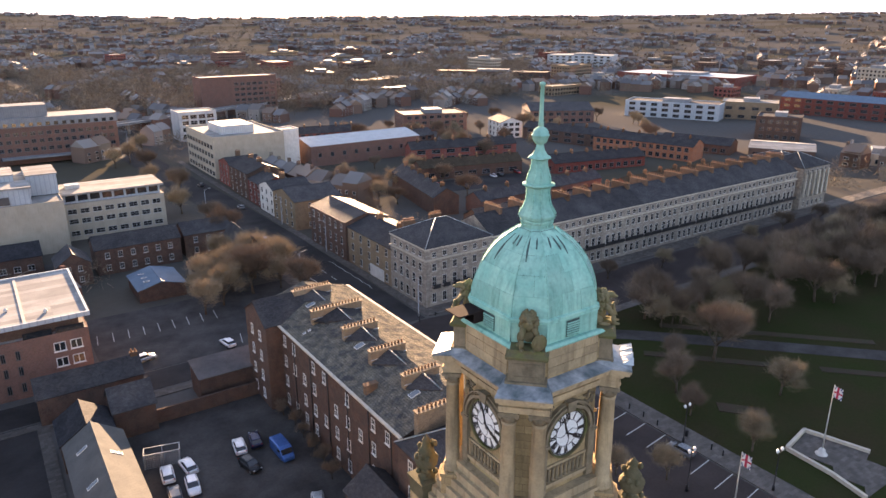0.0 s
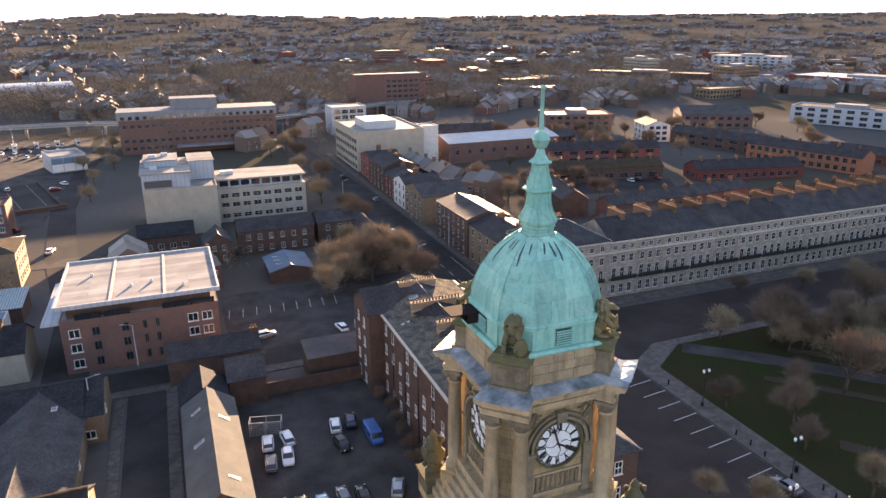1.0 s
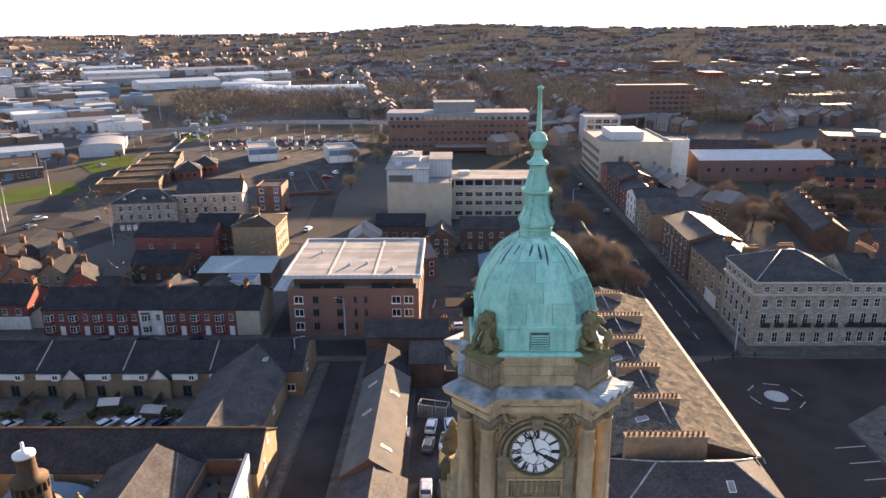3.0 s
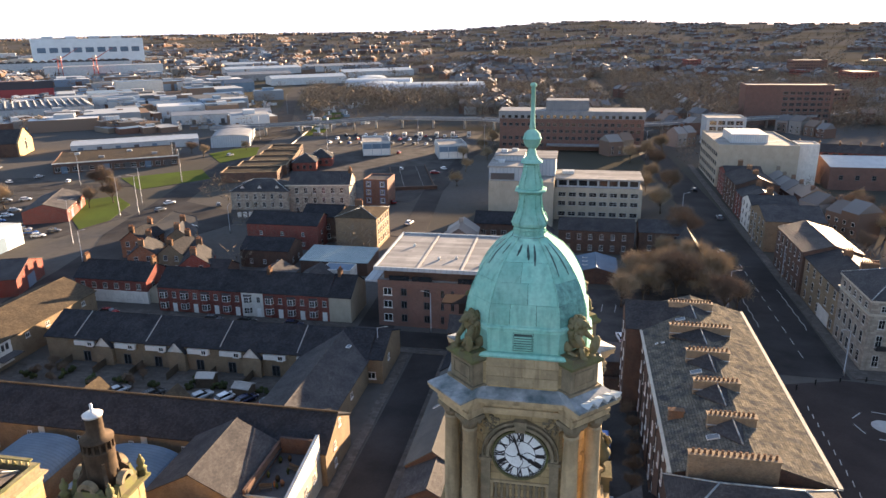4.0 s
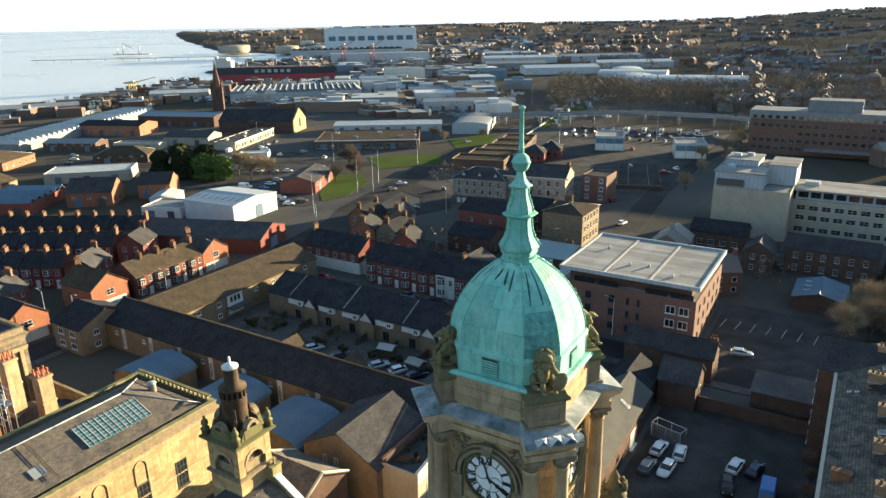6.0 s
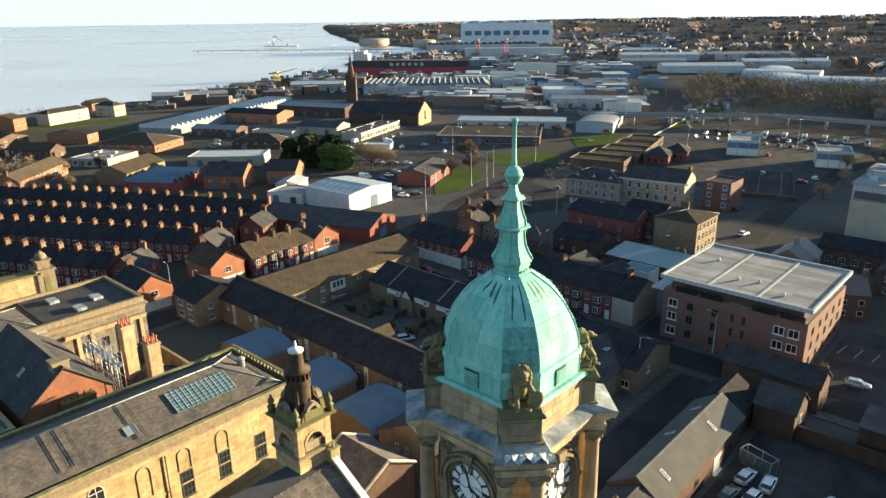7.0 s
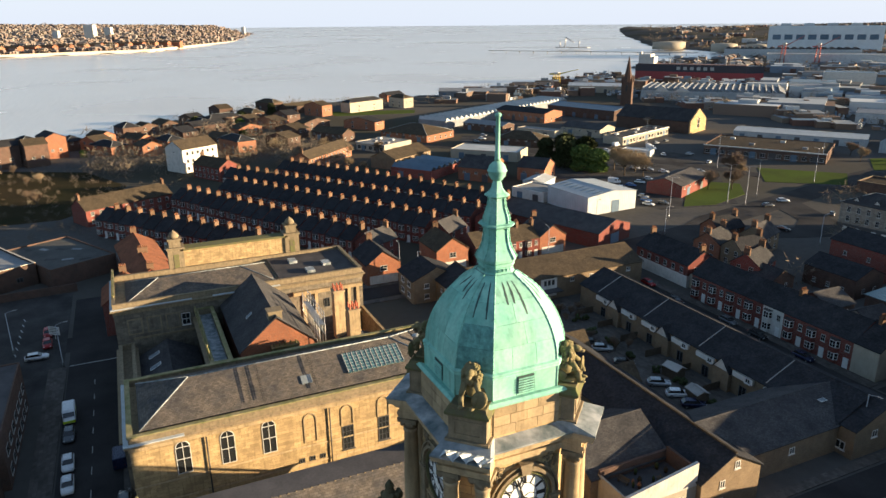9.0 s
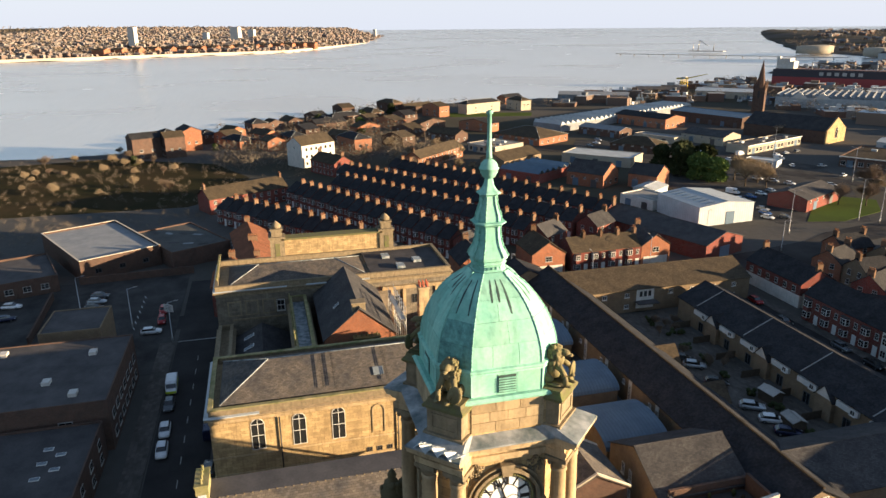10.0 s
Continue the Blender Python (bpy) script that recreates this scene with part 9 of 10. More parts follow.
def car(x, y, turn, colour="silver", van=False, group="parked cars", far=False):
    key = (colour, van, far)
    m = pose(x, y, 0.05, 0, 0, turn)
    if key in CARS:
        return copy_thing(CARS[key], m)
    pm = plain("car_paint_" + colour.replace(" ", "_"), PAINT[colour], 0.28, 0.1 if colour == "white" else 0.35)
    c = thing("van" if van else "car", 0, 0, 0, 0, f"{colour} panel van parked on asphalt" if van else f"{colour} hatchback car parked on asphalt", "van" if van else "car", group)
    if van:
        b = Shape().rings([section(-2.5, 0.9, 0.35, 2.1), section(-2.4, 0.98, 0.28, 2.2), section(1.0, 0.98, 0.28, 2.2), section(1.5, 0.96, 0.28, 1.95), section(1.95, 0.94, 0.3, 1.25), section(2.5, 0.86, 0.35, 1.0), section(2.6, 0.75, 0.45, 0.8)])
        part("body", b, pm, c)
        part("windscreen", Shape().rings([[(1.52, -0.86, 1.9), (1.52, 0.86, 1.9), (1.98, 0.84, 1.27), (1.98, -0.84, 1.27)], [(1.56, -0.84, 1.93), (1.56, 0.84, 1.93), (2.02, 0.82, 1.3), (2.02, -0.82, 1.3)]]), CARGLASS, c)
        for sg in (-1, 1):
            part("side_window", Shape().box(0.5, sg * 0.985 - 0.01, 1.3, 1.4, sg * 0.985 + 0.01, 1.85), CARGLASS, c)
    else:
        if far:
            f = Shape()
            f.rings([section(-2.12, 0.7, 0.45, 0.85), section(-1.2, 0.88, 0.25, 1.0), section(1.5, 0.87, 0.26, 0.9), section(2.16, 0.64, 0.4, 0.62)])
            for wx in (-1.3, 1.32):
                for sg in (-0.8, 0.8):
                    f.tube((wx, sg - 0.1, 0.31), (wx, sg + 0.1, 0.31), 0.31, n=8, slot=1)
            part("body", f, [pm, TYRE], c)
        else:
            part("body", BODY.mesh("body", pm), None, c)
        part("cabin_glass", cabin_m, None, c)
        part("roof", ROOF.mesh("roof", pm), None, c)
    for wx in () if far and not van else (-1.3, 1.32):
        for sg in (-1, 1):
            part("wheel", wheel_m, None, c, at=pose(wx, sg * 0.8, 0.31))
    for sg in () if far else (-1, 1):
        part("headlight", lampf, None, c, at=pose(0.42 if van else 0, sg * 0.58, 0.05))
        part("tail_light", lampr, None, c, at=pose(-0.38 if van else 0, sg * 0.66, 0.1))
    CARS[key] = c
    c.matrix_basis = m
    return c


for x, y, t, c in ((27.3, 92.6, 82, "white"), (29.9, 93.0, 80, "navy"), (27.1, 87.2, -78, "black"), (16.5, 91.6, 84, "white"), (19.5, 91.9, 95, "white"), (16.2, 86.2, 84, "grey"), (18.8, 87.0, -96, "white"), (16.2, 75.4, 90, "white"), (18.7, 75.0, 90, "black"), (21.5, 74.4, 92, "pale blue"), (24.3, 75.0, 90, "grey"), (26.9, 74.2, 88, "black"), (31.8, 74.0, 70, "silver"), (37.2, 129.0, 100, "white"), (21.8, 131.4, 10, "silver"), (-37.0, 92.2, 60, "silver"), (-32.5, 92.6, 62, "white"), (-28.6, 92.5, 60, "navy"), (-24.2, 92.7, 62, "grey"), (-55.9, 91.1, 58, "black"), (-53.0, 91.6, 60, "silver"), (-46, 91.5, 60, "black"), (-55.7, -4.6, 2, "white"), (-49.8, -4.4, 2, "white"), (-64.2, -4.8, 0, "grey"), (-42.9, 3.0, 178, "grey"), (82.1, 54.2, 95, "grey"), (-123.3, 224.8, 60, "white"), (-120.8, 214.4, 70, "grey"), (-97.2, 194.4, 20, "black"), (-102.9, 224.1, 120, "grey"), (72.8, 273.2, 90, "black"), (74.7, 231.2, 90, "grey"), (68, 190, -90, "silver"), (-20.5, 186, 80, "black"), (-27, 210, 80, "white"), (-66, 122.5, 0, "black"), (-52, 124.6, 0, "grey"), (-44, 124.6, 0, "black"), (-33, 124.6, 0, "navy"), (-78, 124.6, 0, "red"), (-106, 99, 90, "grey"), (-106, 106, 90, "black")):
    car(x, y, t, c)
for x, y, t, c in ((-104, -10.5, 4, "red"), (-110, -10.8, 4, "red"), (-98, -12, 90, "white"), (-124, -27, 80, "grey"), (-120, -27, 80, "silver"), (-116, -27, 80, "black"), (-122, -46, 85, "white"), (-114, -45, 95, "navy")):
    car(x, y, t, c)
car(32.2, 87.6, -88, "blue", True)
pv = car(-70.8, -5.0, 2, "white", True)
part("yellow_flash", Shape().box(1.7, -0.9, 0.5, 2.62, 0.9, 0.9).box(-2.3, -0.99, 0.9, 1.2, 0.99, 1.25), plain("reflective_yellow", (0.6, 0.75, 0.04), 0.4), pv, "bright yellow reflective stripe")
car(-53.6, 2.6, 180, "navy", True)
rng = random.Random(5)
cols = ["white", "silver", "black", "grey", "silver", "red", "blue", "white"]
for i in range(36):
    r, q = divmod(i, 12)
    car(-112 + 6.2 * q + rng.uniform(-0.5, 0.5), 372 + 15 * r + rng.uniform(-0.5, 0.5), 90 + rng.choice((0, 180)), rng.choice(cols), far=True)
for x, y in ((-64, 343), (-35, 294), (-33, 304), (-40, 237), (-52, 300), (-47, 262), (-60, 276), (-180, 262), (-190, 255), (-210, 262), (-176, 236), (-230, 240), (-245, 228), (-196, 300), (-188, 310), (-215, 250)):
    car(x, y, rng.uniform(0, 180), rng.choice(cols), far=True)
for i in range(18):
    car(146 + 3.4 * i + rng.uniform(-1, 1), 222 + rng.choice((0, 12, 26)), rng.choice((80, 100, 260)), rng.choice(cols), far=True)

for x, y, t, c in ((-141, 178, 25, "white"), (-146, 181, 25, "blue"), (-151, 184, 25, "silver"), (-166, 186, 30, "white"), (-168, 192, 30, "blue"), (-171, 199, 28, "white"), (-174, 206, 30, "silver"), (-140, 184, 20, "grey"), (-183, 222, 35, "white"), (-189, 219, 35, "silver"), (-195, 216, 35, "white"), (-236, 232, 20, "white"), (-240, 262, 110, "white"), (-243, 270, 110, "silver"), (-246, 279, 110, "grey"), (-230, 218, 35, "red"), (-226, 200, 40, "silver"), (-292, 186, 30, "grey"), (-300, 194, 30, "white"), (-310, 200, 30, "silver"), (-262, 232, 25, "white"), (-150, 326, 70, "silver"), (-296, 222, 20, "white"), (-212, 196, 40, "blue")):
    car(x, y, t, c, far=True)
for x, y, t in ((-231, 256, 20), (-224, 226, 35), (-176, 190, 30), (-205, 216, 35), (-247, 246, 110)):
    car(x, y, t, "white", True, far=True)
sheet("works_yard", [(-262, 160), (-232, 182), (-178, 170), (-134, 178), (-128, 208), (-180, 248), (-212, 262), (-252, 250), (-300, 216), (-318, 190)], -0.3, 0.04, ASPHALT_OLD, "worn asphalt works yards and lorry parks", "yard")

# ---- toll plaza: ramp, booths, flyover ----
ramp = thing("tunnel_ramp", -44, 285, 0, 17, "dark asphalt tunnel ramp between low dark walls", "ramp")
part("ramp_surface", Shape().box(-8, -24, -0.2, 8, 25, 0.17), ASPHALT, ramp)
for x in (-8.5, 8.0):
    part("side_wall", Shape().box(x, -24, 0, x + 0.5, 25, 0.8), BRICK_DARK, ramp)
part("portal_wall", Shape().box(-9, -25.2, 0, 9, -24.2, 1.2).box(-9.2, -25.4, 1.202, 9.2, -24.0, 1.4), BRICK_DARK, ramp)
# black block put in as the shade of the tunnel mouth
part("portal_shade", Shape().box(-7.8, -24.18, 0.18, 7.8, -22.5, 1.0), INK, ramp)
for x in (-4, 4):
    part("lane_line", Shape().box(x - 0.06, -20, 0.172, x + 0.06, 24, 0.18), KERB, ramp)
for x, y, d in ((-77, 346, 22), (-36, 340, 18)):
    b = building("toll_block", "white plaza building with dark panels", "office", x, y, 14, d, 6.6, "flat", 0, SHEET_WHITE, FELT, 18, parapet=0.7)
    for u in (-4.6, 0, 4.6):
        part("panel_bay", Shape().box(-2.1, -0.06, 0.6, 2.1, 0, 3.6), FRAME_WHITE, b, at=side_pose(b, "S", u, 0))
        part("panel_frame", Shape().box(-2.2, -0.04, 3.7, 2.2, 0, 6.2), SHEET_BLUE, b, at=side_pose(b, "S", u, 0))
    for u in (-6, 0, 6):
        part("panel_bay", Shape().box(-2.4, -0.06, 0.6, 2.4, 0, 5.4), SHEET_BLUE, b, at=side_pose(b, "E", u, 0))
for i in range(6):
    b = building("toll_booth", "small white toll booth under a flat canopy", "booth", -84 + 9.5 * i, 398 + 1.5 * i, 2.2, 4.5, 2.8, "flat", 0, RENDER_WHITE, FELT, 8, "toll booths", parapet=0.15)
    window(b, "S", 0, 1.0, 1.2, 1.0, "dark")
SHOP_AT = [(-112, 272, 24, 14), (-113, 287, 22, 13), (-115, 301, 20, 13), (-118, 316, 18, 14), (-122, 333, 16, 14)]
for x, y, w, d in SHOP_AT:
    b = building("corner_shops", "low brown brick shops with a flat parapet roof", "shops", x, y, w, d, 4.0, "flat", 0, BRICK_DARK, TILE_BROWN, 14, "low shops", parapet=0.4, coping=STONE_CARVED)
    windows(b, "E", 3, (1.0,), 2.0, 1.8, "dark", 1.0)
for x, y in ((-97, 297), (-94, 310)):
    b = building("pyramid_hall", "small brick hall under a pyramid slate roof", "hall", x, y, 11, 11, 4.2, "hip", 3.4, BRICK_RED, SLATE, 14, "pyramid halls")
    windows(b, "S", 3, (1.2,), 1.2, 1.6, "dark")
b = building("brick_panel_flats", "red brick flats with dull blue window panels", "flats", -44.8, 238.0, 9, 11, 9.6, "flat", 0, BRICK_OFFICE, FELT_DARK, 0, parapet=0.4)
for u in (-2.6, 2.6):
    for z in (1.0, 4.0, 7.0):
        part("blue_panel", Shape().box(-1.0, -0.06, 0, 1.0, 0, 2.3), plain("panel_blue", (0.12, 0.19, 0.3), 0.5), b, at=side_pose(b, "S", u, z))
        window(b, "S", u, z + 0.5, 1.2, 1.5, "casement", out=0.07)
fly = thing("flyover", 0, 0, 0, 0, "long curved concrete flyover with thin rails", "bridge")
P = [(-190, 380), (-133, 412), (-96, 440), (-34, 440), (20, 416), (60, 420), (160, 470), (300, 560)]
s = strip(P, 9.0)
s.turned(pose(0, 0, 6.0), 0)
part("deck", s, CONCRETE, fly)
for (ax_, ay), (bx, by) in zip(P, P[1:]):
    for k in range(3):
        t = (k + 0.5) / 3
        part("pier", Shape().lathe([(0.8, 0), (0.8, 5.8)], 10), CONCRETE, fly, at=pose(ax_ + (bx - ax_) * t, ay + (by - ay) * t, 0))
for (ax_, ay), (bx, by) in zip(P, P[1:]):
    d = Vector((bx - ax_, by - ay)).normalized()
    for sg in (-1, 1):
        o = Vector((-d.y, d.x)) * 4.5 * sg
        s2 = Shape().rings([[(ax_ + o.x, ay + o.y, 6.06), (ax_ + o.x * 1.06, ay + o.y * 1.06, 6.06), (ax_ + o.x * 1.06, ay + o.y * 1.06, 7.1), (ax_ + o.x, ay + o.y, 7.1)], [(bx + o.x, by + o.y, 6.06), (bx + o.x * 1.06, by + o.y * 1.06, 6.06), (bx + o.x * 1.06, by + o.y * 1.06, 7.1), (bx + o.x, by + o.y, 7.1)]])
        part("parapet", s2, SHEET_GREY, fly)
for i in range(10):
    x, y = -131 - 1.9 * i, 362 + 9.4 * i
    solid("road_rail", Shape().box(-0.1, -4.6, 0.2, 0.1, 4.6, 1.0).box(-0.15, -4.5, 0, 0.15, -4.3, 1.1).box(-0.15, 4.3, 0, 0.15, 4.5, 1.1), CONCRETE, "pale railing along the sunken road", "railing", "road railings", at=pose(x, y, 0.05, 0, 0, 11.4))
SCRUB = mat("rough_winter_grass", (0.052, 0.04, 0.024), (0.03, 0.03, 0.017), 0.045, 0.6, 1.0, 0.6, rand=0.0, spec=0.0, streak=0.3)
sheet("scrubland", [(-216, -110), (-214, -14), (-232, 2), (-262, 8), (-300, -8), (-330, -62), (-322, -110)], -0.3, 0.06, SCRUB, "rough brown winter grassland above the river", "grass")

# ---- lamps, posts, flags ----
LAMP = {}


def street_lamp(x, y, h=9.0, turn=0.0, arm=1.4, double=False):
    key = (h, arm, double)
    m = pose(x, y, 0.1, 0, 0, turn)
    if key in LAMP:
        return copy_thing(LAMP[key], m)
    l = thing("street_lamp", 0, 0, 0, 0, "grey steel street lamp on a slim pole", "street lamp", "street lamps")
    part("pole", Shape().lathe([(0.16, 0), (0.16, 1.2), (0.1, 1.25), (0.07, h)], 8), STEEL, l)
    for sg in ((1, -1) if double else (1,)):
        part("arm", Shape().tube((0, 0, h - 0.05), (sg * arm, 0, h + 0.3), 0.05, n=6), STEEL, l)
        part("lantern", Shape().rings([section(sg * (arm - 0.1), 0.14, h + 0.24, h + 0.4, 0.05), section(sg * (arm + 0.7), 0.11, h + 0.3, h + 0.4, 0.04)][::sg]), CONCRETE, l)
    LAMP[key] = l
    l.matrix_basis = m
    return l


for x, y, t in ((76.5, 119.5, 200), (-2.5, 126.2, 180), (79, 172, 180), (62, 150, 0), (79, 205, 180), (62, 228, 0), (-103.1, 72.4, 0), (-106.7, 113.4, 180), (-111, 70.5, 180), (-126.7, 144.4, 0), (-110, 158, 20), (-81.7, 191.2, 90), (-113.6, -29.2, 90), (-102.7, -16.5, 90), (-8.7, 107.2, 0), (-98, 92, 180), (-92, -7, 90)):
    street_lamp(x, y, 9.0, t)
for x, y, t in ((-125.6, 208.7, 30), (-133, 222.3, 30), (-130.4, 205, 30), (-140, 262, 70), (-166.6, 300.4, 70), (-123.7, 172, 20), (-158, 380, 70), (-175, 430, 70), (-98, 330, 80), (-60, 372, 80), (-20, 350, 80), (60, 340, 0), (110, 420, 0), (-195, 510, 70), (-8, 395, 0), (-240, 260, 40), (-210, 235, 40), (-180, 250, 40)):
    street_lamp(x, y, 14.0, t, 1.6, True)
for x, y in ((84.5, 55.6), (85.3, 41.2), (75.4, 47.9), (86.4, 76.0)):
    l = thing("park_lamp", x, y, 0.16, 0, "ornate black iron lamp post with a twin head", "street lamp", "black lamp posts")
    part("post", Shape().lathe([(0.22, 0), (0.2, 0.8), (0.1, 0.9), (0.07, 6.0), (0.12, 6.1), (0.05, 6.9)], 8), BLACK_METAL, l)
    for sg in (-1, 1):
        part("bracket", Shape().tube((0, 0, 5.9), (0.55 * sg, 0, 6.2), 0.04), BLACK_METAL, l)
        part("globe", Shape().lathe([(0.05, 6.2), (0.2, 6.4), (0.22, 6.6), (0.08, 6.85)], 10, (0.55 * sg, 0, 0)), DIAL, l)
boll = Shape().lathe([(0.12, 0), (0.12, 0.8), (0.16, 0.84), (0.1, 1.0), (0.02, 1.05)], 8).mesh("bollard", BLACK_METAL)
for x, y in ((85.0, 61.0), (85.2, 64), (85.2, 67), (86.5, 52), (85.8, 84), (66.5, 112.4), (70.4, 115.0), (75, 116.6), (79.6, 117.4), (62.5, 107.5), (86.5, 50)):
    solid("bollard", boll, None, "short black iron bollard at the kerb", "bollard", "bollards", at=pose(x, y, 0.16))
bin_s = Shape().lathe([(0.28, 0), (0.3, 0.9), (0.34, 0.95), (0.2, 1.15)], 10)
solid("litter_bin", bin_s, BLACK_METAL, "black litter bin on the pavement", "bin", at=pose(86.4, 56.5, 0.16))


def flagpole(x, y, h, turn):
    p = thing("flagpole", x, y, 0.1, 0, "white flagpole with a red, white and blue flag", "flagpole", "flagpoles")
    part("base", Shape().lathe([(0.9, 0), (0.9, 0.15), (0.55, 0.25), (0.45, 0.9), (0.2, 1.1)], 14), RENDER_WHITE, p)
    part("pole", Shape().lathe([(0.11, 1.0), (0.06, h), (0.1, h + 0.05), (0.02, h + 0.2)], 10), RENDER_WHITE, p)
    blue, red = plain("flag_navy", (0.03, 0.04, 0.16), 0.8), plain("flag_red", (0.45, 0.03, 0.06), 0.8)
    f = Shape()
    n = 8
    wave = lambda u: (0.1 + u * 1.15, 0.16 * math.sin(u * 4.5))
    for i in range(n):
        (x0, y0), (x1, y1) = wave(i / n), wave((i + 1) / n)
        for j in range(7):
            z0, z1 = h - 1.9 + 0.26 * j, h - 1.9 + 0.26 * (j + 1)
            u, v = (i + 0.5) / n - 0.5, (j + 0.5) / 7 - 0.5
            slot = 2 if abs(u) < 0.07 or abs(v) < 0.08 else 1 if abs(u) < 0.2 or abs(v) < 0.22 or abs(abs(u) - abs(v)) < 0.07 else 0
            drop = 0.5
            f.rings([[(x0, y0 - 0.01, z0 - drop * i / n), (x1, y1 - 0.01, z0 - drop * (i + 1) / n), (x1, y1 - 0.01, z1 - drop * (i + 1) / n), (x0, y0 - 0.01, z1 - drop * i / n)], [(x0, y0 + 0.01, z0 - drop * i / n), (x1, y1 + 0.01, z0 - drop * (i + 1) / n), (x1, y1 + 0.01, z1 - drop * (i + 1) / n), (x0, y0 + 0.01, z1 - drop * i / n)]], slot)
    part("flag", f, [blue, FRAME_WHITE, red], p, "hanging red, white and blue flag", at=pose(0, 0, 0, 0, 0, turn))
    return p


flagpole(99.2, 42.0, 11.6, -40)
flagpole(76.2, 41.3, 9.6, -40)
s = Shape()
s.prism([(94, 33), (96.6, 34.4), (95.6, 38.2), (97.6, 39.4), (96.2, 45.2), (102.6, 46.4), (105.2, 38), (103.2, 37.4), (104, 33)][::-1], 0, 0.22)
solid("memorial_paving", s, PAVING, "stepped paved terrace round a flagpole", "paving", kind="structure")
s = Shape()
for (a, b), (c, d) in (((94, 33), (95.4, 38.4)), ((95.4, 38.4), (96.0, 45.6)), ((96.0, 45.6), (102.9, 46.8)), ((102.9, 46.8), (105.4, 38))):
    e = Vector((c - a, d - b)).normalized()
    nrm = Vector((-e.y, e.x)) * 0.25
    s.rings([[(a + nrm.x, b + nrm.y, 0.1), (c + nrm.x, d + nrm.y, 0.1), (c - nrm.x, d - nrm.y, 0.1), (a - nrm.x, b - nrm.y, 0.1)][::-1], [(a + nrm.x, b + nrm.y, 0.7), (c + nrm.x, d + nrm.y, 0.7), (c - nrm.x, d - nrm.y, 0.7), (a - nrm.x, b - nrm.y, 0.7)][::-1]])
solid("low_stone_wall", s, COPING, "low pale stone wall round the paved terrace", "wall")

# ---- trees ----
def bare_tree(seed, h=9.0, spread=3.6, twig_mat=TWIG, n_twig=3900):
    """Meshes of a leafless tree: tapered trunk with limbs, and a crown of fine twigs."""
    rng = random.Random(seed)
    s = Shape()
    tips = []

    def grow(p, d, length, r, level):
        q = p + d * length
        s.tube(p, q, r, r * 0.62, 7 if level == 0 else 5 if level < 3 else 3)
        if level >= 4:
            tips.append((q, d))
            return
        for i in range((5, 3, 3, 2)[level]):
            v = Vector((rng.uniform(-1, 1), rng.uniform(-1, 1), rng.uniform(-0.15, 0.7))).normalized()
            nd = (d * (0.75 if level else 0.55) + v * 0.75).normalized()
            start = p.lerp(q, rng.uniform(0.7, 1.0))
            grow(start, nd, length * rng.uniform(0.55, 0.85), r * 0.52, level + 1)
        tips.append((q, d))

    grow(Vector((0, 0, -0.2)), Vector((rng.uniform(-0.06, 0.06), rng.uniform(-0.06, 0.06), 1)).normalized(), h * 0.3, h * 0.026, 0)
    k = spread / max(0.1, max(math.hypot(t.x, t.y) for t, d in tips))
    crown = Shape()
    vv, ff = [], []
    for i in range(n_twig):
        t, d = rng.choice(tips)
        v = Vector((rng.uniform(-1, 1), rng.uniform(-1, 1), rng.uniform(-0.4, 1.0)))
        a = t + Vector((rng.gauss(0, 0.35), rng.gauss(0, 0.35), rng.gauss(0, 0.35)))
        e = (d * 0.9 + v).normalized() * rng.uniform(0.5, 2.1) * h / 9
        b = a + e
        w = e.orthogonal().normalized() * 0.023
        w.rotate(Matrix.Rotation(rng.uniform(0, 6.28), 3, e.normalized()))
        m = len(vv)
        vv += [tuple(a - w), tuple(a + w), tuple(b)]
        ff.append((m, m + 1, m + 2))
    crown.add(vv, ff)
    return s.mesh("trunk", BARK), crown.mesh("crown", twig_mat)


TREES = [bare_tree(i, 9.5, 4, TWIG) for i in (1, 2, 3)] + [bare_tree(i, 8.0, 4, TWIG_GOLD) for i in (4, 5)]
CNT = random.Random(77)


def tree(x, y, size=1.0, kind=None, label="bare winter tree with a fine brown crown", cat="tree"):
    t = thing("tree", x, y, 0.0, CNT.uniform(0, 360), label, cat, "bare trees")
    a, b = TREES[CNT.randrange(3) if kind is None else kind]
    sc = Matrix.Diagonal((size * CNT.uniform(0.9, 1.15), size * CNT.uniform(0.9, 1.15), size * CNT.uniform(0.9, 1.1), 1))
    part("trunk", a, None, t, at=sc)
    part("crown", b, None, t, at=sc)
    return t


# trees of the square, the car park and the roads
for x, y, sz, k in ((115.9, 85.5, 0.8, 3), (110.4, 55.4, 0.8, 3), (75.1, 51.1, 0.6, 4), (91.3, 48.3, 0.7, 4), (92, 60, 0.6, None), (89.5, 74, 0.55, None), (96, 66, 0.7, None), (70, 56, 0.5, 4), (103, 72, 0.7, None)):
    tree(x, y, sz * 1.3, k)
for i in range(64):
    x, y = 104 + CNT.uniform(0, 128), 70 + CNT.uniform(0, 26)
    if abs((x - 98) + (y - 95)) > 6:
        tree(x, y, CNT.uniform(1.0, 1.5), CNT.choice((None, None, None, 3)))
for x, y in ((128, 112), (146, 110), (165, 111), (184, 110), (203, 111), (222, 110)):
    tree(x, y, 0.8, CNT.choice((None, 3)))
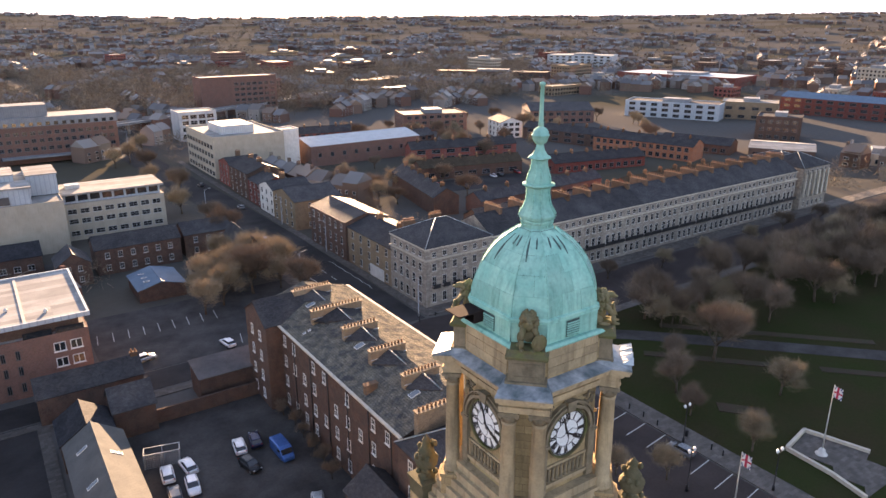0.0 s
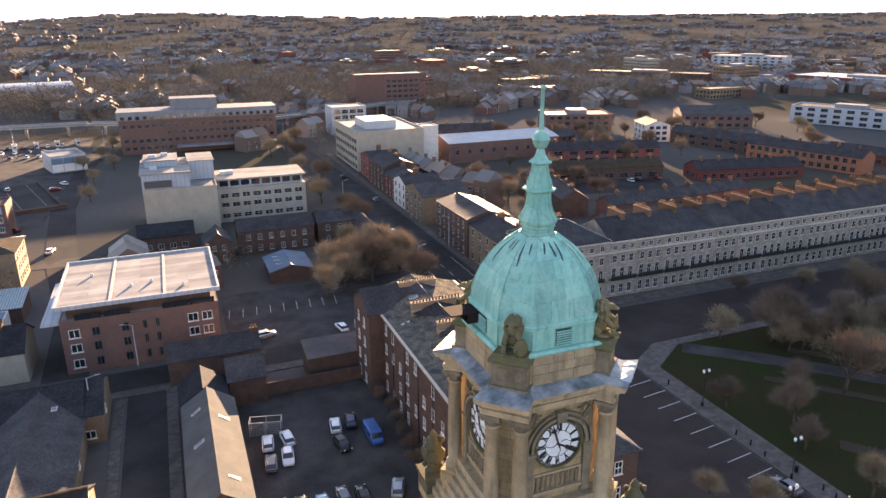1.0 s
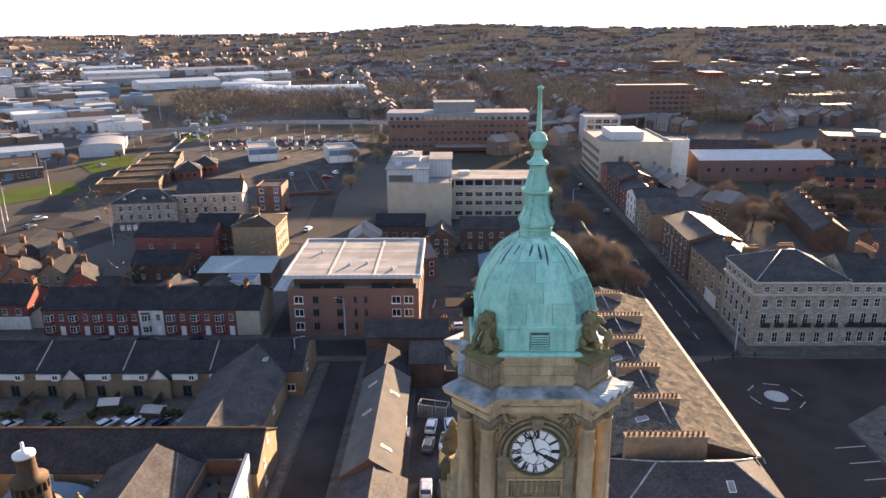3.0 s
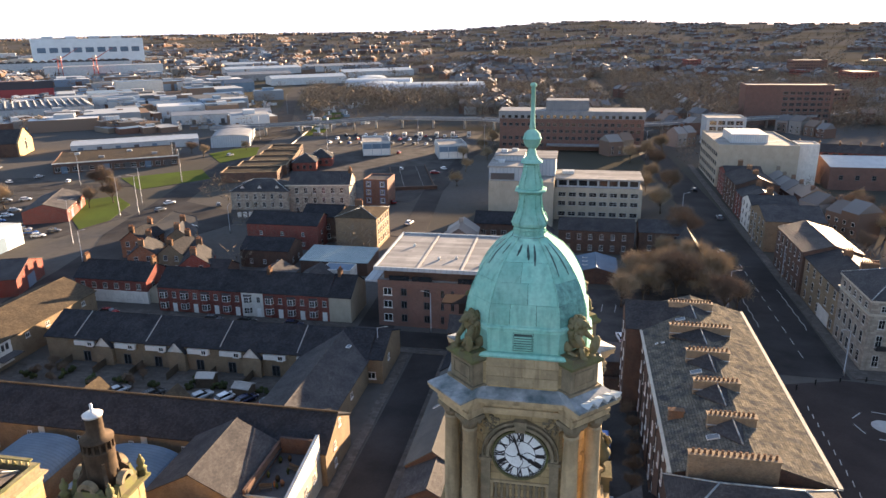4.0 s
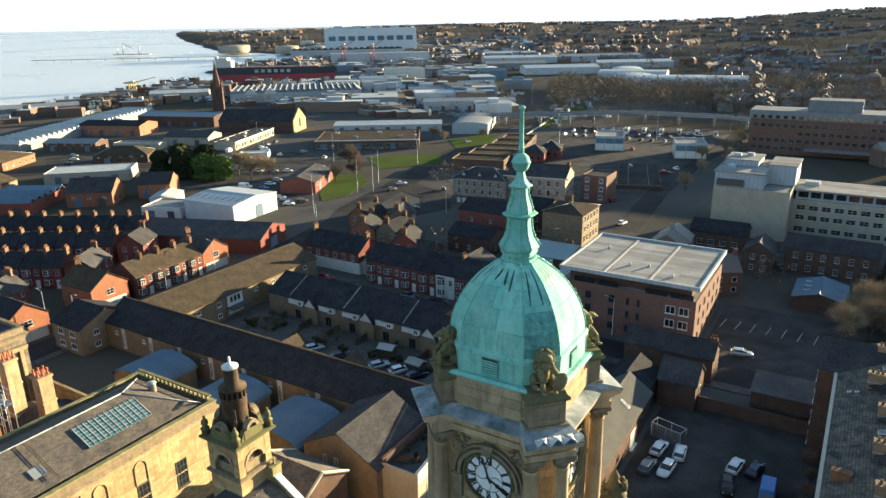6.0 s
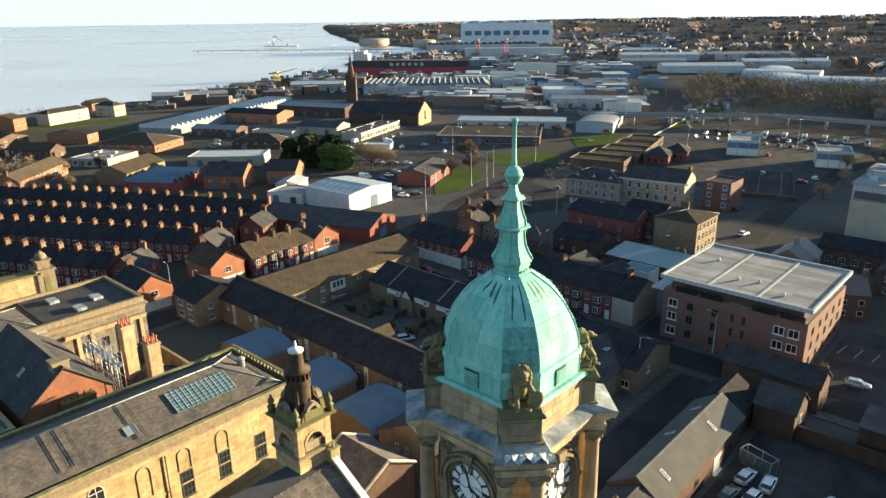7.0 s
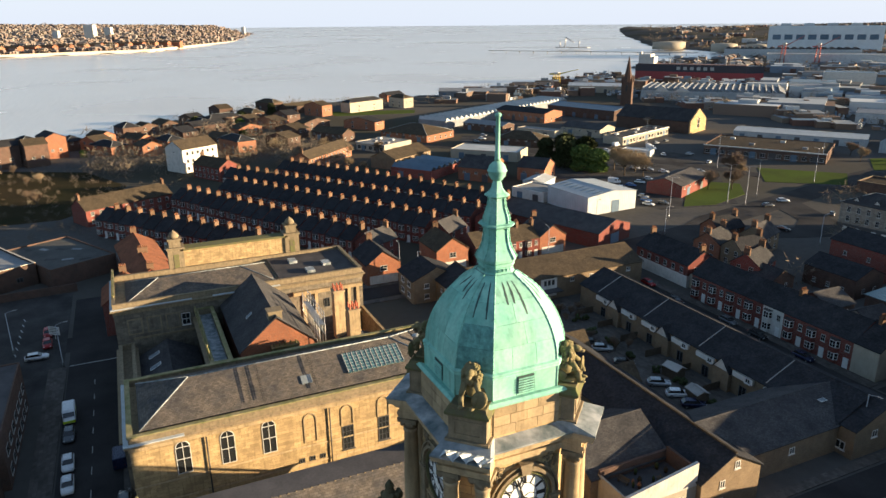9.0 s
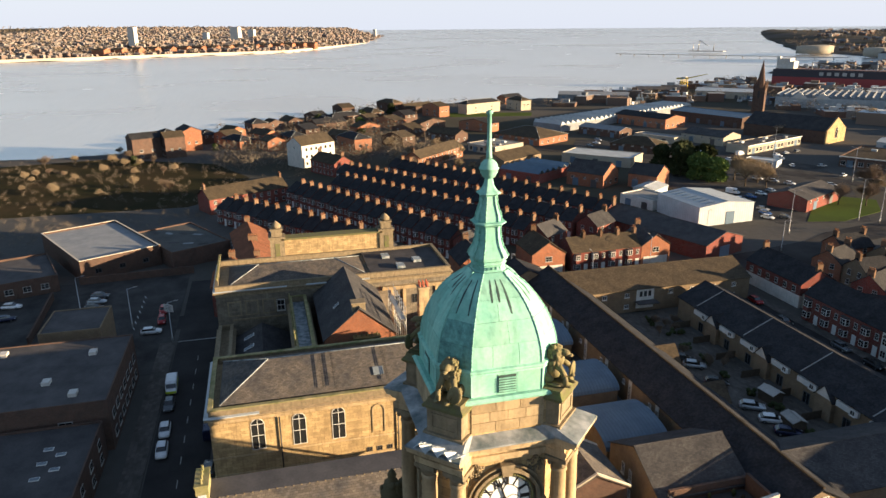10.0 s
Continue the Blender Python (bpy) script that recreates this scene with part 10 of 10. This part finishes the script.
for x, y, sz in ((51, 153, 1.45), (60.3, 160, 1.35), (46, 162, 1.3), (56, 170, 1.4), (43, 150, 1.3), (38, 147, 1.1), (64, 150, 1.0), (52, 178, 1.2), (42, 162, 1.2), (60, 145, 1.1), (57, 195, 1.2), (60, 214, 1.1), (56, 236, 1.1), (62, 262, 1.2), (57, 290, 1.1), (62, 315, 1.2), (54, 270, 1.0), (60, 340, 1.2), (70, 362, 1.3), (52, 330, 1.2), (48, 157, 1.2), (55, 163, 1.3), (50, 168, 1.2), (62, 166, 1.1), (58, 153, 1.1), (45, 156, 1.1), (66, 172, 0.9), (40, 158, 1.0)):
    tree(x, y, sz * 1.12, CNT.choice((None, 3, 4, 3, 4)))
for i in range(34):
    tree(150 + CNT.uniform(0, 200), 236 + CNT.uniform(0, 130), CNT.uniform(0.9, 1.3), CNT.choice((None, 3)))
for i in range(18):
    tree(100 + CNT.uniform(0, 60), 195 + CNT.uniform(0, 70), CNT.uniform(0.8, 1.2), CNT.choice((None, 3)))
for x, y, sz in ((-145.7, 223, 1.0), (-159.7, 242, 1.0), (-161, 319, 1.0), (-162, 240, 1.2), (-197, 206, 1.5), (-190, 212, 1.5), (-186, 203, 1.4), (-181, 209, 1.3), (-329, 405, 1.6), (-320, 398, 1.4), (-150, 215, 0.9), (-174, 330, 0.9), (-212, 226, 1.0), (-150, 345, 0.8), (-28, 330, 1.0), (-22, 300, 1.0), (-21, 270, 1.0), (-22, 352, 1.1), (-16, 330, 1.0), (-18, 372, 1.2), (-285, 300, 1.0), (-290, 330, 1.0), (-300, 345, 1.0)):
    tree(x, y, sz, CNT.choice((None, 3, 4)))
for i in range(22):
    tree(-285 + CNT.uniform(-60, 60), 60 + CNT.uniform(-10, 70), CNT.uniform(0.6, 1.0), CNT.choice((3, 4, None)))
for i in range(26):
    tree(-235 - CNT.uniform(0, 110), -22 - CNT.uniform(0, 70), CNT.uniform(0.45, 0.8), CNT.choice((3, 4, None)))
for i in range(10):
    tree(-60 + CNT.uniform(-16, 12), 96 + CNT.uniform(-4, 4), 0.3, None, "bare garden shrub by the parking court", "shrub")
for x, y in ((36.5, 82), (36.8, 86), (36.6, 90), (36.9, 94), (36.5, 98), (35.8, 78)):
    tree(x, y, 0.35, None, "dark shrub against the terrace wall", "shrub")


def evergreen(seed, h, r, material):
    rng = random.Random(seed)
    vv, ff = [], []
    for i in range(2600):
        z = rng.uniform(0.05, 1) ** 0.9
        wide = r * math.sqrt(max(0.02, 1 - (z * 2 - 0.75) ** 2 * 0.62)) * (0.8 + 0.25 * math.sin(7 * z + seed) * math.sin(3 * z))
        t, q = rng.uniform(0, 6.283), math.sqrt(rng.uniform(0.35, 1))
        c = Vector((wide * q * math.cos(t), wide * q * math.sin(t), z * h))
        u = Vector((rng.uniform(-1, 1), rng.uniform(-1, 1), rng.uniform(-0.5, 1))).normalized() * rng.uniform(0.3, 0.7)
        w = u.orthogonal() * 0.5
        m = len(vv)
        vv += [tuple(c - w), tuple(c + w), tuple(c + u * 1.6)]
        ff.append((m, m + 1, m + 2))
    return Shape().add(vv, ff).mesh("crown", material)


ev = [evergreen(1, 9, 5, LEAF), evergreen(2, 7.5, 4.6, LEAF_LIGHT)]
ev_trunk = Shape().tube((0, 0, 0), (0, 0, 4.5), 0.3, 0.15, 7).mesh("trunk", BARK)
for x, y, k, sz in ((-221, 196, 0, 1.5), (-213, 191, 0, 1.45), (-209, 199, 0, 1.5), (-203, 193, 1, 1.45), (-197, 197, 1, 1.3), (-228, 190, 0, 1.2), (-418, 52, 0, 0.9), (-440, 84, 0, 0.8), (-350, 70, 0, 0.8), (-410, 78, 1, 0.8), (-470, 110, 0, 0.9), (-342, -10, 1, 0.5), (-308, -46, 0, 0.5)):
    t = thing("evergreen_tree", x, y, 0, CNT.uniform(0, 360), "dense green evergreen tree" if k else "dense dark evergreen tree", "tree", "evergreens")
    sc = Matrix.Diagonal((sz, sz, sz, 1))
    part("trunk", ev_trunk, None, t, at=sc)
    part("crown", ev[k], None, t, at=sc)

# ---- far town, woods and the other bank, past counting ----
def by_island(name, stops, rough=0.85, spec=0.0):
    m = bpy.data.materials.new(name)
    m.use_nodes = True
    n, l = m.node_tree.nodes, m.node_tree.links
    g, r = n.new("ShaderNodeNewGeometry"), n.new("ShaderNodeValToRGB")
    r.color_ramp.interpolation = "CONSTANT"
    while len(r.color_ramp.elements) < len(stops):
        r.color_ramp.elements.new(1.0)
    for i, c in enumerate(stops):
        r.color_ramp.elements[i].position = i / len(stops)
        r.color_ramp.elements[i].color = (*c, 1)
    l.new(g.outputs["Random Per Island"], r.inputs[0])
    l.new(r.outputs[0], n["Principled BSDF"].inputs["Base Color"])
    n["Principled BSDF"].inputs["Roughness"].default_value = rough
    n["Principled BSDF"].inputs["Specular IOR Level"].default_value = spec
    return m


# walls greyed and roofs lifted in place of distance haze
FAR_WALL = by_island("far_house_walls", [(0.14, 0.085, 0.068), (0.13, 0.078, 0.064), (0.15, 0.108, 0.085), (0.23, 0.215, 0.2), (0.13, 0.1, 0.084), (0.27, 0.26, 0.25), (0.13, 0.088, 0.072), (0.12, 0.08, 0.066), (0.15, 0.11, 0.09), (0.19, 0.16, 0.13)])
FAR_ROOF = by_island("far_house_roofs", [(0.1, 0.1, 0.104), (0.125, 0.112, 0.105), (0.19, 0.135, 0.1), (0.085, 0.085, 0.09), (0.16, 0.118, 0.092), (0.14, 0.14, 0.14), (0.2, 0.19, 0.18)], 0.55, 0.2)
FAR_SHED = by_island("far_shed_roofs", [(0.34, 0.37, 0.39), (0.22, 0.24, 0.26), (0.48, 0.5, 0.51), (0.13, 0.138, 0.145), (0.28, 0.295, 0.305), (0.17, 0.23, 0.29), (0.19, 0.14, 0.11)], 0.6)
OPEN = [(57, -60, 300, 122), (-128, 250, -30, 440), (14, 126, 62, 176), (100, 118, 250, 150), (-135, -40, -94, 60), (-82, 80, -20, 128), (-98, 44, 36, 128), (62, 118, 82, 330), (-180, 196, -120, 262), (-182, 262, -130, 400), (-212, 220, -140, 262), (-62, 200, 72, 350), (-470, 100, -120, 400), (118, 150, 520, 420), (-340, -90, -215, -12)]
FOOT += [(-30, 26, 1, 0, 66, 26), (-165, 22, 0.8, 0.6, 34, 12), (-170, 46, 0.88, 0.47, 46, 12), (-176, 67, 0.86, 0.51, 50, 12), (-190, 78, 0.85, 0.53, 60, 12), (-196, 97, 0.88, 0.48, 58, 12), (-46, 134, 1, 0, 24, 10), (-114, 100, 1, 0, 10, 14)]
ROADSEG = [(Vector(a), Vector(b), w) for pts, w in ROADS for a, b in zip(pts, pts[1:])]


def blocked(x, y, pad=6.0):
    if any(a <= x <= c and b <= y <= d for a, b, c, d in OPEN):
        return True
    for fx, fy, ca, sa, a, b in FOOT:
        u, v = (x - fx) * ca + (y - fy) * sa, (y - fy) * ca - (x - fx) * sa
        if abs(u) < a + pad and abs(v) < b + pad:
            return True
    p = Vector((x, y))
    for a, b, w in ROADSEG:
        e = b - a
        t = max(0.0, min(1.0, (p - a).dot(e) / e.length_squared))
        if (p - a - e * t).length < w + pad * 0.7:
            return True
    return False


def far_blocks(seed, count, r0, r1, az0, az1, size, heights, power=1.0, run=(1, 1), flat=False, angles=(0, 90, 30, 120), clear=18):
    rng = random.Random(seed)
    s = Shape()
    made = tries = 0
    while made < count and tries < count * 6:
        tries += 1
        az, r = radians(rng.uniform(az0, az1)), r0 + (r1 - r0) * rng.random() ** power
        x, y = 25 - r * math.sin(az), 5 + r * math.cos(az)
        if r < 1400 and blocked(x, y, 8.0):
            continue
        z, d = land_height(np.array([x]), np.array([y]))
        if d[0] < clear:
            continue
        turn, n = radians(rng.choice(angles) + rng.uniform(-6, 6)), rng.randint(*run)
        ca, sa = math.cos(turn), math.sin(turn)
        for i in range(n):
            w, dp, h = rng.uniform(*size) * (1.0 if flat else 1.0), rng.uniform(*size), rng.uniform(*heights)
            if not flat:
                dp = 9.0
            if r < 1400 and blocked(x + ca * i * (w + 0.3), y + sa * i * (w + 0.3), 6.0 if not flat else 4 + dp / 2):
                break
            cx, cy = x + ca * i * (w + 0.2), y + sa * i * (w + 0.2)
            zz = float(z[0])
            T = lambda u, v, q: (cx + ca * u - sa * v, cy + sa * u + ca * v, zz + q)
            a, b = w / 2, dp / 2
            s.add([T(-a, -b, -2), T(a, -b, -2), T(a, b, -2), T(-a, b, -2), T(-a, -b, h), T(a, -b, h), T(a, b, h), T(-a, b, h)], [(0, 1, 5, 4), (1, 2, 6, 5), (2, 3, 7, 6), (3, 0, 4, 7)], 0)
            if flat:
                s.add([T(-a, -b, h), T(a, -b, h), T(a, b, h), T(-a, b, h)], [(0, 1, 2, 3)], 1)
                if rng.random() < 0.6:
                    e, f = a * 0.4, b * 0.3
                    s.add([T(-e, -f, h), T(e, -f, h), T(e, f, h), T(-e, f, h), T(-e, -f, h + 2.5), T(e, -f, h + 2.5), T(e, f, h + 2.5), T(-e, f, h + 2.5)], [(0, 1, 5, 4), (1, 2, 6, 5), (2, 3, 7, 6), (3, 0, 4, 7), (4, 5, 6, 7)], 1)
            else:
                rr = h + 3.0
                s.add([T(-a, -b - 0.3, h - 0.2), T(a, -b - 0.3, h - 0.2), T(a, 0, rr), T(-a, 0, rr), T(-a, b + 0.3, h - 0.2), T(a, b + 0.3, h - 0.2)], [(0, 1, 2, 3), (3, 2, 5, 4), (0, 3, 4), (1, 5, 2)], 1)
                if r < 520:
                    for sg in (-1, 1):
                        for q in (0.9, 3.4) if h > 5 else (0.9,):
                            for u in (-a * 0.5, a * 0.5):
                                for g, o, k in ((0.62, 0.05, 2), (0.5, 0.08, 3)):
                                    y0 = sg * (b + o)
                                    f = (0, 1, 2, 3) if sg < 0 else (3, 2, 1, 0)
                                    s.add([T(u - g, y0, q + 0.7 - g), T(u + g, y0, q + 0.7 - g), T(u + g, y0, q + 0.75 + g), T(u - g, y0, q + 0.75 + g)], [f], k)
                if rng.random() < 0.7:
                    s.add([T(a - 0.8, -0.6, rr - 0.6), T(a, -0.6, rr - 0.6), T(a, 0.6, rr - 0.6), T(a - 0.8, 0.6, rr - 0.6), T(a - 0.8, -0.6, rr + 1.2), T(a, -0.6, rr + 1.2), T(a, 0.6, rr + 1.2), T(a - 0.8, 0.6, rr + 1.2)], [(0, 1, 5, 4), (1, 2, 6, 5), (2, 3, 7, 6), (3, 0, 4, 7), (4, 5, 6, 7)], 0)
            made += 1
    return s


rng = random.Random(33)
ROOFS = [FELT_DARK, SHEET_GREY, FELT_DARK, ASBESTOS, FELT, FELT_DARK]
WALLS = [BRICK_OFFICE, BRICK_DARK, RENDER_CREAM, BRICK_BUFF, BRICK_RED, RENDER_WHITE]
blocks = 0
while blocks < 50:
    az, r = radians(rng.uniform(-74, -8)), 260 + 900 * rng.random()
    x, y = 25 - r * math.sin(az), 5 + r * math.cos(az)
    w, d, st = rng.uniform(16, 44), rng.uniform(14, 26), rng.choice((2, 2, 3, 3, 4, 5))
    if blocked(x, y, 4 + w / 2):
        continue
    turn = rng.choice((0, 90, 25, 10)) + rng.uniform(-5, 5)
    lift = float(land_height(np.array([x]), np.array([y]))[0][0])
    k = rng.choice((0, 0, 1, 1, 2, 3, 4))
    h = 3.4 * st + 1.0
    b = building("town_building", ("brown brick flat-roofed town building with rows of windows", "dark brick flat-roofed town building with rows of windows", "cream flat-roofed town building with rows of windows", "buff brick flat-roofed town building with rows of windows", "red brick flat-roofed town building with rows of windows", "white flat-roofed town building with rows of windows")[k], "building", x, y, w, d, h, "flat", 0, WALLS[k], rng.choice(ROOFS), turn, "town buildings", parapet=0.4)
    b.location.z = lift - 0.3
    s = Shape()
    for fl in range(st):
        for side in range(4):
            long = w if side % 2 == 0 else d
            n = max(3, int(long / 3.2))
            m = len(s.v)
            for i in range(n):
                u = -long / 2 + long * (i + 0.5) / n
                o = (d if side % 2 == 0 else w) / 2
                s.add([(u - 0.9, -o - 0.03, 1.0 + 3.4 * fl), (u + 0.9, -o - 0.03, 1.0 + 3.4 * fl), (u + 0.9, -o - 0.03, 2.7 + 3.4 * fl), (u - 0.9, -o - 0.03, 2.7 + 3.4 * fl)], [(0, 1, 2, 3)])
            s.turned(pose(0, 0, 0, 0, 0, 90 * side), m)
    tagged(part("glazing", s, GLASS, b), kind="stuff")
    if rng.random() < 0.5:
        part("plant_room", Shape().box(-w * 0.15, -d * 0.2, h, w * 0.2, d * 0.2, h + 2.6), SHEET_GREY, b)
    blocks += 1

solid("town_houses", far_blocks(31, 1500, 150, 1100, -72, 12, (6, 9), (5, 8), 0.8, (3, 8)), [FAR_WALL, FAR_ROOF, FRAME_WHITE, GLASS], "rows of brick town houses with slate roofs", "houses", kind="stuff")
solid("far_houses", far_blocks(32, 6000, 1000, 4400, -75, 48, (8, 13), (5, 8), 1.3, (3, 10)), [FAR_WALL, FAR_ROOF], "distant rows of brick houses on the hills", "houses", kind="stuff")
solid("trade_estate", far_blocks(34, 200, 480, 2100, 24.5, 42, (14, 42), (6, 10), 1.0, (1, 2), True, (35, 125)), [FAR_SHED, FAR_SHED], "pale sheds of the riverside trade estate", "sheds", kind="stuff")
solid("quay_sheds", far_blocks(35, 305, 420, 1100, 34, 64, (6, 20), (3, 7), 1.0, (1, 2), True, (45, 60), 10), [FAR_WALL, FAR_SHED], "low sheds and yards along the quays", "sheds", kind="stuff")
solid("yard_clutter", far_blocks(37, 330, 330, 640, 17, 60, (1.8, 5.0), (1.0, 2.6), 1.0, (1, 4), True, (30, 120, 45, 75), 8), [FAR_SHED, FAR_SHED], "vans, containers and stacks in the works yards", "yard stock", kind="stuff")


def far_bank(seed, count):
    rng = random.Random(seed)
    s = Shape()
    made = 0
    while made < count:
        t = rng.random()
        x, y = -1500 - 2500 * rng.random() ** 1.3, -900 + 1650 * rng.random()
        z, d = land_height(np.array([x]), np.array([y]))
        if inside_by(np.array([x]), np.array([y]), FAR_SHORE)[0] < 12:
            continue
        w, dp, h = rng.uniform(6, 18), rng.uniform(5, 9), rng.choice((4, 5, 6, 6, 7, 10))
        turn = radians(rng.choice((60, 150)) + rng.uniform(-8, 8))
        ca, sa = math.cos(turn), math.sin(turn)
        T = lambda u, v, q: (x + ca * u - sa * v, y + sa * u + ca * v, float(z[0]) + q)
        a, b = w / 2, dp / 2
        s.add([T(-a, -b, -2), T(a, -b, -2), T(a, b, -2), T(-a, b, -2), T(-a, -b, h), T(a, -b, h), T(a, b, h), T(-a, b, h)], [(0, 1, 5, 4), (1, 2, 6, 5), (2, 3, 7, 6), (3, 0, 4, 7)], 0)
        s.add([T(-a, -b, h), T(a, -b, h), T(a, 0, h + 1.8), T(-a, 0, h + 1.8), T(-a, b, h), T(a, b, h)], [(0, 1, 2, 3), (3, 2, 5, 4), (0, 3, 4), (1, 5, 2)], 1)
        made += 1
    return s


# wall and roof tones kept pale and close to imitate haze over the river
solid("far_bank_city", far_bank(41, 7800), [by_island("far_bank_walls_hazed", [(0.17, 0.125, 0.105), (0.155, 0.115, 0.1), (0.19, 0.16, 0.14), (0.15, 0.11, 0.095), (0.22, 0.2, 0.185)]), by_island("far_bank_roofs_hazed", [(0.2, 0.165, 0.145), (0.22, 0.185, 0.165), (0.19, 0.175, 0.165), (0.24, 0.22, 0.2)])], "sunlit brick city on the far bank, colours paled as by haze", "city", kind="stuff")
for x, y, w, h in ((-1990, -290, 20, 46), (-2400, -40, 30, 44), (-2460, 10, 22, 36), (-2360, -130, 18, 28), (-3300, 560, 14, 30)):
    b = building("tower_block", "pale concrete tower block on the far bank", "tower block", x, y, w, w * 0.7, h, "flat", 0, RENDER_WHITE, FELT, 60, "far tower blocks", parapet=1)
    b.location.z = 20
for i in range(16):
    x, y = -1740 - 26 * i, -330 + 34 * i
    b = building("quay_warehouse", "long brick warehouse on the far quay", "warehouse", x - 30, y, 34, 22, 16, "gx", 4, BRICK_ORANGE, TILE_BROWN, 60, "far warehouses")
sheet("far_promenade", [(-1450, -900), (-1686, -368), (-1785, -219), (-1954, 101), (-2700, 420), (-3592, 670), (-3592, 650), (-2710, 395), (-1975, 80), (-1805, -230), (-1706, -378), (-1470, -905)], -3, 3.5, COPING, "pale stone river wall on the far bank", "quay")


def far_woods(seed, count, r0, r1, az0, az1, tall, power=1.0, clear=10, mask=None, fine=False):
    rng = np.random.default_rng(seed)
    az, r = np.radians(rng.uniform(az0, az1, count * 4)), r0 + (r1 - r0) * rng.random(count * 4) ** power
    x, y = 25 - r * np.sin(az), 5 + r * np.cos(az)
    z, d = land_height(x, y)
    keep = d > clear
    near = r < 1000
    keep[near] &= np.array([not blocked(u, v, 3.0) for u, v in zip(x[near], y[near])], dtype=bool)
    if mask is not None:
        keep &= mask(x, y)
    x, y, z = x[keep][:count], y[keep][:count], z[keep][:count]
    n, k = len(x), 110 if fine else 34
    long, wide = (0.15, 0.011) if fine else (0.17, 0.06)
    size = tall * rng.uniform(0.6, 1.3, n)
    q = rng.normal(0, 1, (n, k, 3))
    q /= np.linalg.norm(q, axis=2, keepdims=True)
    q *= rng.random((n, k, 1)) ** 0.4
    c = np.stack([x, y, z + size * 0.55], 1)[:, None, :] + q * np.stack([size * 0.62, size * 0.62, size * 0.5], 1)[:, None, :]
    u = rng.normal(0, 1, (n, k, 3)) + q * 1.2
    u *= (size * long)[:, None, None]
    w = rng.normal(0, 1, (n, k, 3)) * (size * wide)[:, None, None]
    v = np.stack([c - w, c + w, c + u], 2).reshape(-1, 3)
    me = bpy.data.meshes.new("woods")
    me.from_pydata(v.tolist(), [], np.arange(len(v)).reshape(-1, 3).tolist())
    return me


OPEN.remove((-340, -90, -215, -12))
# twig colour lifted to carry the haze of the far woods
WOOD = mat("winter_wood", (0.19, 0.155, 0.118), (0.135, 0.115, 0.09), 0.012, 0.3, 1.0, 0.0, rand=0, island=0.35, spec=0.0)
stream = lambda x, y: (np.abs((y - 640) - 0.12 * (x - 100)) < 130 + 60 * np.sin(x * 0.006)) | (np.sin(x * 0.011 + 1) * np.sin(y * 0.009) > 0.72)
for nm, args in (("valley_woods", (51, 2800, 450, 1500, -40, 22, 11, 1.0, 10, stream, True)), ("hill_woods", (52, 5200, 900, 4300, -75, 50, 9, 1.1)), ("town_trees", (53, 1300, 170, 1000, -70, 62, 7, 0.9, 10, None, True)), ("river_scrub", (54, 1100, 200, 420, 84, 125, 1.5, 1.0, 10, None, True)), ("riverside_trees", (56, 260, 300, 560, 62, 92, 6.0, 1.0, 14, None, True)), ("far_bank_trees", (55, 900, 1700, 4200, 60, 112, 12, 1.3))):
    me = far_woods(*args)
    me.materials.append(WOOD)
    ob = solid(nm, me, None, {"valley_woods": "brown winter woods along the valley", "hill_woods": "distant leafless woods on the hills", "town_trees": "bare trees scattered through the town", "river_scrub": "rough brown scrub on open riverside land", "far_bank_trees": "bare trees on the far bank", "riverside_trees": "bare trees and shrubs between the riverside flats"}[nm], "trees", kind="stuff")
